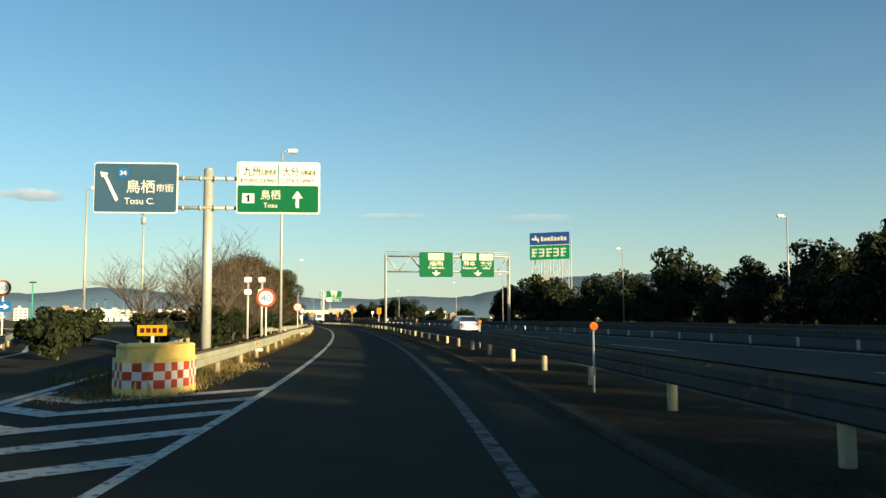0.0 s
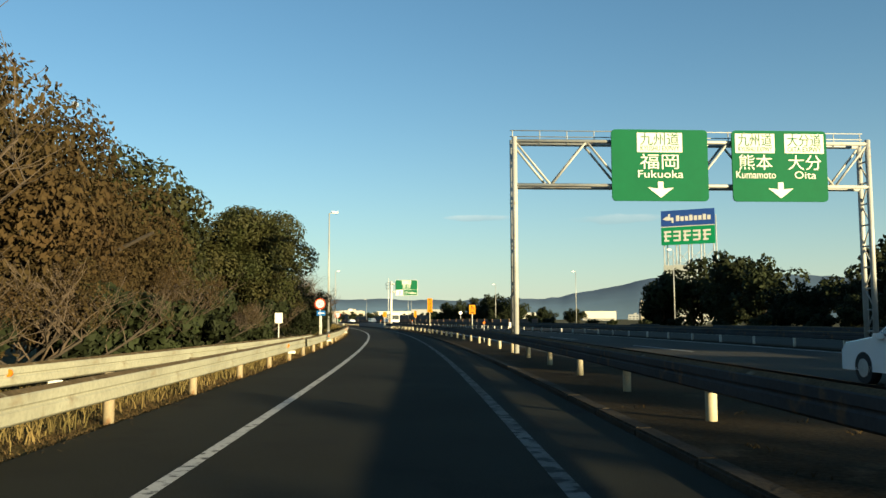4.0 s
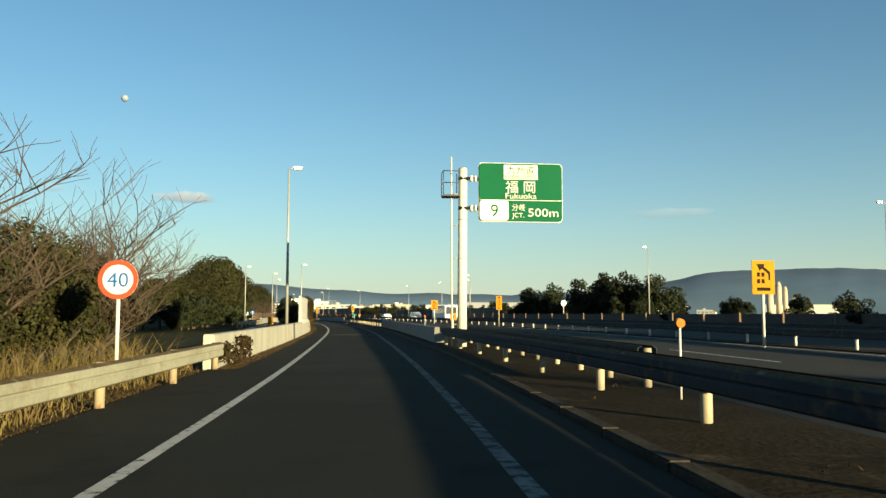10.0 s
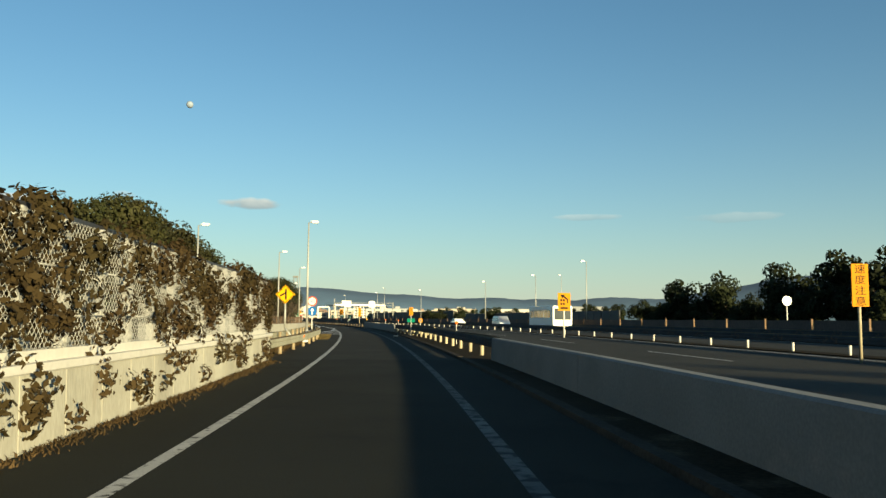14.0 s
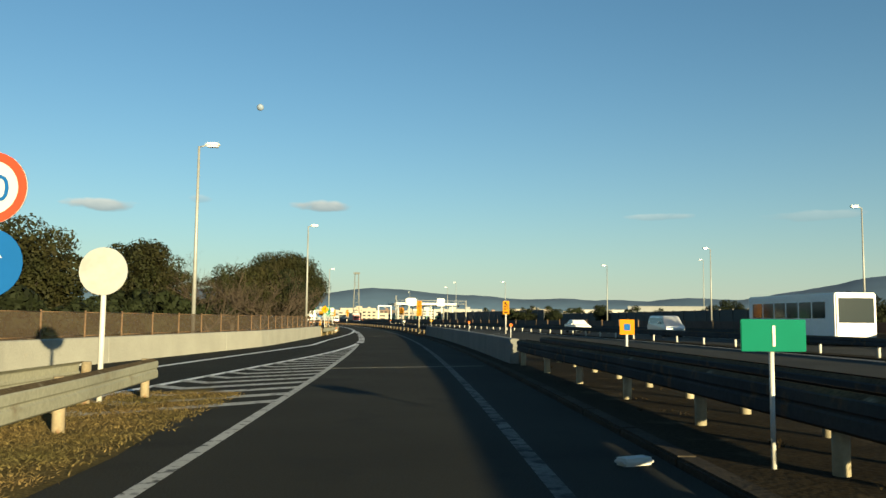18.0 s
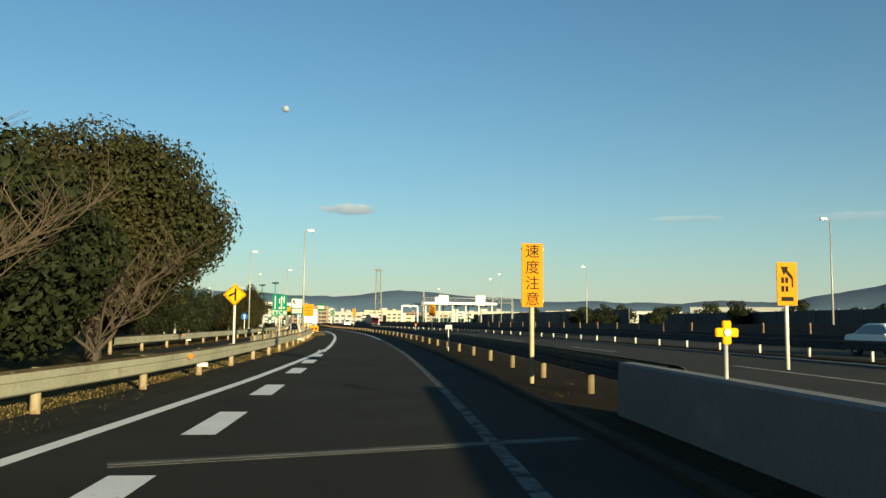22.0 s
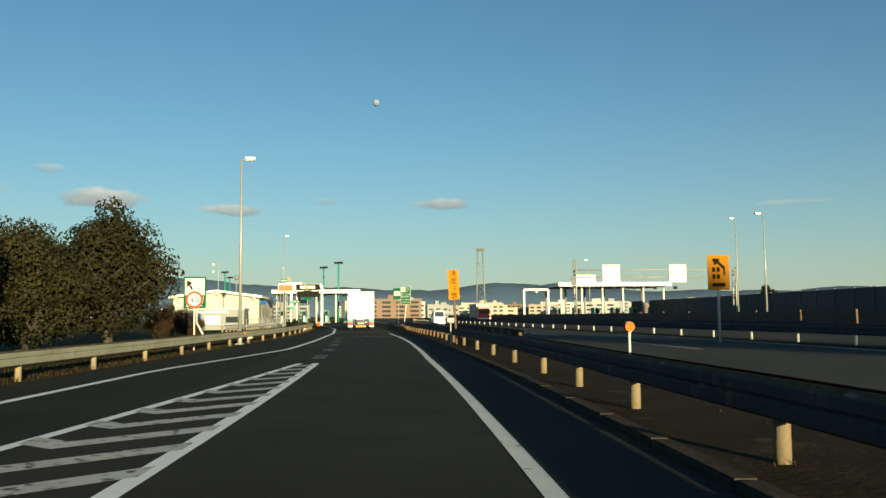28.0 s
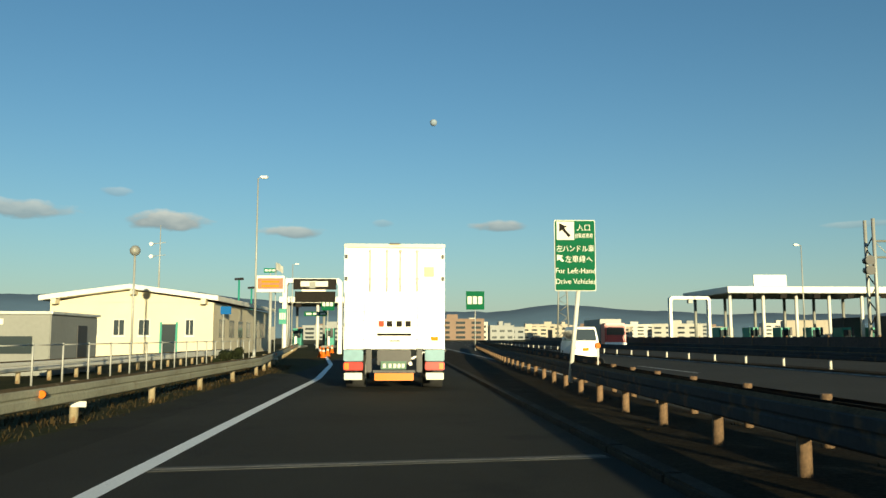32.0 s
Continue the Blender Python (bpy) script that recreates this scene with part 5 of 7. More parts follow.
for i, ((x0, y0), (x1, y1)) in enumerate(cols):
    for j in range(3):
        bm = B()
        z0 = 0.13 + j * 0.14
        bm.faces.new([bm.verts.new(v) for v in ((x0, y0, z0), (x1, y1, z0), (x1, y1, z0 + 0.14), (x0, y0, z0 + 0.14))])
        part("check", bm, SIGN_RED if (i + j) % 2 else SIGN_WHITE, cc)
for za, zb in ((0.0, 0.13), (0.55, 0.62)):
    bm = B()
    for (x0, y0), (x1, y1) in zip(band, band[1:]):
        bm.faces.new([bm.verts.new(v) for v in ((x0, y0, za), (x1, y1, za), (x1, y1, zb), (x0, y0, zb))])
    bmesh.ops.remove_doubles(bm, verts=bm.verts, dist=0.001)
    part("skirt", bm, CUSHION, cc)

# speed camera post
cp = thing("camera_post", M(147.5, -6.32), "steel post with two white camera housings", "camera post")
part("post", tube(B(), (0, 0, -0.1), (0, 0, 2.85), 0.095, 0.09, 14), STEEL_POLE, cp)
for z in (2.22, 2.92):
    part("housing", box(B(), 0.05, 0.5, -0.22, 0.14, z - 0.1, z + 0.18, 0.03), WHITE_PANEL, cp)
    part("hood", box(B(), 0.36, 0.56, -0.24, 0.16, z - 0.16, z + 0.24, 0.02), WHITE_PANEL, cp)
    part("bracket", tube(B(), (0.0, 0, z - 0.14), (0.5, 0, z - 0.14), 0.03, n=8), DARK, cp)
part("cross_arm", tube(B(), (-0.35, 0, 1.25), (0.32, 0, 1.25), 0.025, n=8), STEEL_POLE, cp)
for z, w in ((0.55, 0.16), (0.9, 0.18), (1.62, 0.17), (1.95, 0.16)):
    part("step_rung", tube(B(), (-w, -0.02, z), (0.04, -0.02, z), 0.014, n=6), GALV, cp)
    part("clamp_band", tube(B(), (0, 0, z - 0.02), (0, 0, z + 0.02), 0.102, n=14), GALV, cp)
part("junction_box", box(B(), -0.11, 0.11, -0.17, -0.07, 0.28, 0.52, 0.015), STEEL_POLE, cp)
for q, dd in ((40, -5.85), (40, -5.2)):
    g = thing("camera_post", M(q, dd), "slim steel post with white boxes", "camera post")
    part("post", tube(B(), (0, 0, -0.1), (0, 0, 3.2), 0.06, n=10), STEEL_POLE, g)
    for z in (2.5, 3.08):
        part("housing", box(B(), -0.16, 0.16, -0.2, 0.12, z - 0.1, z + 0.14, 0.03), WHITE_PANEL, g)


# ---- street lamps ----
LAMP_GLASS = material("lamp_glass", (0.7, 0.68, 0.6), 0.2)


def street_lamp(s, d, h, arm, label="slim steel street lamp with a flat head"):
    """arm: metres to the right (negative: left)."""
    g = thing("street_lamp", M(s, d), label, "street lamp", "street lamps")
    part("pole", tube(tube(B(), (0, 0, -0.1), (0, 0, 0.5), 0.11, 0.11, 12), (0, 0, 0.5), (0, 0, h), 0.085, 0.045, 12), STEEL_POLE, g)
    part("base_plate", bar_box(-0.18, 0.18, -0.18, 0.18, -0.05, 0.02), GALV, g)
    part("arm", tube(B(), (0, 0, h - 0.03), (arm, 0, h + 0.05), 0.03, 0.026, 8), STEEL_POLE, g)
    x0, x1 = (arm - 0.05, arm + 0.5) if arm > 0 else (arm - 0.5, arm + 0.05)
    part("head", box(B(), x0, x1, -0.14, 0.14, h, h + 0.15, 0.05), WHITE_PANEL, g)
    part("diffuser", box(B(), x0 + 0.08, x1 - 0.06, -0.1, 0.1, h - 0.03, h + 0.01), LAMP_GLASS, g)
    return g


for q, dd, h, a in ((43.1, -4.56, 9.9, 0.3), (123.8, -5.2, 9.75, 0.22), (193.2, -3.95, 9.1, 0.25), (261.3, -11.7, 7.5, 0.25), (262.0, -4.35, 7.9, 0.2), (290.2, -8.1, 8.0, 0.3), (320.2, -6.15, 8.2, 0.25), (379.8, -4.7, 8.5, 0.25), (382, -15.0, 8.2, 0.25), (409.6, -11.3, 9.1, 0.25), (442.1, -6.85, 9.0, 0.2), (517, -9.8, 12.4, 0.2),
                 (570, -14, 11, 0.3), (47, -15.4, 8.4, 0.25), (210, 42.9, 10.4, -0.3), (240.4, 35.8, 9.2, -0.3), (95.5, 33.5, 9.5, -0.3), (311, 32, 9.2, -0.3), (337.5, 33.4, 8.7, -0.3), (368.6, 33.6, 9.0, -0.3), (391, 60, 12, -0.3), (467.5, 34, 9.7, -0.3), (491, 43.2, 12.1, -0.3), (541.5, 41.2, 10.7, -0.3), (150, 34, 9.3, -0.3), (60, 33, 9.0, -0.3), (420, 33, 9, -0.3)):
    street_lamp(q, dd, h, a)


# ---- plants ----
def leaf_cloud(centres, radii, count, size, seed, flat=0.85):
    """Small leaf quads in and on the surface of round clumps."""
    rng = np.random.default_rng(seed)
    w = np.array(radii) ** 2
    pick = rng.choice(len(radii), count, p=w / w.sum())
    d = rng.normal(size=(count, 3))
    d /= np.linalg.norm(d, axis=1)[:, None]
    r = np.array(radii)[pick] * rng.uniform(0.55, 1.08, count) ** 0.6
    c = np.array(centres)[pick] + d * r[:, None] * np.array([1, 1, flat])
    n = d + rng.normal(size=(count, 3)) * 0.42
    u = np.cross(n, rng.normal(size=(count, 3)))
    u /= np.linalg.norm(u, axis=1)[:, None] + 1e-6
    v = np.cross(n, u)
    v /= np.linalg.norm(v, axis=1)[:, None] + 1e-6
    s = size * rng.uniform(0.6, 1.4, count)[:, None]
    a, b = u * s, v * s * 0.55
    verts = np.stack([c - a, c + b, c + a, c - b], 1).reshape(-1, 3)
    faces = np.arange(count * 4).reshape(-1, 4)
    return verts, faces


def raw_mesh(name, verts, faces, mat):
    me = bpy.data.meshes.new(name)
    me.from_pydata(verts.tolist(), [], faces.tolist())
    me.materials.append(mat)
    return me


def limbs(seed, h, spread, levels=3, n0=5, r0=0.12, lean=0.6, start=0.3, thin=0.62, kids=3, up=0.35):
    """A trunk with branches that fork; a list of (a, b, ra, rb)."""
    rng = random.Random(seed)
    out, tips = [], []

    def grow(p, d, length, r, level):
        steps = 3
        for i in range(steps):
            d2 = (d + Vector((rng.uniform(-1, 1), rng.uniform(-1, 1), rng.uniform(-0.5, 0.9))) * 0.22).normalized()
            q = p + d2 * length / steps
            out.append((p.copy(), q.copy(), r * (1 - 0.25 * i / steps), r * (1 - 0.25 * (i + 1) / steps), level))
            if level < levels:
                for _ in range(kids - 1 if i < steps - 1 else kids):
                    if rng.random() < 0.75:
                        side = Vector((rng.uniform(-1, 1), rng.uniform(-1, 1), rng.uniform(-0.2, 1.0) * up + 0.1)).normalized()
                        grow(q, (d2 * 0.55 + side * lean).normalized(), length * rng.uniform(0.5, 0.75), r * thin * (1 - 0.25 * i / steps), level + 1)
            p, d = q, d2
        tips.append(p)
    trunk_top = h * start
    out.append((Vector((0, 0, -0.2)), Vector((0, 0, trunk_top)), r0 * 1.25, r0, 0))
    for i in range(n0):
        a = 2 * math.pi * (i + rng.random() * 0.6) / n0
        grow(Vector((0, 0, trunk_top * rng.uniform(0.6, 1.0))), Vector((math.cos(a) * spread, math.sin(a) * spread, 1.0)).normalized(), h * (1 - start) * rng.uniform(0.6, 0.8), r0 * 0.62, 1)
    return out, tips


def branch_mesh(name, segs, mat, lo, hi):
    verts, faces = [], []
    for a, b, ra, rb, level in segs:
        if not lo <= level <= hi:
            continue
        n = 7 if level == 0 else 5 if level == 1 else 3
        d = (b - a).normalized()
        u = d.cross((0.3, 0.1, 1)).normalized()
        v = d.cross(u)
        k = len(verts)
        for p, r in ((a, ra), (b, rb)):
            for i in range(n):
                t = 2 * math.pi * i / n
                verts.append(p + (u * math.cos(t) + v * math.sin(t)) * max(r, 0.006))
        faces += [(k + i, k + (i + 1) % n, k + n + (i + 1) % n, k + n + i) for i in range(n)]
    me = bpy.data.meshes.new(name)
    me.from_pydata([tuple(v) for v in verts], [], faces)
    me.materials.append(mat)
    return me


def evergreen(seed, leaf, count=6500, size=0.13, h=8.0, w=3.2, low=0.16, clumps=34, cone=0.0, label="dense dark evergreen tree", what="tree"):
    """A broad-leaved evergreen, h metres high, crown about w metres in radius, standing at the origin."""
    rng = random.Random(seed)
    g = thing(what, Matrix.Identity(4), label, what)
    segs, tips = limbs(seed, h * 0.6, 0.8, 2, 5, 0.035 * h * 0.75, 0.8, 0.28, kids=2)
    part("trunk", branch_mesh("trunk", segs, BARK, 0, 2), None, g)
    cs, rs = [], []
    zc, zr = h * (0.5 + low / 2), h * (0.5 - low / 2)
    while len(cs) < clumps:
        x, y, z = (rng.uniform(-1, 1) for _ in range(3))
        if x * x + y * y + z * z > 1:
            continue
        k = 1 - cone * (z + 1) / 2
        r = w * rng.uniform(0.22, 0.40) * (1 - 0.3 * cone * (z + 1) / 2)
        cs.append((x * w * 0.82 * k, y * w * 0.82 * k, zc + z * (zr - r * 0.8)))
        rs.append(r)
    v, f = leaf_cloud(cs, rs, count, size, seed)
    part("crown", raw_mesh("crown", v, f, leaf), None, g, "clumps of small glossy leaves")
    return g


def bare_tree(seed, h, w, label, twig=TWIG, levels=4, leaves=0, what="tree"):
    g = thing(what, Matrix.Identity(4), label, what)
    segs, tips = limbs(seed, h, w, levels, 5, 0.02 * h, 0.85, 0.16, 0.6, 2 if levels > 4 else 3, 0.5)
    part("trunk", branch_mesh("trunk", segs, BARK, 0, 1), None, g)
    part("twig_spray", branch_mesh("twig_spray", segs, twig, 2, 9), None, g, "fine bare twigs")
    if leaves:
        rng = random.Random(seed)
        pts = [rng.choice(tips) for _ in range(40)]
        v, f = leaf_cloud([tuple(p) for p in pts], [h * 0.12] * 40, leaves * 2, 0.042, seed)
        part("withered_foliage", raw_mesh("withered_foliage", v, f, LEAF_BROWN), None, g, "withered brown leaves")
    return g


def plant(proto, s, d, k, turn, kz=None, label="", group=""):
    t = copy_thing(proto, M(s, d, -0.06, turn) @ Matrix.Diagonal((k, k, kz or k, 1)))
    t.matrix_basis = M(s, d, -0.06, turn) @ Matrix.Diagonal((k, k, kz or k, 1))
    if label:
        tagged(t, label)
    if group:
        tagged(t, group=group)
    return t


EV = [evergreen(11, LEAF, 15000, 0.115, low=0.06, clumps=44), evergreen(12, LEAF, 16000, 0.115, w=3.7, h=8, clumps=50, low=0.05), evergreen(13, LEAF_DARK, 13000, 0.14, w=4.0, h=8, clumps=46, low=0.0), evergreen(14, LEAF_DARK, 12000, 0.14, w=3.6, h=8, clumps=38, low=0.0)]
FAR = [evergreen(15, LEAF_DARK, 4200, 0.24, w=4.1, h=8, clumps=30, low=0.0), evergreen(16, LEAF_DARK, 4200, 0.24, w=3.6, h=8, clumps=26, low=0.0, cone=0.3), evergreen(17, LEAF_DARK, 4200, 0.24, w=4.4, h=8, clumps=24, low=0.0, cone=0.2)]
BIG = evergreen(21, LEAF, 70000, 0.075, 8.4, 3.7, 0.10, 70, label="big rounded evergreen tree overhanging the rail")
BIG2 = evergreen(22, LEAF, 90000, 0.08, 8.0, 4.8, 0.12, 110, 0.42, label="tall evergreen tree with open lower branches")
BROWNISH = evergreen(23, LEAF_BROWN, 24000, 0.06, 6.0, 3.0, 0.04, 46, 0.35, "brown thicket of withered leaves and twigs", "thicket")
CONE = evergreen(24, LEAF_RED, 22000, 0.08, 6.2, 3.4, 0.03, 60, 0.75, "tapering evergreen bush with reddish tips", "bush")
BUSH = evergreen(25, LEAF_DARK, 2600, 0.09, 1.8, 1.1, 0.02, 14, label="low round evergreen bush", what="bush")
BARE = [bare_tree(31, 6.4, 0.9, "bare winter tree with spreading twigs"), bare_tree(32, 5.2, 1.2, "bare winter tree with spreading twigs"), bare_tree(33, 4.6, 1.5, "bare winter tree with spreading twigs")]
THICKET = [bare_tree(41, 4.4, 1.7, "brown thicket of bare twigs", leaves=2600, what="thicket"), bare_tree(42, 3.8, 2.0, "brown thicket of bare twigs", leaves=3200, what="thicket")]
PROTOS = EV + FAR + [BIG, BIG2, BROWNISH, CONE, BUSH] + BARE + THICKET
rng = random.Random(5)
# left of the slip road
plant(BIG, 104.5, -8.5, 1.0, 20)
for q, d, k, i in ((66, -8.6, 0.72, 1), (69, -8.2, 0.7, 0), (63, -8.8, 0.66, 0), (67, -9.6, 0.8, 1), (50, -9.0, 0.76, 0), (55, -10, 0.9, 1), (61, -8.3, 0.85, 2), (64, -9.5, 0.7, 0), (45, -11.5, 0.8, 2), (57, -8.0, 0.62, 2), (112, -8.2, 0.62, 1), (117, -8.0, 0.62, 0), (122, -8.9, 0.68, 0), (127, -8.8, 0.75, 0), (132, -9.0, 0.82, 1), (137, -9.0, 0.77, 1), (142, -9.0, 0.68, 1), (147, -9.0, 0.55, 0), (152, -9.0, 0.55, 1), (130, -7.8, 0.64, 2), (135, -7.6, 0.62, 1), (119, -9.6, 0.64, 0), (133, -8.2, 0.62, 0), (140, -8.4, 0.66, 2), (114, -7.2, 0.6, 2), (125, -7.4, 0.62, 2)):
    plant(BARE[i], q, d, k, rng.uniform(0, 360))
for q, d, k in ((74, -8.9, 1.12), (79, -9.2, 1.1), (70, -10.5, 0.95), (84, -9.0, 0.85)):
    plant(BROWNISH, q, d, k, rng.uniform(0, 360), k * 1.15)
for q, d, k in ((44, -8.6, 0.24), (48, -8.2, 0.27), (53, -8.2, 0.27), (58, -8.0, 0.27), (63, -8.2, 0.3)):
    plant(EV[3], q, d, k, rng.uniform(0, 360), label="dark evergreen shrub under bare trees")
plant(EV[1], 92, -11.5, 1.08, 40)
plant(EV[0], 98, -12.0, 0.95, 80)
for q, d, k in ((116, -10.0, 0.62), (120, -9.8, 0.64), (124.5, -9.8, 0.68), (129, -10.2, 0.68), (134, -10.4, 0.62)):
    plant(EV[0], q, d, k, rng.uniform(0, 360), label="olive evergreen tree behind bare twigs")
for q, d, k in ((121, -7.6, 0.62), (126, -7.8, 0.66), (131, -7.7, 0.66), (136, -8.0, 0.66), (141, -8.2, 0.66), (147, -8.0, 0.58), (153, -8.2, 0.55), (159, -8.2, 0.5)):
    plant(BROWNISH, q, d, k, rng.uniform(0, 360), label="tangled brown scrub behind the rail")
plant(EV[3], 144, -7.4, 0.5, 200, label="dark evergreen shrub among bare twigs")
plant(EV[3], 138, -7.0, 0.52, 10, label="dark evergreen shrub among bare twigs")
plant(EV[3], 124, -6.6, 0.42, 60, label="dark evergreen shrub among bare twigs")
plant(EV[2], 110.5, -6.4, 0.5, 120, label="dark evergreen shrub under the big tree")
for q in range(106, 172, 5):
    plant(THICKET[q % 2], q + rng.uniform(-1, 1), -6.9 - rng.uniform(0, 1.5), rng.uniform(0.6, 0.78) if q < 146 else rng.uniform(0.55, 0.7), rng.uniform(0, 360))
for q, d, k, i in ((158, -8.4, 0.6, 1), (161, -8.6, 0.66, 1), (164, -8.6, 0.68, 0), (167, -8.4, 0.76, 1), (170, -8.2, 0.76, 1), (171.5, -7.6, 0.66, 2), (163, -7.2, 0.6, 2), (168, -7.2, 0.6, 2), (171.5, -7.2, 0.55, 1)):
    plant(BARE[i], q, d, k, rng.uniform(0, 360))
for q, d, k in ((154, -7.4, 0.36), (159, -7.2, 0.38), (163, -7.4, 0.42), (167, -7.6, 0.44), (171, -8.0, 0.42)):
    plant(EV[1], q, d, k, rng.uniform(0, 360), label="green shrub among bare twigs")
for q in (150, 155, 160, 165, 169):
    plant(BARE[2], q, -8.6 - rng.uniform(0, 1.5), rng.uniform(0.6, 0.75), rng.uniform(0, 360))
for q, d, k, i in ((226, -17, 0.62, 0), (233, -16, 0.7, 1), (240, -15.5, 0.8, 0), (246, -14.5, 0.95, 1), (251, -15, 1.08, 0), (257, -15.5, 1.15, 1), (263, -14.6, 1.1, 0), (268, -14.0, 1.02, 1), (272, -13.8, 0.98, 0), (276, -14.4, 0.84, 1), (270, -17, 1.0, 1), (277, -17, 0.95, 0), (279, -20, 0.75, 1), (288, -19, 0.8, 0), (298, -18, 0.8, 1), (283, -20, 0.75, 1), (293, -20, 0.72, 0), (302, -19, 0.75, 1),
                   (308, -15.5, 0.8, 0), (314, -15.5, 0.72, 1), (326, -10.6, 0.76, 0), (322, -11.8, 0.72, 1), (331, -8.8, 0.74, 2), (346, -13, 0.7, 1), (214, -19, 0.55, 1), (206, -20, 0.5, 0), (196, -19, 0.45, 2), (188, -20, 0.45, 1), (180, -19, 0.42, 0)):
    plant(EV[i], q, d, k, rng.uniform(0, 360))
for q, d, k in ((326, -8.2, 0.75), (320.5, -9.5, 0.8), (313, -12, 0.8), (336, -7.8, 0.7)):
    plant(BARE[1], q, d, k, rng.uniform(0, 360))
plant(BIG2, 341.5, -9.6, 1.1, 70, 1.06)
for q in range(350, 432, 4):
    plant(EV[q % 4], q + rng.uniform(-2, 2), -14.5 - rng.uniform(0, 3), rng.uniform(0.5, 0.62), rng.uniform(0, 360), label="low dense evergreen in a hedge", group="hedge by the second ramp")
plant(CONE, 439.6, -12.3, 1.1, 30, 1.14)
for q, d, k in ((431, -12.6, 0.82), (425, -12.8, 0.8), (418, -12.8, 0.88), (412, -13.2, 0.88), (406, -13.2, 0.8), (440, -15.5, 0.95), (434, -15, 0.9)):
    plant(CONE, q, d, k, rng.uniform(0, 360), label="dense reddish green hedge bush")
for q, d, k in ((452, -11.2, 0.36), (456, -13.0, 0.42), (448, -11.8, 0.34), (462, -14.5, 0.36), (458, -11.6, 0.26)):
    plant(BROWNISH, q, d, k, rng.uniform(0, 360), label="low brown scrub beside the outer rail")
for q, d, k in ((497, -7.4, 0.6), (500, -7.9, 0.5), (493, -7.0, 0.35)):
    plant(BUSH, q, d, k, rng.uniform(0, 360), label="small dark shrub by the toll office")
for q, d, k in ((27, -10, 0.9), (31, -12, 1.0), (37, -9.5, 1.0), (24, -13, 0.9), (33, -7.8, 0.7), (42, -14, 1.2), (48, -17, 1.3), (55, -18, 1.2), (46, -8.0, 0.8), (40, -7.2, 0.6)):
    plant(BUSH, q, d, k, rng.uniform(0, 360), label="scrubby bush below the slip road")
# shrubs added to stand in for the dark, shaded fence end
for q, d, k in ((231, -5.4, 0.42), (234, -5.6, 0.4), (237.5, -5.8, 0.36), (228, -5.6, 0.36)):
    plant(EV[3], q, d, k, rng.uniform(0, 360), label="dark shrub standing in for the shaded end of the noise fence")
for q in range(285, 520, 8):
    plant(FAR[q % 3], q + rng.uniform(-3, 3), 66 + rng.uniform(-6, 14), rng.uniform(0.55, 0.8), rng.uniform(0, 360), label="dark tree in a far row", group="far tree row")
for q in range(176, 322, 3):
    d = -15.2 if q < 215 else -13.2 if q < 245 else -12.6
    plant(BUSH, q + rng.uniform(-1, 1), d - rng.uniform(0, 2), rng.uniform(1.2, 2.0), rng.uniform(0, 360), label="dark undergrowth bush beneath the trees", group="undergrowth beneath the trees")
for q, d, k in ((200, -18, 0.48), (210, -18.5, 0.52), (221, -17.5, 0.56), (192, -18.5, 0.46), (185, -19, 0.44), (229, -16.5, 0.62), (205, -21, 0.52), (196, -21, 0.5), (178, -21, 0.45), (216, -20, 0.55)):
    plant(EV[int(q) % 4], q, d, k, rng.uniform(0, 360), label="dense evergreen tree below the bridge")
for q in range(64, 104, 3):
    plant(BUSH, q, -7.0 - rng.uniform(0, 1.2), rng.uniform(0.9, 1.5), rng.uniform(0, 360), label="dark undergrowth bush beneath the trees", group="undergrowth beneath the trees")
for q in (66, 70, 74, 78, 82, 86, 90):
    plant(THICKET[q % 4 // 2], q, -7.2 - rng.uniform(0, 0.6), rng.uniform(0.6, 0.75), rng.uniform(0, 360))
# beyond the motorway
# both runs below s = 56 are unseen trees, added for their shade
belt = [(q, 34 + q % 3, 1.12) for q in range(-70, -24, 6)] + [(q, 33.5 + q % 2, 0.88) for q in range(-20, 56, 5)] + [
        (58, 46, 1.3), (65, 45, 1.25), (72, 44, 1.15), (67, 37, 0.8), (79, 40, 0.92), (87, 37, 1.24), (92, 39, 1.06), (99, 38, 0.8), (106, 39, 0.95), (113, 41, 1.12), (121, 40, 1.0), (128, 41, 0.8),
        (149, 45, 1.16), (156, 44, 1.3), (164, 43, 1.36), (172, 43.5, 1.02), (160, 49, 1.2),
        (243, 36, 0.4), (205, 36, 0.4), (213, 37, 0.4), (268, 50, 0.98), (273, 47, 1.06), (280, 47, 1.1), (287, 46, 0.98), (300, 45, 1.0), (306, 43, 0.9)]
for i, (q, d, k) in enumerate(belt):
    plant(FAR[i % 3], q, d, k, rng.uniform(0, 360), k * rng.uniform(0.94, 1.06), group="tree belt beyond the motorway")
    plant(FAR[(i + 1) % 3], q + rng.uniform(-3, 3), d - rng.uniform(1.5, 3.5), k * rng.uniform(0.45, 0.62), rng.uniform(0, 360), group="tree belt beyond the motorway")
for q in range(56, 128, 5):
    plant(FAR[q % 3], q + rng.uniform(-2, 2), 33.0 + rng.uniform(0, 2.5), rng.uniform(0.42, 0.6), rng.uniform(0, 360), group="tree belt beyond the motorway")
for q in range(275, 470, 9):
    plant(FAR[q % 3], q + rng.uniform(-3, 3), 52 + rng.uniform(-6, 10), rng.uniform(0.42, 0.6), rng.uniform(0, 360), label="low dark tree in a far row", group="far tree row")
for q in list(range(70, 178, 9)) + [186, 195, 222]:
    plant(BUSH, q + rng.uniform(-2, 2), 29.6 + rng.uniform(-0.3, 0.8), rng.uniform(0.8, 1.15), rng.uniform(0, 360), group="round bushes along the far carriageway")
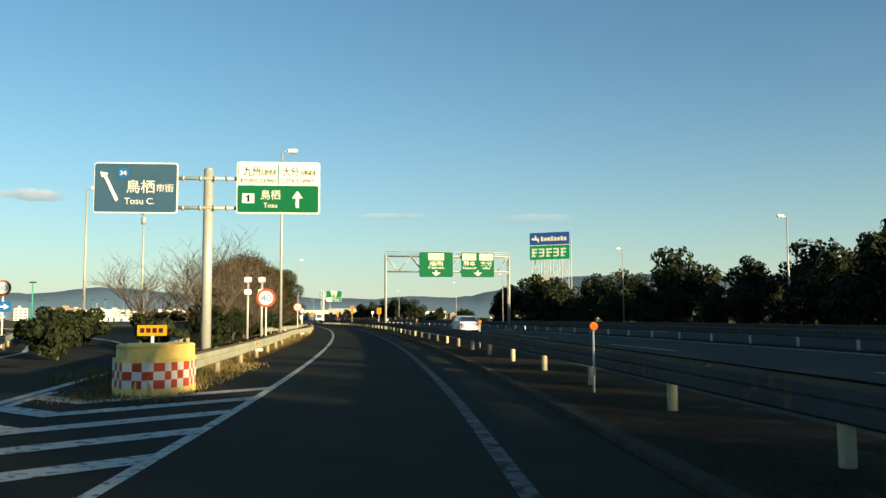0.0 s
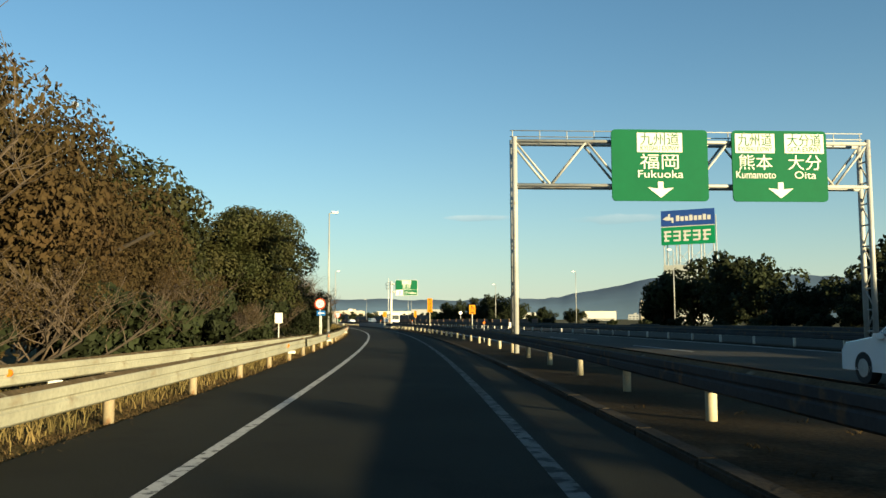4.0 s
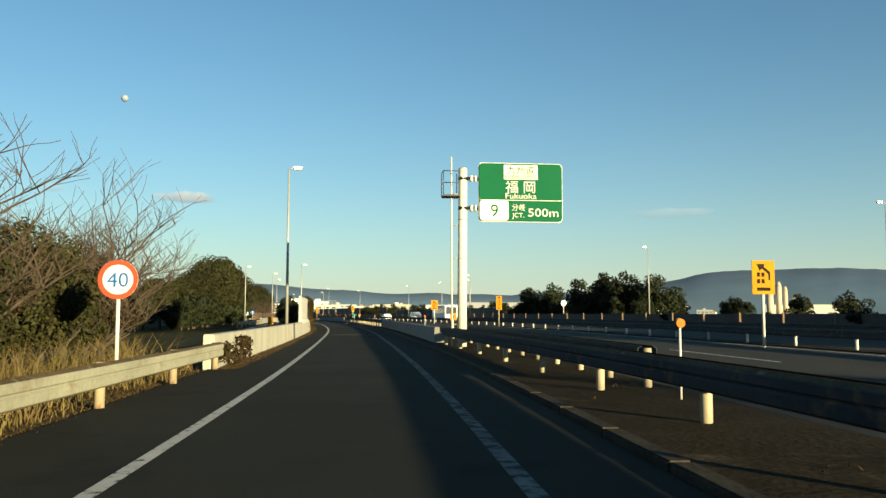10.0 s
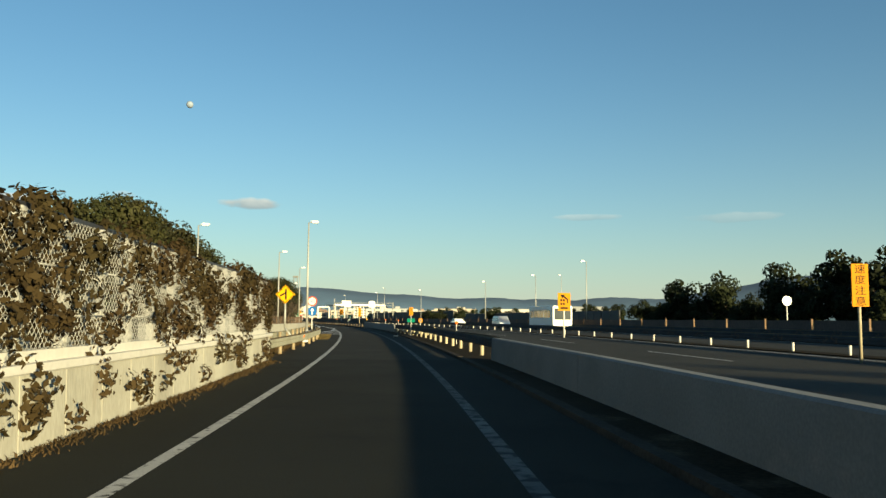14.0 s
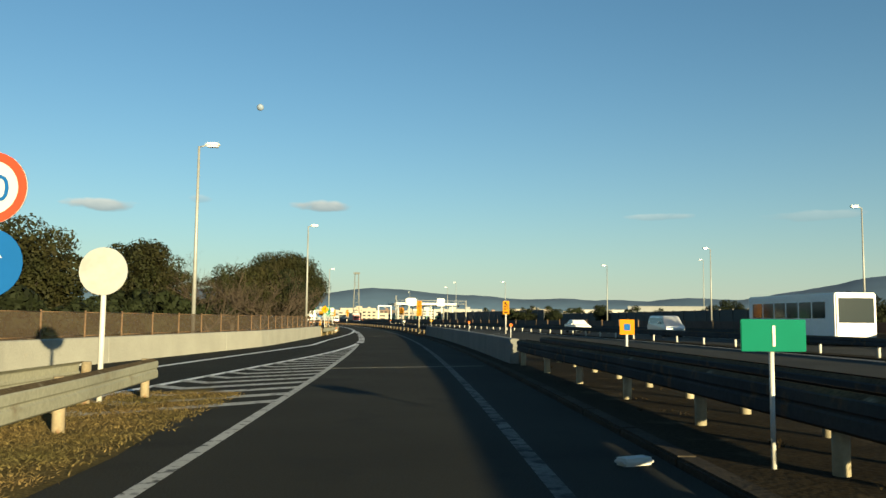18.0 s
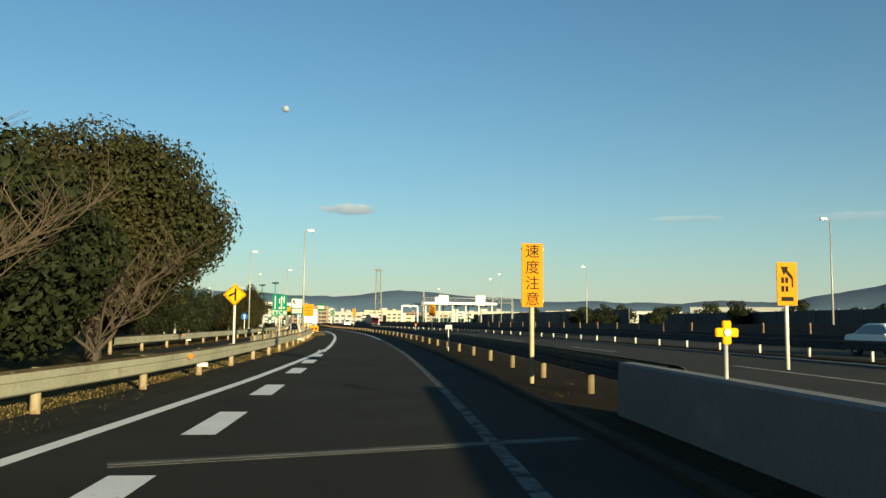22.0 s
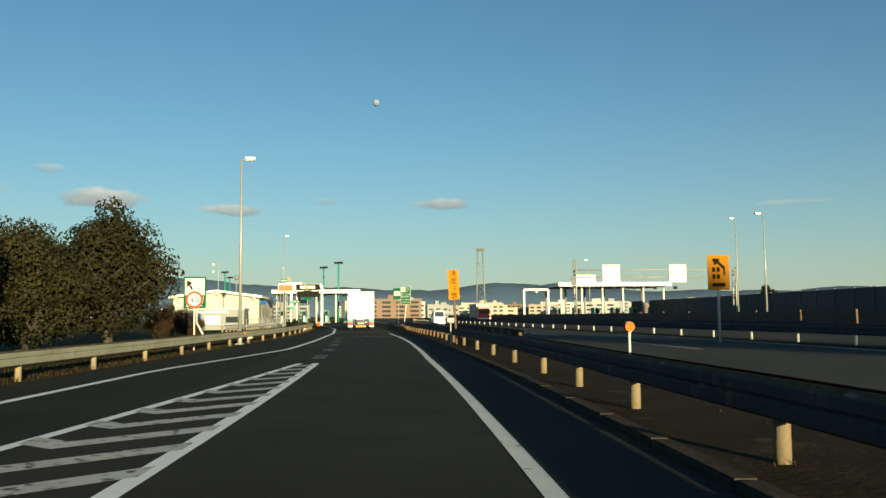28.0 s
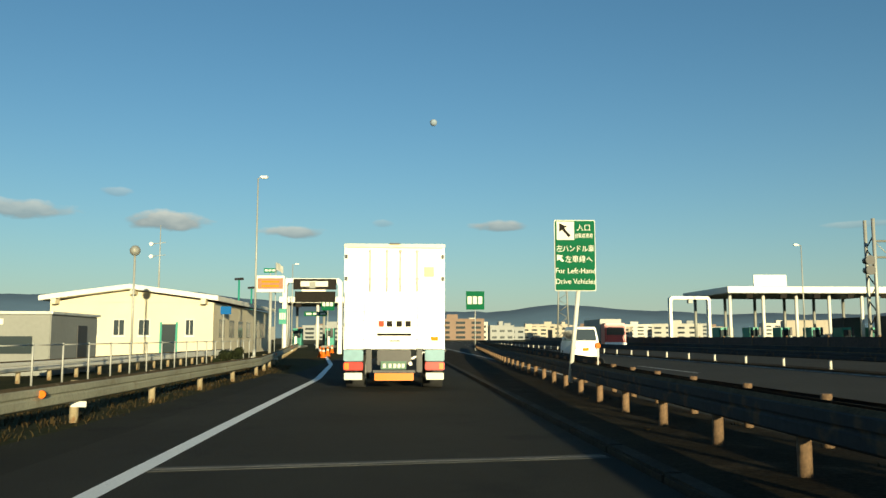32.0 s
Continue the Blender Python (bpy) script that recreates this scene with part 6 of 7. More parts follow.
for p in PROTOS:
    for o in (*p.children_recursive, p):
        bpy.data.objects.remove(o)


# grass and litter along the verges
def tufts(name, label, spots, mat, blade=0.25, per=9, seed=3, spread=0.16, lay=0.45):
    rng = np.random.default_rng(seed)
    base = np.repeat(np.array(spots), per, axis=0)
    n = len(base)
    base[:, :2] += rng.normal(0, spread, (n, 2))
    h = blade * rng.uniform(0.4, 1.3, n)
    lean = rng.normal(0, lay, (n, 2)) * h[:, None]
    a = rng.uniform(0, 6.28, n)
    side = np.stack([np.cos(a), np.sin(a), 0 * a], 1) * (0.005 + 0.007 * rng.random(n))[:, None]
    tip = base + np.stack([lean[:, 0], lean[:, 1], h], 1)
    mid = base + np.stack([lean[:, 0] * 0.3, lean[:, 1] * 0.3, h * 0.6], 1)
    verts = np.stack([base - side, base + side, mid - side * 0.7, mid + side * 0.7, tip - side * 0.12, tip + side * 0.12], 1).reshape(-1, 3)
    faces = (np.arange(n)[:, None, None] * 6 + np.array([[0, 1, 3, 2], [2, 3, 5, 4]])).reshape(-1, 4)
    me = raw_mesh(name, verts, faces, mat)
    return solo(name, me, mat, label, "grass", kind="stuff")


def scatter(s0, s1, d0, d1, per_metre, seed, z=-0.05):
    rng = random.Random(seed)
    d0 = d0 if callable(d0) else (lambda q, v=d0: v)
    d1 = d1 if callable(d1) else (lambda q, v=d1: v)
    out = []
    for _ in range(int((s1 - s0) * per_metre)):
        q = rng.uniform(s0, s1)
        out.append(tuple(P(q, rng.uniform(d0(q), d1(q)), z)))
    return out


tufts("dry_grass", "long dry straw grass behind the rail", scatter(17, 170, -6.6, -4.2, 30, 1), DRY_GRASS, 0.24, 9, 1)
tufts("dry_grass", "short dry grass at the rail posts", scatter(17, 168, -4.5, -3.75, 34, 2), LITTER, 0.06, 8, 2, 0.16, 1.1)
tufts("tall_dry_grass", "tall pale grass beside the camera post", scatter(140, 168, -6.2, -4.6, 14, 3), DRY_GRASS, 0.75, 10, 3)
tufts("dry_weeds", "withered weeds at the foot of the parapet", scatter(168, 229, -3.42, -3.2, 22, 4, 0.0), LITTER, 0.05, 8, 4, 0.10, 1.2)
tufts("dry_weeds", "dry grass on the joining nose", scatter(255, 272, -4.9, -2.9, 170, 5, 0.0), DRY_GRASS, 0.035, 10, 5, 0.1, 2.2)
tufts("dry_grass", "dry grass between the lanes", scatter(230, 262, -5.4, -3.6, 34, 6), LITTER, 0.07, 9, 6, 0.16, 1.0)
tufts("dry_grass", "dry grass behind the rail", scatter(322, 398, -5.8, -3.9, 34, 7), DRY_GRASS, 0.05, 9, 7)
tufts("dry_grass", "dry grass on the second joining nose", scatter(388, 404, -4.9, -3.2, 170, 8, 0.0), DRY_GRASS, 0.035, 10, 8, 0.1, 2.2)
tufts("dry_grass", "grass along the outer rail", scatter(350, 500, lambda q: merge2_l(min(q, 490)) - 2.4, lambda q: merge2_l(min(q, 490)) - 0.1, 14, 9), LEAF_BROWN, 0.09, 9, 9)
tufts("sparse_weeds", "sparse dry weeds on the earth strip", scatter(-20, 480, 2.8, 4.9, 0.35, 10, 0.05), LEAF_BROWN, 0.05, 8, 10, 0.07, 1.2)
tufts("green_grass", "green grass among the scrub", scatter(60, 140, -9.5, -4.6, 12, 12), LEAF, 0.3, 9, 12)
tufts("nose_grass", "dry grass round the crash cushion", scatter(13, 24, -5.4, -3.3, 60, 13, 0.0), DRY_GRASS, 0.07, 9, 13)
# ivy hanging over the noise fence and the parapet
for a, b, n, sd_, lab, zt in ((208.2, 229.5, 190, 51, "withered brown ivy overgrowing the noise fence", 2.4), (207, 229.5, 46, 53, "sparse ivy clinging to the parapet", 0.9), (168, 172, 10, 52, "withered creeper hanging over the parapet", 1.0)):
    rr = random.Random(sd_)
    cs = [tuple(P(rr.uniform(a, b), -3.60 if zt > 2 else -3.42, rr.uniform(0.95 if zt > 2 else 0.15, zt))) for _ in range(n)]
    v, f = leaf_cloud(cs, [0.30 if zt > 2 else 0.2] * n, 22000 if zt > 2 else 2600 if n > 20 else 900, 0.05, sd_)
    solo("ivy", raw_mesh("ivy", v, f, LEAF_BROWN), None, lab, "climbing plant", kind="stuff")


# ---- vehicles ----
TRUCK_WHITE = material("truck_white", (0.82, 0.81, 0.78), 0.4, 0, (6, 0.03), (0.8, 0.05), dirt=((0.6, 0.55, 0.47), 1.5, 0.68))
ALU = material("lift_aluminium", (0.60, 0.60, 0.57), 0.4, 0.35, (8, 0.05), (0.8, 0.1), dirt=((0.42, 0.38, 0.32), 2.0, 0.64))
CHASSIS_BLUE = material("chassis_blue", (0.13, 0.25, 0.30), 0.5, 0, (8, 0.1))
PLATE_GREEN = material("number_plate", (0.02, 0.09, 0.05), 0.5)
GOLD = material("brass_edge", (0.50, 0.44, 0.28), 0.5, 0.3, (8, 0.1))


def wheel(parent, x, y, r, w, rim_mat=GALV):
    t = part("wheel", tube(B(), (x - w / 2, y, r), (x + w / 2, y, r), r, n=24), TYRE, parent)
    part("rim", tube(B(), (x - w / 2 - 0.01, y, r), (x + w / 2 + 0.01, y, r), r * 0.58, n=18), rim_mat, t)
    return t


truck = thing("box_truck", M(480.0, -0.07), "white box truck with a folded tail lift standing in the lane", "truck")
W = 1.245
part("cargo_box", box(B(), -W, W, 0.06, 6.3, 1.0, 3.58, 0.03), TRUCK_WHITE, truck)
part("roof_edge", box(B(), -W - 0.01, W + 0.01, -0.01, 0.08, 3.52, 3.62, 0.015), GOLD, truck, "brass coloured roof edge")
part("roof_lamp", box(B(), -0.14, 0.14, -0.03, 0.03, 3.60, 3.645, 0.01), DARK, truck)
for x in (-W + 0.03, W - 0.03):
    part("corner_post", box(B(), x - 0.03, x + 0.03, 0.0, 0.06, 1.0, 3.53, 0.008), TRUCK_WHITE, truck)
for x0, x1 in ((-1.18, -0.62), (-0.60, -0.01), (0.01, 0.58), (0.60, 1.18)):
    part("door_leaf", box(B(), x0, x1, 0.02, 0.07, 2.40, 3.50, 0.01), TRUCK_WHITE, truck)
for x in (-0.61, -0.19, 0.14, 0.56):
    bar = part("lock_bar", tube(B(), (x, -0.005, 2.42), (x, -0.005, 3.48), 0.017, n=8), GALV, truck)
    for z in (2.75, 3.44):
        part("clamp", box(B(), x - 0.035, x + 0.035, -0.03, 0.02, z - 0.03, z + 0.03, 0.005), GALV, bar)
for x in (-1.2, 1.2):
    for z in (1.6, 2.2, 2.75, 3.3):
        part("hinge", box(B(), x - 0.035, x + 0.035, -0.02, 0.03, z - 0.05, z + 0.05, 0.008), DARK, truck)
part("sticker", bar_box(0.73, 0.98, 0.008, 0.02, 2.80, 3.05), material("sticker", (0.62, 0.66, 0.20), 0.5), truck, "pale green square sticker")
lift = part("tail_lift", box(B(), -1.22, 1.22, -0.06, 0.02, 1.02, 2.40, 0.012), ALU, truck, "grey ribbed tail lift plate")
for z in (1.25, 1.48, 1.71, 1.94, 2.17):
    part("rib", bar_box(-1.21, 1.21, -0.066, -0.06, z - 0.008, z + 0.008), GALV, lift)
part("lip", box(B(), -1.22, 1.22, -0.085, 0.0, 2.24, 2.42, 0.01), ALU, lift)
for x in (-0.65, 0.65):
    part("lift_post", box(B(), x - 0.085, x + 0.085, -0.13, -0.06, 1.03, 2.14, 0.01), TRUCK_WHITE, lift, "white lift arm")
for x in (-0.32, -0.12, 0.12, 0.34):
    part("lettering_bar", bar_box(x - 0.07, x + 0.07, -0.069, -0.066, 1.56, 1.70), SIGN_RED if x < -0.3 else SIGN_BLACK, lift)
part("lettering_bar", bar_box(-0.42, 0.42, -0.069, -0.066, 1.34, 1.40), SIGN_BLACK, lift)
part("lettering_bar", bar_box(-0.12, 0.14, -0.069, -0.066, 1.20, 1.23), SIGN_BLACK, lift)
part("label", bar_box(0.9, 1.08, -0.069, -0.066, 1.22, 1.32), SIGN_YELLOW, lift)
part("frame", box(B(), -0.42, 0.42, 0.1, 7.8, 0.62, 1.0, 0.02), DARK, truck)
for x in (-1.0, 1.0):
    part("rear_panel", box(B(), x - 0.24, x + 0.24, -0.02, 0.12, 0.72, 1.0, 0.02), CHASSIS_BLUE, truck)
    lamp = part("tail_lamp", box(B(), x - 0.24, x + 0.24, -0.06, 0.06, 0.50, 0.70, 0.02), RED_LENS, truck, "red tail lamp")
    part("indicator", box(B(), (x + 0.10) if x > 0 else x - 0.22, (x + 0.22) if x > 0 else x - 0.10, -0.07, 0.0, 0.52, 0.68, 0.01), AMBER_LENS, lamp)
    part("reflector_board", box(B(), x - 0.22, x + 0.22, -0.03, 0.0, 0.27, 0.44, 0.008), SIGN_WHITE, truck)
    part("lift_bracket", box(B(), x * 0.62 - 0.07, x * 0.62 + 0.07, -0.05, 0.12, 0.45, 1.05, 0.02), DARK, truck)
part("bumper", box(B(), -0.52, 0.52, 0.0, 0.08, 0.44, 0.5, 0.01), DARK, truck)
part("warning_board", box(B(), -0.48, 0.48, -0.03, 0.0, 0.25, 0.43, 0.006), AMBER_LENS, truck, "orange reflective board")
np_ = part("number_plate", box(B(), -0.33, 0.30, -0.02, 0.02, 0.52, 0.72, 0.006), PLATE_GREEN, truck)
for x in (-0.24, -0.1, 0.02, 0.12, 0.22):
    part("plate_bar", bar_box(x - 0.035, x + 0.035, -0.024, -0.02, 0.56, 0.66), SIGN_WHITE, np_)
part("plate_lamp", tube(B(), (0.40, -0.03, 0.66), (0.40, 0.0, 0.66), 0.05, n=12), LAMP_GLASS, truck)
for y in (1.5, 6.9):
    for x in (-1.0, 1.0):
        wheel(truck, x, y, 0.45, 0.32 if y > 3 else 0.5)
part("cab", box(B(), -1.15, 1.15, 6.4, 8.2, 0.6, 2.7, 0.12), TRUCK_WHITE, truck)
for x in (-1.05, 1.05):
    part("mudguard", box(B(), x - 0.28, x + 0.28, 0.9, 2.1, 0.92, 1.0, 0.02), DARK, truck)
    part("side_guard", box(B(), x - 0.02, x + 0.02, 2.4, 6.2, 0.45, 0.85, 0.02), GALV, truck)


def car(m, name, label, paint, length, width, height, profile, glass, group="", wheels_r=0.31, van=False):
    """profile: (y, z) outline of the body in shares of length and height; glass: the same for the side windows."""
    g = thing(name, m, label, "car" if not van else "van", group)
    bm = B()
    n = len(profile)
    rows = []
    for x, k in ((-0.5, 0.90), (-0.47, 1.0), (0.47, 1.0), (0.5, 0.90)):
        rows.append([bm.verts.new((x * width * (1 if z < 0.62 else 1 - 0.16 * min(1, (z - 0.62) / 0.38)), length * (0.5 + (y - 0.5) * (1.0 if k == 1 else 0.985)), height * z * (1.0 if k == 1 else 0.97))) for y, z in profile])
    for a, b in zip(rows, rows[1:]):
        for i in range(n):
            bm.faces.new((a[i], a[(i + 1) % n], b[(i + 1) % n], b[i]))
    bm.faces.new(rows[0])
    bm.faces.new(rows[-1][::-1])
    part("body", bm, paint, g)
    for s_ in (-1, 1):
        bm = B()
        vs = [bm.verts.new((s_ * (width * 0.5 * (1 - 0.16 * max(0, (z - 0.62) / 0.38)) + 0.004), length * y, height * z)) for y, z in glass]
        bm.faces.new(vs)
        part("side_window", bm, WINDOW, g)
    # rear window
    zb, zt = (0.60, 0.93)
    def rear_y(z):
        pts = sorted([(pz, py) for py, pz in profile if py < 0.45], key=lambda t: t[0])
        return float(np.interp(z, [t[0] for t in pts], [t[1] for t in pts]))
    bm = B()
    w0, w1 = width * 0.42, width * 0.37
    vs = [bm.verts.new(v) for v in ((-w0, length * rear_y(zb) - 0.012, height * zb), (w0, length * rear_y(zb) - 0.012, height * zb), (w1, length * rear_y(zt) - 0.012, height * zt), (-w1, length * rear_y(zt) - 0.012, height * zt))]
    bm.faces.new(vs)
    part("rear_window", bm, WINDOW, g)
    for s_ in (-1, 1):
        zl = 0.50 if not van else 0.40
        part("tail_lamp", box(B(), s_ * width * 0.42 - 0.10, s_ * width * 0.42 + 0.10, length * rear_y(zl) - 0.03, length * rear_y(zl) + 0.12, height * (zl - 0.06), height * (zl + 0.05), 0.02), RED_LENS, g, "red tail lamp")
        for y in (0.18, 0.82):
            wheel(g, s_ * (width / 2 - 0.1), length * y, wheels_r, 0.2)
    part("number_plate", bar_box(-0.17, 0.17, -0.02, 0.0, height * 0.30, height * 0.30 + 0.17), SIGN_WHITE if not van else SIGN_YELLOW, g)
    part("bumper", box(B(), -width * 0.47, width * 0.47, -0.05, 0.2, height * 0.15, height * 0.30, 0.04), paint if not van else TRUCK_WHITE, g)
    for s_ in (-1, 1):
        part("mirror", box(B(), s_ * width * 0.52 - 0.09, s_ * width * 0.52 + 0.09, length * 0.66, length * 0.70, height * 0.62, height * 0.70, 0.02), paint, g)
    return g


SEDAN = [(0.0, 0.18), (0.0, 0.55), (0.02, 0.64), (0.14, 0.68), (0.28, 0.95), (0.36, 1.0), (0.52, 1.0), (0.60, 0.96), (0.74, 0.66), (0.97, 0.56), (1.0, 0.45), (1.0, 0.18)]
SEDAN_GLASS = [(0.17, 0.67), (0.29, 0.92), (0.36, 0.95), (0.54, 0.95), (0.60, 0.90), (0.71, 0.66)]
VAN = [(0.0, 0.14), (0.0, 0.5), (0.02, 0.62), (0.05, 0.95), (0.08, 1.0), (0.70, 1.0), (0.78, 0.95), (0.92, 0.58), (0.99, 0.50), (1.0, 0.4), (1.0, 0.14)]
VAN_GLASS = [(0.06, 0.60), (0.07, 0.90), (0.72, 0.90), (0.78, 0.86), (0.88, 0.60)]
SILVER = material("silver_car_paint", (0.50, 0.51, 0.52), 0.3, 0.4, (3, 0.03))
CAR_WHITE = material("white_car_paint", (0.80, 0.80, 0.78), 0.3, 0, (3, 0.02))
car(M(70.0, 9.6), "sedan", "pale silver saloon car on the motorway", CAR_WHITE, 4.6, 1.75, 1.42, SEDAN, SEDAN_GLASS)
car(M(505, 10.4), "kei_van", "small white delivery van on the motorway", CAR_WHITE, 3.4, 1.48, 1.9, VAN, VAN_GLASS, wheels_r=0.28, van=True)
car(M(330, 24.6, 0, 180), "minivan", "pale van on the far carriageway", SILVER, 4.4, 1.7, 1.8, VAN, VAN_GLASS)
car(M(348, 22.0, 0, 180), "sedan", "white saloon on the far carriageway", CAR_WHITE, 4.5, 1.7, 1.4, SEDAN, SEDAN_GLASS)


def lorry(m, label, box_mat, cab_mat, length, h, sign=False):
    g = thing("lorry", m, label, "truck")
    part("cargo_box", box(B(), -1.22, 1.22, 0, length, 0.9, h, 0.03), box_mat, g)
    part("cab", box(B(), -1.18, 1.18, length + 0.15, length + 2.1, 0.5, min(h, 2.9), 0.12), cab_mat, g)
    part("windscreen", box(B(), -1.0, 1.0, length + 2.08, length + 2.13, 1.6, 2.4, 0.03), WINDOW, g)
    part("bumper", box(B(), -1.2, 1.2, length + 1.9, length + 2.2, 0.35, 0.8, 0.05), TRUCK_WHITE, g)
    if sign:
        part("roof_board", box(B(), -1.1, 1.1, length + 0.3, length + 1.6, 2.85, 3.6, 0.1), TRUCK_WHITE, g)
    for y in (0.8, 1.9, length + 1.2):
        for x in (-1.0, 1.0):
            wheel(g, x, y, 0.45, 0.3)
    return g


lorry(M(560, 24.0, 0, 180), "lorry with a red cab on the far carriageway", GREY_PANEL, material("red_cab", (0.45, 0.03, 0.03), 0.35), 8.0, 3.4)
bus = thing("bus", M(312, 25.5, 0, 180), "white coach with dark windows on the far carriageway", "bus")
part("body", box(B(), -1.22, 1.22, 0, 10.5, 0.45, 3.0, 0.08), TRUCK_WHITE, bus)
for i in range(6):
    for x in (-1.225, 1.225):
        part("side_window", bar_box(x - 0.004, x + 0.004, 0.6 + i * 1.5, 1.95 + i * 1.5, 1.55, 2.5), WINDOW, bus)
part("windscreen", bar_box(-1.05, 1.05, 10.49, 10.51, 1.3, 2.7), WINDOW, bus)
for y in (2.2, 8.2):
    for x in (-1.05, 1.05):
        wheel(bus, x, y, 0.48, 0.3)


# ---- toll plaza ----
TEAL = material("teal_booth", (0.02, 0.22, 0.16), 0.5, 0, (5, 0.05))
office = thing("toll_office", M(521.5, -19.5), "low cream toll office with a shallow white gable roof", "building")
part("wall", bar_box(-5.9, 5.9, 0.0, 26, -0.1, 3.9), RENDER_WALL, office)
gab = B()
prism(gab, [(-5.9, 3.88), (5.9, 3.88), (0, 4.9)], 0.0, 26)
part("gable", gab, RENDER_WALL, office)
roof = B()
prism(roof, [(-6.4, 4.0), (-6.4, 4.35), (0, 5.2), (6.4, 4.35), (6.4, 4.0), (0, 4.86)], -0.9, 27)
part("roof", roof, WHITE_PANEL, office, "shallow white roof with deep verges")
for x in (-5.4, 0.2, 5.3):
    part("purlin_end", bar_box(x - 0.18, x + 0.18, -0.8, 0.02, 3.75 if abs(x) > 1 else 4.45, 4.2 if abs(x) > 1 else 4.8), RENDER_WALL, office)
for x, w in ((-3.1, 1.3), (-0.9, 0.75), (0.9, 0.75), (4.2, 0.55)):
    wn = part("window", bar_box(x - w / 2, x + w / 2, -0.02, 0.05, 1.5, 2.6), WINDOW, office)
    fr = B()
    for a, b, c, d in ((x - w / 2 - 0.06, x + w / 2 + 0.06, 2.6, 2.68), (x - w / 2 - 0.06, x + w / 2 + 0.06, 1.42, 1.5), (x - w / 2 - 0.06, x - w / 2, 1.5, 2.6), (x + w / 2, x + w / 2 + 0.06, 1.5, 2.6), (x - 0.02, x + 0.02, 1.5, 2.6)):
        box(fr, a, b, -0.05, 0.0, c, d)
    part("window_frame", fr, POLE_WHITE, wn)
    part("window_sill", bar_box(x - w / 2 - 0.1, x + w / 2 + 0.1, -0.12, 0.0, 1.36, 1.42), WHITE_PANEL, wn)
door = part("door", bar_box(2.2, 3.2, -0.03, 0.05, 0.0, 2.3), WINDOW, office, "glazed entrance door")
part("door_frame", bar_box(2.05, 2.2, -0.06, 0.02, 0, 2.45), TEAL, door)
part("door_frame", bar_box(3.2, 3.35, -0.06, 0.02, 0, 2.45), TEAL, door)
for i in range(6):
    part("side_window", bar_box(5.88, 5.93, 2 + i * 3.8, 4 + i * 3.8, 1.3, 2.7), WINDOW, office)
ant = thing("antenna_mast", M(532.9, -20.9), "slim antenna mast with small dishes on the office roof", "antenna mast")
part("mast", tube(B(), (0, 0, 4.2), (0, 0, 11.2), 0.09, 0.03, 8), STEEL_POLE, ant)
for z in (8.4, 9.5):
    part("antenna", tube(B(), (-0.7, 0, z), (0.5, 0, z + 0.15), 0.03, n=6), STEEL_POLE, ant)
    part("dish", tube(B(), (-0.75, -0.1, z), (-0.75, 0.1, z), 0.16, n=12), WHITE_PANEL, ant)
part("foot", box(B(), -0.3, 0.3, -0.3, 0.3, 4.2, 5.3, 0.05), RENDER_WALL, ant)
gl = thing("globe_lamp", M(507.3, -15.0), "pole with a round mirror lamp before the office", "lamp post")
part("pole", pole_bm(0.06, 6.1), STEEL_POLE, gl)
bm = B()
bmesh.ops.create_uvsphere(bm, u_segments=16, v_segments=10, radius=0.3, matrix=Matrix.Translation((0, 0, 6.25)))
part("globe", bm, GREY_PANEL, gl)
hut = thing("site_cabin", M(488.7, -16.1), "grey prefabricated cabin with a dark window", "cabin")
part("body", box(B(), -4.2, 4.2, 0, 4.4, 0.0, 2.1, 0.03), GREY_PANEL, hut)
part("roof", box(B(), -4.3, 4.3, -0.12, 4.5, 2.1, 2.2, 0.02), ALU, hut)
part("window", bar_box(2.35, 3.6, -0.02, 0.03, 0.75, 1.35), WINDOW, hut)
part("shutter", bar_box(0.24, 1.8, -0.02, 0.03, 0.55, 1.5), WHITE_PANEL, hut, "white roller shutter")
part("door", bar_box(4.17, 4.225, 2.4, 3.3, 0.1, 1.75), DARK, hut)
part("fascia", bar_box(-0.6, 2.6, -0.03, 0.0, 1.75, 1.95), WHITE_PANEL, hut)
part("blue_panel", bar_box(-1.54, -0.14, -0.03, 0.0, 0.0, 1.7), SIGN_BRIGHT_BLUE, hut, "blue door sheet")
guard_rail(470, 512, track([(470, -11.5), (512, -10.5)]), (1,), "low white rail before the cabin", 2.1, None, WHITE_PANEL)
yf = thing("yard_fence", M(480, -9.6), "thin steel tube fence round the toll yard", "fence", kind="structure")
inv = yf.matrix_basis.inverted()
q = 470.0
while q < 516:
    part("post", tube(B(), (0, 0, 0), (0, 0, 1.15), 0.03, n=6), GALV, yf, at=inv @ M(q, -9.6))
    a, b = inv @ P(q, -9.6, 1.1), inv @ P(q + 2, -9.6, 1.1)
    part("rail", tube(B(), a, b, 0.02, n=6), GALV, yf)
    q += 2.0


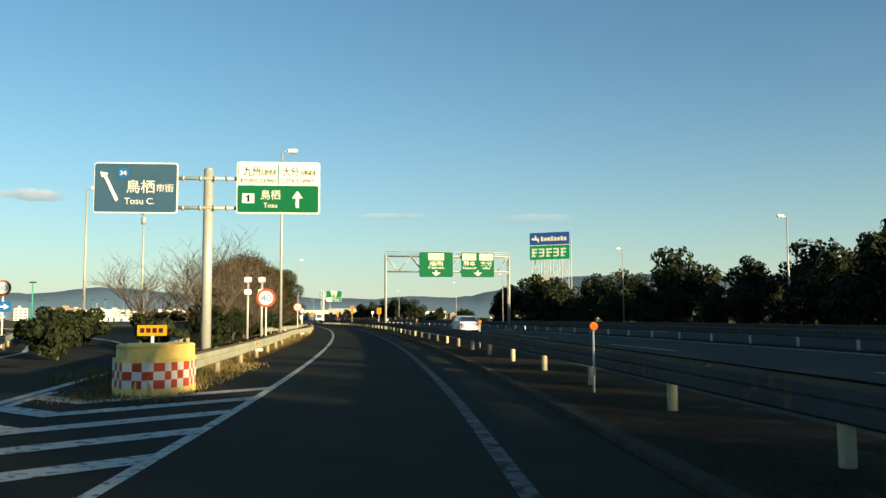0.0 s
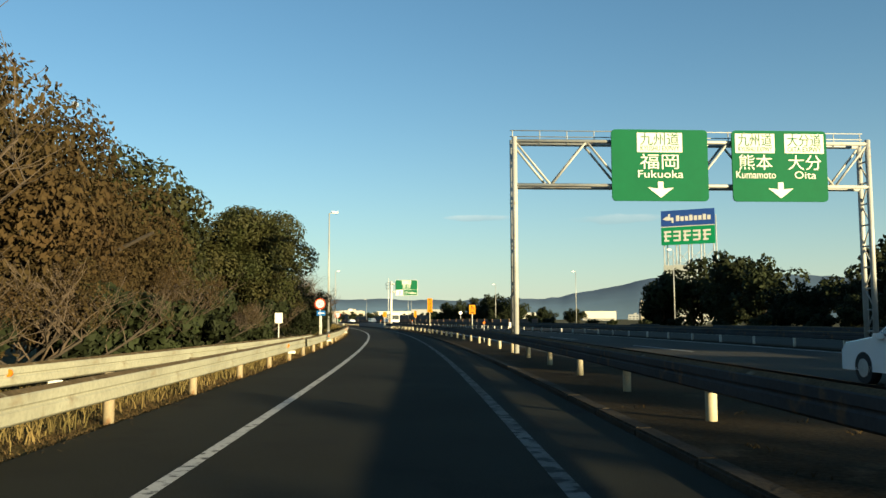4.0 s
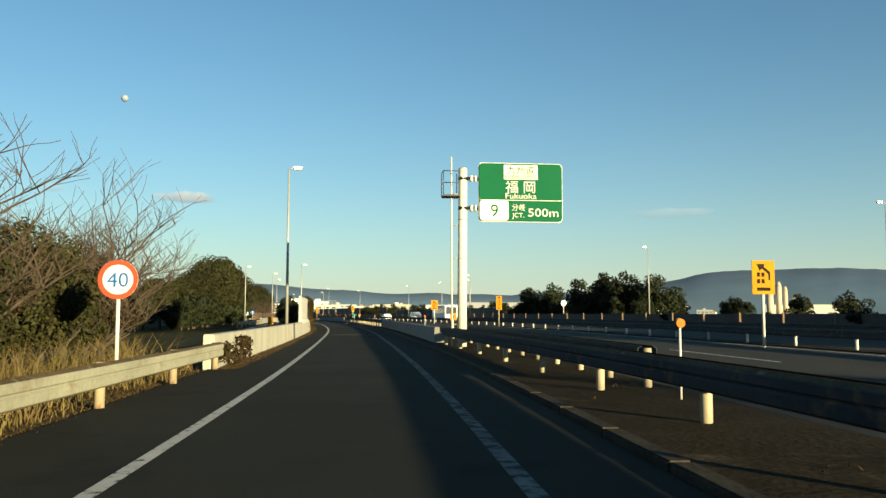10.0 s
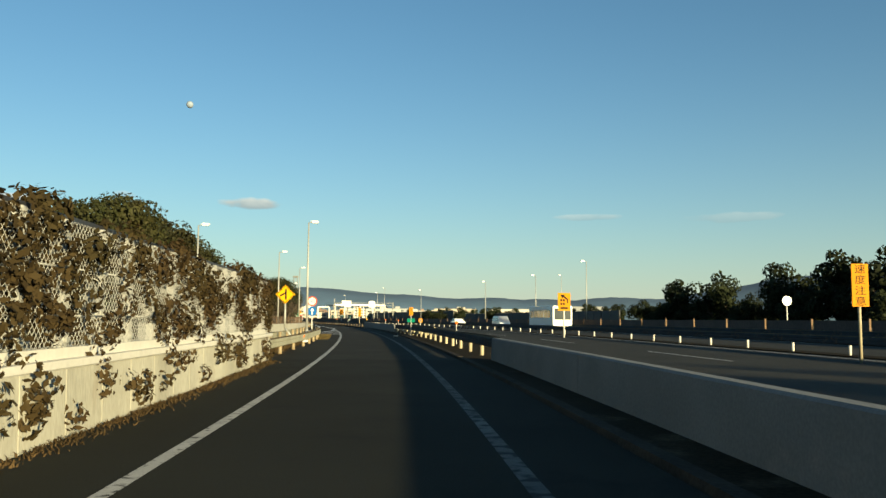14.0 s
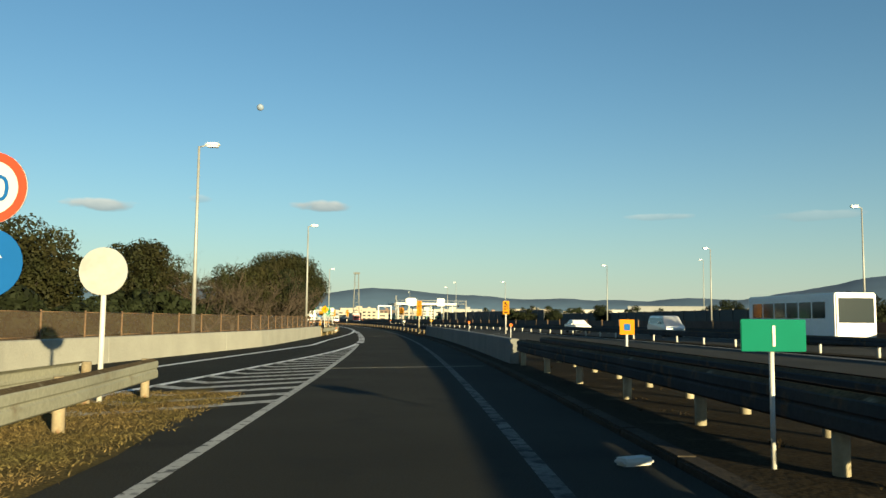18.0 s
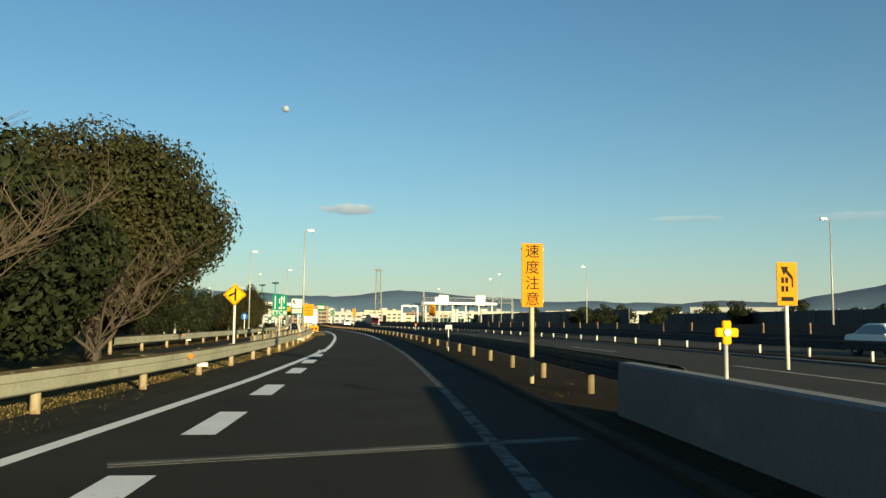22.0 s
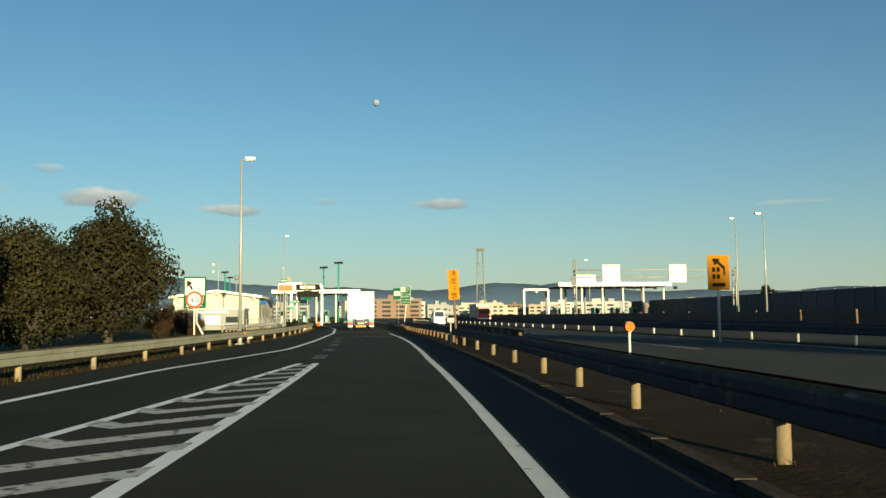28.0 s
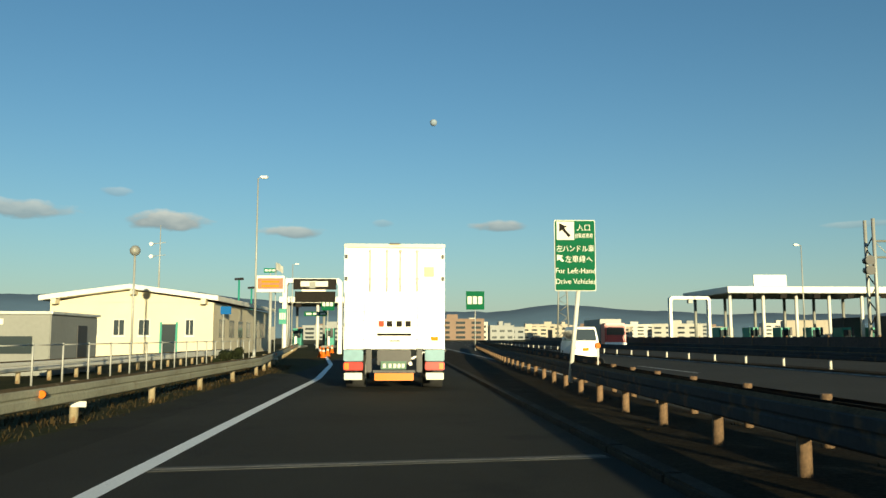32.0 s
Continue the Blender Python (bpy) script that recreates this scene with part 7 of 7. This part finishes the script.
def arch(s, d, w, h, label, mat=WHITE_PANEL, thick=0.35, board=False):
    g = thing("toll_arch", M(s, d), label, "toll arch")
    part("leg", box(B(), 0, thick, 0, 0.7, -0.1, h - 0.6, 0.05), mat, g)
    part("leg", box(B(), w - thick, w, 0, 0.7, -0.1, h - 0.6, 0.05), mat, g)
    part("beam", prism(B(), [(0, h - 0.62), (0, h - 0.3), (0.3, h), (w - 0.3, h), (w, h - 0.3), (w, h - 0.62), (w - thick, h - 0.62), (w - thick - 0.1, h - 0.38), (thick + 0.1, h - 0.38), (thick, h - 0.62)], 0, 0.7), mat, g)
    part("reader", box(B(), w * .45, w * .55, -0.2, 0.4, h - 0.85, h - 0.3, 0.03), GREY_PANEL, g)
    if board:
        part("lane_board", box(B(), 0.9, w - 0.5, -0.12, 0.0, h - 0.95, h - 0.05, 0.02), SIGN_BLACK, g)
        part("lane_text", bar_box(1.5, w - 1.2, -0.126, -0.12, h - 0.7, h - 0.25), SIGN_WHITE, g)
        part("signal_board", box(B(), 1.0, w - 0.6, 0.2, 0.35, h - 2.0, h - 1.1, 0.02), SIGN_BLACK, g)
    return g


arch(529.7, -9.7, 5.0, 6.3, "white arch over the toll lane with a dark lane board", board=True)
arch(560, 33.5, 5.2, 6.4, "white arch over the far toll lane")
LED_BROWN = material("lamp_matrix", (0.28, 0.13, 0.07), 0.7, 0, (20, 0.2))
led = thing("message_board", M(525.8, -10.1), "amber message board beside the toll arch", "message board")
part("post", pole_bm(0.12, 5.2), GALV, led)
part("cabinet", box(B(), -1.1, 1.1, -0.25, 0.2, 4.9, 6.2, 0.03), WHITE_PANEL, led)
part("display", bar_box(-1.0, 1.0, -0.26, -0.25, 5.15, 6.0), LED_BROWN, led, "unlit brown lamp matrix")
for i in range(2):
    part("text_bar", bar_box(-0.7, 0.7, -0.266, -0.26, 5.3 + i * 0.35, 5.46 + i * 0.35), SIGN_YELLOW, led)
bp = thing("guide_board", M(524, -13.4), "small blue guide board at the office corner", "road sign")
part("post", pole_bm(0.05, 3.4), GALV, bp)
part("board", bar_box(-0.6, 0.6, -0.05, 0.0, 3.1, 3.7), SIGN_BRIGHT_BLUE, bp)


def booth(s, d):
    g = thing("toll_booth", M(s, d), "small white and teal toll booth on an island", "toll booth", "toll booths")
    part("island", box(B(), -0.9, 0.9, -3, 6, -0.05, 0.25, 0.08), CONCRETE_SHADED, g)
    part("cabin", box(B(), -0.6, 0.6, 0, 2.4, 0.25, 2.6, 0.05), TEAL, g)
    part("window", bar_box(-0.5, 0.5, -0.02, 0.0, 1.3, 2.3), WINDOW, g)
    part("barrier_post", box(B(), -0.15, 0.15, -1.6, -1.3, 0.25, 1.5, 0.03), WHITE_PANEL, g)
    part("signal", box(B(), 0.2, 0.5, -0.8, -0.6, 1.6, 2.6, 0.03), DARK, g)
    return g


def toll_roof(s, d0, d1, z, depth, label, cols):
    g = thing("toll_canopy", M(s, d0), label, "toll canopy")
    w = d1 - d0
    part("roof", box(B(), 0, w, 0, depth, z - 0.75, z, 0.04), WHITE_PANEL, g, "flat white roof slab")
    # soffit and rear columns take the darker grey panel
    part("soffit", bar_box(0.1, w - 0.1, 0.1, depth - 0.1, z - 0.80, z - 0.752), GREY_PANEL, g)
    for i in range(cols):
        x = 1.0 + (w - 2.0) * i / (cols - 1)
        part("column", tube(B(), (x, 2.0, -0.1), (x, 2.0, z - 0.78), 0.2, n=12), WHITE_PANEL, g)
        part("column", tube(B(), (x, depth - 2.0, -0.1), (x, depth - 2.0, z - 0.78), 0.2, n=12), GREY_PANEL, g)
        part("lane_signal", box(B(), x + 1.2, x + 2.0, -0.2, 0.0, z - 1.4, z - 0.85, 0.03), SIGN_BLACK, g)
    part("sign_frame", box(B(), w * .16, w * .34, 1.0, 1.2, z + 0.1, z + 1.5, 0.02), WHITE_PANEL, g)
    return g


toll_roof(557.7, 40.0, 63.0, 7.5, 16, "wide white toll canopy over several lanes", 6)
for d in (41, 45, 49, 53, 57, 61):
    booth(562, d)
toll_roof(572, -16, 2.0, 6.8, 14, "white toll canopy at the end of the slip road", 5)
for d in (-14, -9.5, -5, -0.5):
    booth(576, d)
sg = thing("sign_gantry", M(508.4, 29.2), "lattice gantry with two white message panels", "sign gantry")
for x in (0.0, 22.5):
    for y in (0.0, 0.9):
        part("leg", tube(B(), (x, y, -0.1), (x, y, 8.6 if x == 0 else 7.4), 0.11, n=8), STEEL_POLE, sg)
    bm = B()
    for i in range(9):
        tube(bm, (x, 0 if i % 2 else 0.9, 0.4 + i * 0.8), (x, 0.9 if i % 2 else 0, 1.2 + i * 0.8), 0.04, n=5)
    part("leg_lattice", bm, DARK, sg)
for z in (6.2, 7.2):
    part("chord", tube(B(), (0, 0, z), (22.5, 0, z), 0.07, n=8), STEEL_POLE, sg)
bm = B()
for i in range(22):
    tube(bm, (i * 1.02, 0, 6.2 if i % 2 else 7.2), ((i + 1) * 1.02, 0, 7.2 if i % 2 else 6.2), 0.03, n=5)
part("lattice", bm, STEEL_POLE, sg)
for x in (3.6, 12.9):
    panel = part("message_panel", box(B(), x, x + 2.4, -0.3, -0.1, 5.5, 7.9, 0.03), WHITE_PANEL, sg)
    brace = B()
    for k in range(2):
        z = 5.6 + k * 1.15
        tube(brace, (x + 0.1, -0.33, z), (x + 2.3, -0.33, z + 1.05), 0.04, n=5)
        tube(brace, (x + 0.1, -0.33, z + 1.05), (x + 2.3, -0.33, z + 1.05), 0.04, n=5)
    part("brace", brace, GREY_PANEL, panel)
for z in (5.4, 6.0):
    part("loudspeaker", tube(B(), (-0.45, -0.3, z), (-0.45, 0.3, z), 0.3, 0.2, 14), DARK, sg)
nw = thing("noise_wall", M(440, 46), "long dark noise wall beyond the far carriageway", "noise wall", kind="structure")
inv = nw.matrix_basis.inverted()
NOISE = material("dark_noise_wall", (0.035, 0.04, 0.045), 0.7, 0, (4, 0.15), (0.3, 0.2))
for i in range(60):
    q = 330 + i * 4.0
    if i % 29 != 28:
        part("wall_panel", bar_box(-0.08, 0.08, 0.0, 3.9, 0, 2.9 if q < 440 else 3.9), NOISE, nw, at=inv @ M(q, 45 + (q - 330) * 0.06))
        part("post", bar_box(-0.14, 0.14, 3.85, 4.05, 0, 3.0 if q < 440 else 4.0), DARK, nw, at=inv @ M(q, 45 + (q - 330) * 0.06))


# flag, boards and cones by the toll lane
fl = thing("flag_pole", M(527, -9.9), "white flag flying on a slim pole", "flag pole")
part("pole", pole_bm(0.035, 7.4), GALV, fl)
fb = B()
cols = [[fb.verts.new((0.03 + i * 0.11, 0.06 * math.sin(i * 1.3), z - 0.05 * i + 0.05 * math.sin(i))) for z in (6.75, 7.05, 7.35)] for i in range(6)]
for a, b in zip(cols, cols[1:]):
    for j in (0, 1):
        fb.faces.new((a[j], b[j], b[j + 1], a[j + 1]))
bmesh.ops.solidify(fb, geom=fb.faces[:], thickness=0.01)
part("flag", fb, SIGN_WHITE, fl)
for q, dd, z, w, h, mt, label in ((527.4, -10.4, 6.57, 1.05, 0.37, SIGN_ETC, "small green lane board on a tall post"), (527.2, -9.3, 2.4, 0.6, 1.25, TEAL, "upright teal lane board at the toll island"), (560, -9.8, 3.9, 2.9, 0.54, SIGN_GREEN, "green lane strip board over the toll lanes"), (556, -8.1, 4.45, 1.5, 1.7, SIGN_GREEN, "green lane board under the toll roof"), (545, 8.0, 4.2, 1.9, 1.9, SIGN_GREEN, "green and white lane board beyond the lorry")):
    g = thing("lane_board", M(q, dd), label, "toll sign")
    part("post", pole_bm(0.05, z + h * 0.5), GALV, g)
    part("board", box(B(), -w / 2, w / 2, -0.12, -0.06, z, z + h, 0.01), mt, g)
    for i in range(3):
        part("text_bar", bar_box(-w * .42 + i * w * .29, -w * .42 + i * w * .29 + w * .22, -0.126, -0.12, z + h * .3, z + h * .72), SIGN_WHITE, g)
cone_m = B()
tube(cone_m, (0, 0, 0.03), (0, 0, 0.7), 0.17, 0.03, 14)
box(cone_m, -0.2, 0.2, -0.2, 0.2, 0.0, 0.04, 0.01)
for q, dd in ((515, -4.9), (517, -5.3), (519.5, -5.0), (531, -5.6)):
    g = thing("traffic_cone", M(q, dd), "orange traffic cone at the toll island", "traffic cone", "traffic cones")
    part("body", cone_m.copy(), ORANGE, g)
    part("band", tube(B(), (0, 0, 0.38), (0, 0, 0.5), 0.105, 0.082, 14), SIGN_WHITE, g)
cone_m.free()
xm = thing("cross_marker", M(320.2, 3.22), "yellow four-lobed reflector on the rail end", "marker")
part("post", pole_bm(0.02, 1.12), GALV, xm)
xb = B()
for x, z in ((-0.07, 1.2), (0.07, 1.2), (0, 1.13), (0, 1.27), (0, 1.2)):
    box(xb, x - 0.042, x + 0.042, -0.04, 0.0, z - 0.042, z + 0.042, 0.008)
part("plate", xb, DIAMOND_YELLOW, xm)
part("boss", disc(B(), 0, -0.055, -0.04, 1.2, 0.035, 14), GALV, xm)
lb = thing("litter", M(265.0, 2.0, 0.0, 25), "white plastic scrap lying on the shoulder", "litter")
part("scrap", box(B(), -0.17, 0.17, -0.09, 0.09, 0.0, 0.07, 0.025), SIGN_WHITE, lb)


# ---- billboard ----
BOARD_BLUE = material("billboard_blue", (0.015, 0.06, 0.26), 0.45, 0, (1, 0.04), (0.2, 0.06))
BOARD_GREEN = material("billboard_green", (0.0, 0.22, 0.08), 0.45, 0, (1, 0.04), (0.2, 0.06))
a, b = P(257, 87.4), P(248.4, 97.5)
mid, ang = (a + b) / 2, math.atan2((b - a).y, (b - a).x)
bb = thing("billboard", Matrix.Translation(mid) @ Matrix.Rotation(ang, 4, "Z"), "tall lattice billboard with a blue and a green panel", "billboard")
hw = (b - a).length / 2
part("blue_panel", box(B(), -hw, hw, -0.3, 0.0, 25.6, 29.8, 0.05), BOARD_BLUE, bb)
part("green_panel", box(B(), -hw, hw, -0.3, 0.0, 20.7, 25.4, 0.05), BOARD_GREEN, bb)
part("seam", bar_box(-hw, hw, -0.34, -0.05, 25.4, 25.6), SIGN_WHITE, bb)
part("emblem", prism(B(), [(-hw * .93, 27.6), (-hw * .8, 28.2), (-hw * .72, 28.2), (-hw * .72, 28.9), (-hw * .65, 28.9), (-hw * .65, 27.9), (-hw * .52, 27.9), (-hw * .52, 26.5), (-hw * .59, 26.5), (-hw * .59, 27.2), (-hw * .8, 27.2)], -0.36, -0.3), SIGN_WHITE, bb, "white emblem")
for i in range(8):
    x = -hw * .42 + i * hw * .165
    part("letter_bar", bar_box(x, x + hw * .12, -0.36, -0.3, 26.9, 28.1 + 0.3 * (i % 3 == 0)), SIGN_WHITE, bb)
for i in range(5):
    x = -hw * .9 + i * hw * .365
    for z0, z1, x1 in ((23.9, 24.4, .28), (22.8, 23.3, .28), (21.6, 22.1, .20)):
        part("letter_bar", bar_box(x, x + hw * x1, -0.36, -0.3, z0, z1), SIGN_WHITE, bb)
    part("letter_bar", bar_box(x + hw * (.20 if i % 2 else .04), x + hw * (.27 if i % 2 else .11), -0.365, -0.3, 21.7, 24.3), SIGN_WHITE, bb)
for x in np.linspace(-hw * .92, hw * .92, 5):
    for y in (0.4, 4.0):
        part("leg", tube(B(), (x, y, -0.2), (x, y, 28.5), 0.16, n=8), GALV, bb)
bm = B()
xs = np.linspace(-hw * .92, hw * .92, 5)
for i in range(4):
    for j in range(6):
        z = 0.5 + j * 3.1
        tube(bm, (xs[i], 0.4, z), (xs[i + 1], 0.4, z + 3.1), 0.07, n=5)
        tube(bm, (xs[i + 1], 0.4, z), (xs[i], 0.4, z + 3.1), 0.07, n=5)
        tube(bm, (xs[i], 0.4, z), (xs[i + 1], 0.4, z), 0.06, n=5)
part("lattice", bm, GALV, bb)
part("screen", box(B(), -hw * .95, hw * .3, -0.1, 0.1, 2.2, 15.4, 0.05), material("pale_screen", (0.42, 0.44, 0.40), 0.7, 0, (3, 0.1), (0.3, 0.15)), bb, "pale grey screen panel")
part("screen", box(B(), hw * .32, hw * .95, -0.1, 0.1, 2.2, 5.5, 0.05), MATS["pale_screen"], bb)


# ---- town, works and hills ----
TOWN = [material("town_white", (0.50, 0.48, 0.43), 0.8, 0, (0.5, 0.05), (0.05, 0.1)), material("town_cream", (0.40, 0.35, 0.28), 0.8, 0, (0.5, 0.05), (0.05, 0.1)), material("town_brown", (0.20, 0.135, 0.10), 0.8, 0, (0.5, 0.05), (0.05, 0.1)), material("town_grey", (0.26, 0.27, 0.27), 0.8, 0, (0.5, 0.05), (0.05, 0.1))]
ROOFS = [material("roof_grey", (0.16, 0.16, 0.17), 0.8, 0, (1, 0.1)), material("roof_brown", (0.18, 0.10, 0.07), 0.8, 0, (1, 0.1))]


def building(x, y, w, dp, h, turn, wall, kind, label):
    g = thing("building", Matrix.Translation((x, y, -0.14)) @ Matrix.Rotation(radians(turn), 4, "Z"), label, "building", "town buildings")
    part("wall", bar_box(-w / 2, w / 2, 0, dp, 0, h), wall, g)
    if kind == "house":
        part("roof", prism(B(), [(-w / 2 - 0.5, h), (w / 2 + 0.5, h), (0, h + w * 0.28)], -0.4, dp + 0.4), ROOFS[int(x) % 2], g)
    else:
        part("roof", bar_box(-w / 2 - 0.15, w / 2 + 0.15, -0.15, dp + 0.15, h, h + 0.5), wall, g)
        if kind == "flats":
            part("lift_house", bar_box(-w * .1, w * .08, dp * .3, dp * .7, h + 0.5, h + 3.2), wall, g)
    floors = max(1, int(h / 3.2))
    cols = max(2, min(4, int(w / 5)))
    for j in range(min(floors, 6)):
        z = 1.0 + j * (h - 0.8) / floors
        if kind == "works":
            part("window", bar_box(-w * .46, w * .46, -0.06, 0.0, z, z + 1.2), WINDOW, g)
            break
        for i in range(cols):
            xx = -w / 2 + w * (i + 0.5) / cols
            part("window", bar_box(xx - w / cols * .3, xx + w / cols * .3, -0.06, 0.0, z, z + 1.5), WINDOW, g)
    return g


rng = random.Random(9)
# places by bearing (degrees to the left of +y) and range from the middle of the line
C0 = Vector((-60, 280))
for bearing, rang, n, lo, hi in ((16, 620, 5, 6, 16), (19, 700, 6, 8, 20), (22, 560, 6, 7, 15), (25, 640, 6, 7, 22), (28, 520, 6, 6, 14), (32, 600, 5, 6, 16), (13, 760, 5, 8, 18), (9, 800, 4, 8, 16), (37, 560, 5, 5, 12), (42, 520, 5, 5, 12), (48, 480, 5, 5, 11), (3, 820, 3, 8, 14), (-4, 760, 3, 7, 12), (-10, 700, 3, 6, 10), (56, 520, 5, 5, 11), (66, 560, 5, 5, 12)):
    for _ in range(n):
        a = radians(bearing + rng.uniform(-1.6, 1.6))
        r = rang * rng.uniform(1.3, 2.1)
        h = rng.uniform(lo, hi) * 0.92
        kind = "house" if h < 8 else "flats"
        w = rng.uniform(9, 14) if kind == "house" else rng.uniform(14, 42)
        wall = TOWN[rng.choice((0, 0, 1, 1, 2, 3))]
        building(C0.x - math.sin(a) * r, C0.y + math.cos(a) * r, w, rng.uniform(9, 14), h, bearing + rng.uniform(-25, 25), wall, kind,
                 "far house with a pitched roof" if kind == "house" else "far block of flats with rows of windows")
building(95, 1220, 45, 60, 12, -2, TOWN[0], "works", "long white warehouse far off")
building(-10, 1180, 34, 50, 10, 0, TOWN[0], "works", "long white warehouse far off")
building(-128, 840, 40, 30, 9, 8, TOWN[0], "works", "white factory hall far off")
building(-190, 900, 36, 30, 10, 12, TOWN[1], "works", "cream factory hall far off")
building(110, 660, 40, 30, 7, -8, TOWN[0], "works", "pale shed behind the tree belt")
building(-75, 700, 40, 20, 9, 4, TOWN[3], "works", "grey shed beyond the motorway")
wk = thing("silo_works", Matrix.Translation((54, 472, -0.1)), "cluster of pale steel silos and towers", "silos")
for i, (x, r, h) in enumerate(((-3.2, 1.3, 9), (0, 1.1, 12.2), (2.3, 0.9, 10.4), (5.2, 1.6, 6.5))):
    part("silo", tube(tube(B(), (x, 0, 0), (x, 0, h), r, r, 16), (x, 0, h), (x, 0, h + 1.6), r, 0.4, 16), TOWN[1], wk)
lt = thing("lattice_tower", Matrix.Translation((-240.5, 673.6, -0.1)), "twin-legged lattice mast on the skyline", "lattice tower")
for x in (-1.3, 1.3):
    part("leg", tube(B(), (x * 1.5, 0, 0), (x * 0.8, 0, 26.5), 0.25, n=6), GREY_PANEL, lt)
bm = B()
for i in range(12):
    tube(bm, (-1.6 if i % 2 else 1.6, 0, i * 1.9), (1.6 if i % 2 else -1.6, 0, i * 1.9 + 1.9), 0.1, n=4)
part("lattice", bm, GREY_PANEL, lt)
part("platform", bar_box(-1.5, 1.5, -1.0, 1.0, 26.3, 27.3), GREY_PANEL, lt)
for x, y in ((-272, 565), (-292, 590), (-222, 548), (-236, 562), (-142, 288)):
    g = thing("floodlight_mast", Matrix.Translation((x, y, -0.1)), "green floodlight mast above the roofs", "floodlight mast")
    part("mast", pole_bm(0.2, 14.4, 8), TEAL, g)
    part("lamp_bar", bar_box(-1.1, 1.1, -0.3, 0.3, 14.0, 14.5), DARK, g)
# the blue of distant haze is put into the hills' base colour
HILL = material("haze_blue_hills", (0.050, 0.092, 0.150), 0.95, 0, (0.004, 0.12), (0.0015, 0.2))
hills = B()
prof = [(-75, 1.2), (-40, 1.6), (-24, 2.6), (-17.3, 3.05), (-11.4, 3.0), (-8.4, 2.7), (-6.6, 2.3), (-3, 1.6), (0, 1.55), (6, 1.45), (12, 1.5), (17, 1.75), (20, 2.0), (23, 2.2), (27, 1.7), (33, 1.9), (40, 2.2), (46, 2.9), (52, 2.7), (59, 2.6), (80, 2.2), (110, 1.5)]
prev = None
for i in range(0, 371):
    bdeg = -75 + i * 0.5
    e = float(np.interp(bdeg, [p[0] for p in prof], [p[1] for p in prof]))
    e += 0.16 * noise.noise((bdeg * 0.35, 0, 0)) + 0.07 * noise.noise((bdeg * 1.4, 3, 0))
    R = 3900
    x, y = C0.x - math.sin(radians(bdeg)) * R, C0.y + math.cos(radians(bdeg)) * R
    x2, y2 = C0.x - math.sin(radians(bdeg)) * (R + 500), C0.y + math.cos(radians(bdeg)) * (R + 500)
    row = [hills.verts.new((x, y, -2)), hills.verts.new((x, y, R * math.tan(radians(e)) * 0.45)), hills.verts.new((x2, y2, (R + 500) * math.tan(radians(e))))]
    if prev:
        for k in (0, 1):
            hills.faces.new((prev[k], row[k], row[k + 1], prev[k + 1])).smooth = True
    prev = row
solo("backdrop", hills, HILL, "low wooded hills along the horizon, distance haze painted in as blue", "hills", kind="structure")
mn = B()
md = Vector((-math.sin(radians(30.6)) * math.cos(radians(14.12)), math.cos(radians(30.6)) * math.cos(radians(14.12)), math.sin(radians(14.12))))
bmesh.ops.create_uvsphere(mn, u_segments=20, v_segments=12, radius=18)
solo("moon", mn, material("moon_rock", (0.20, 0.245, 0.30), 0.9, 0, (0.05, 0.2)), "pale afternoon moon over the hills", "moon", m=Matrix.Translation(Vector((-60, 220, 0)) + md * 4500))
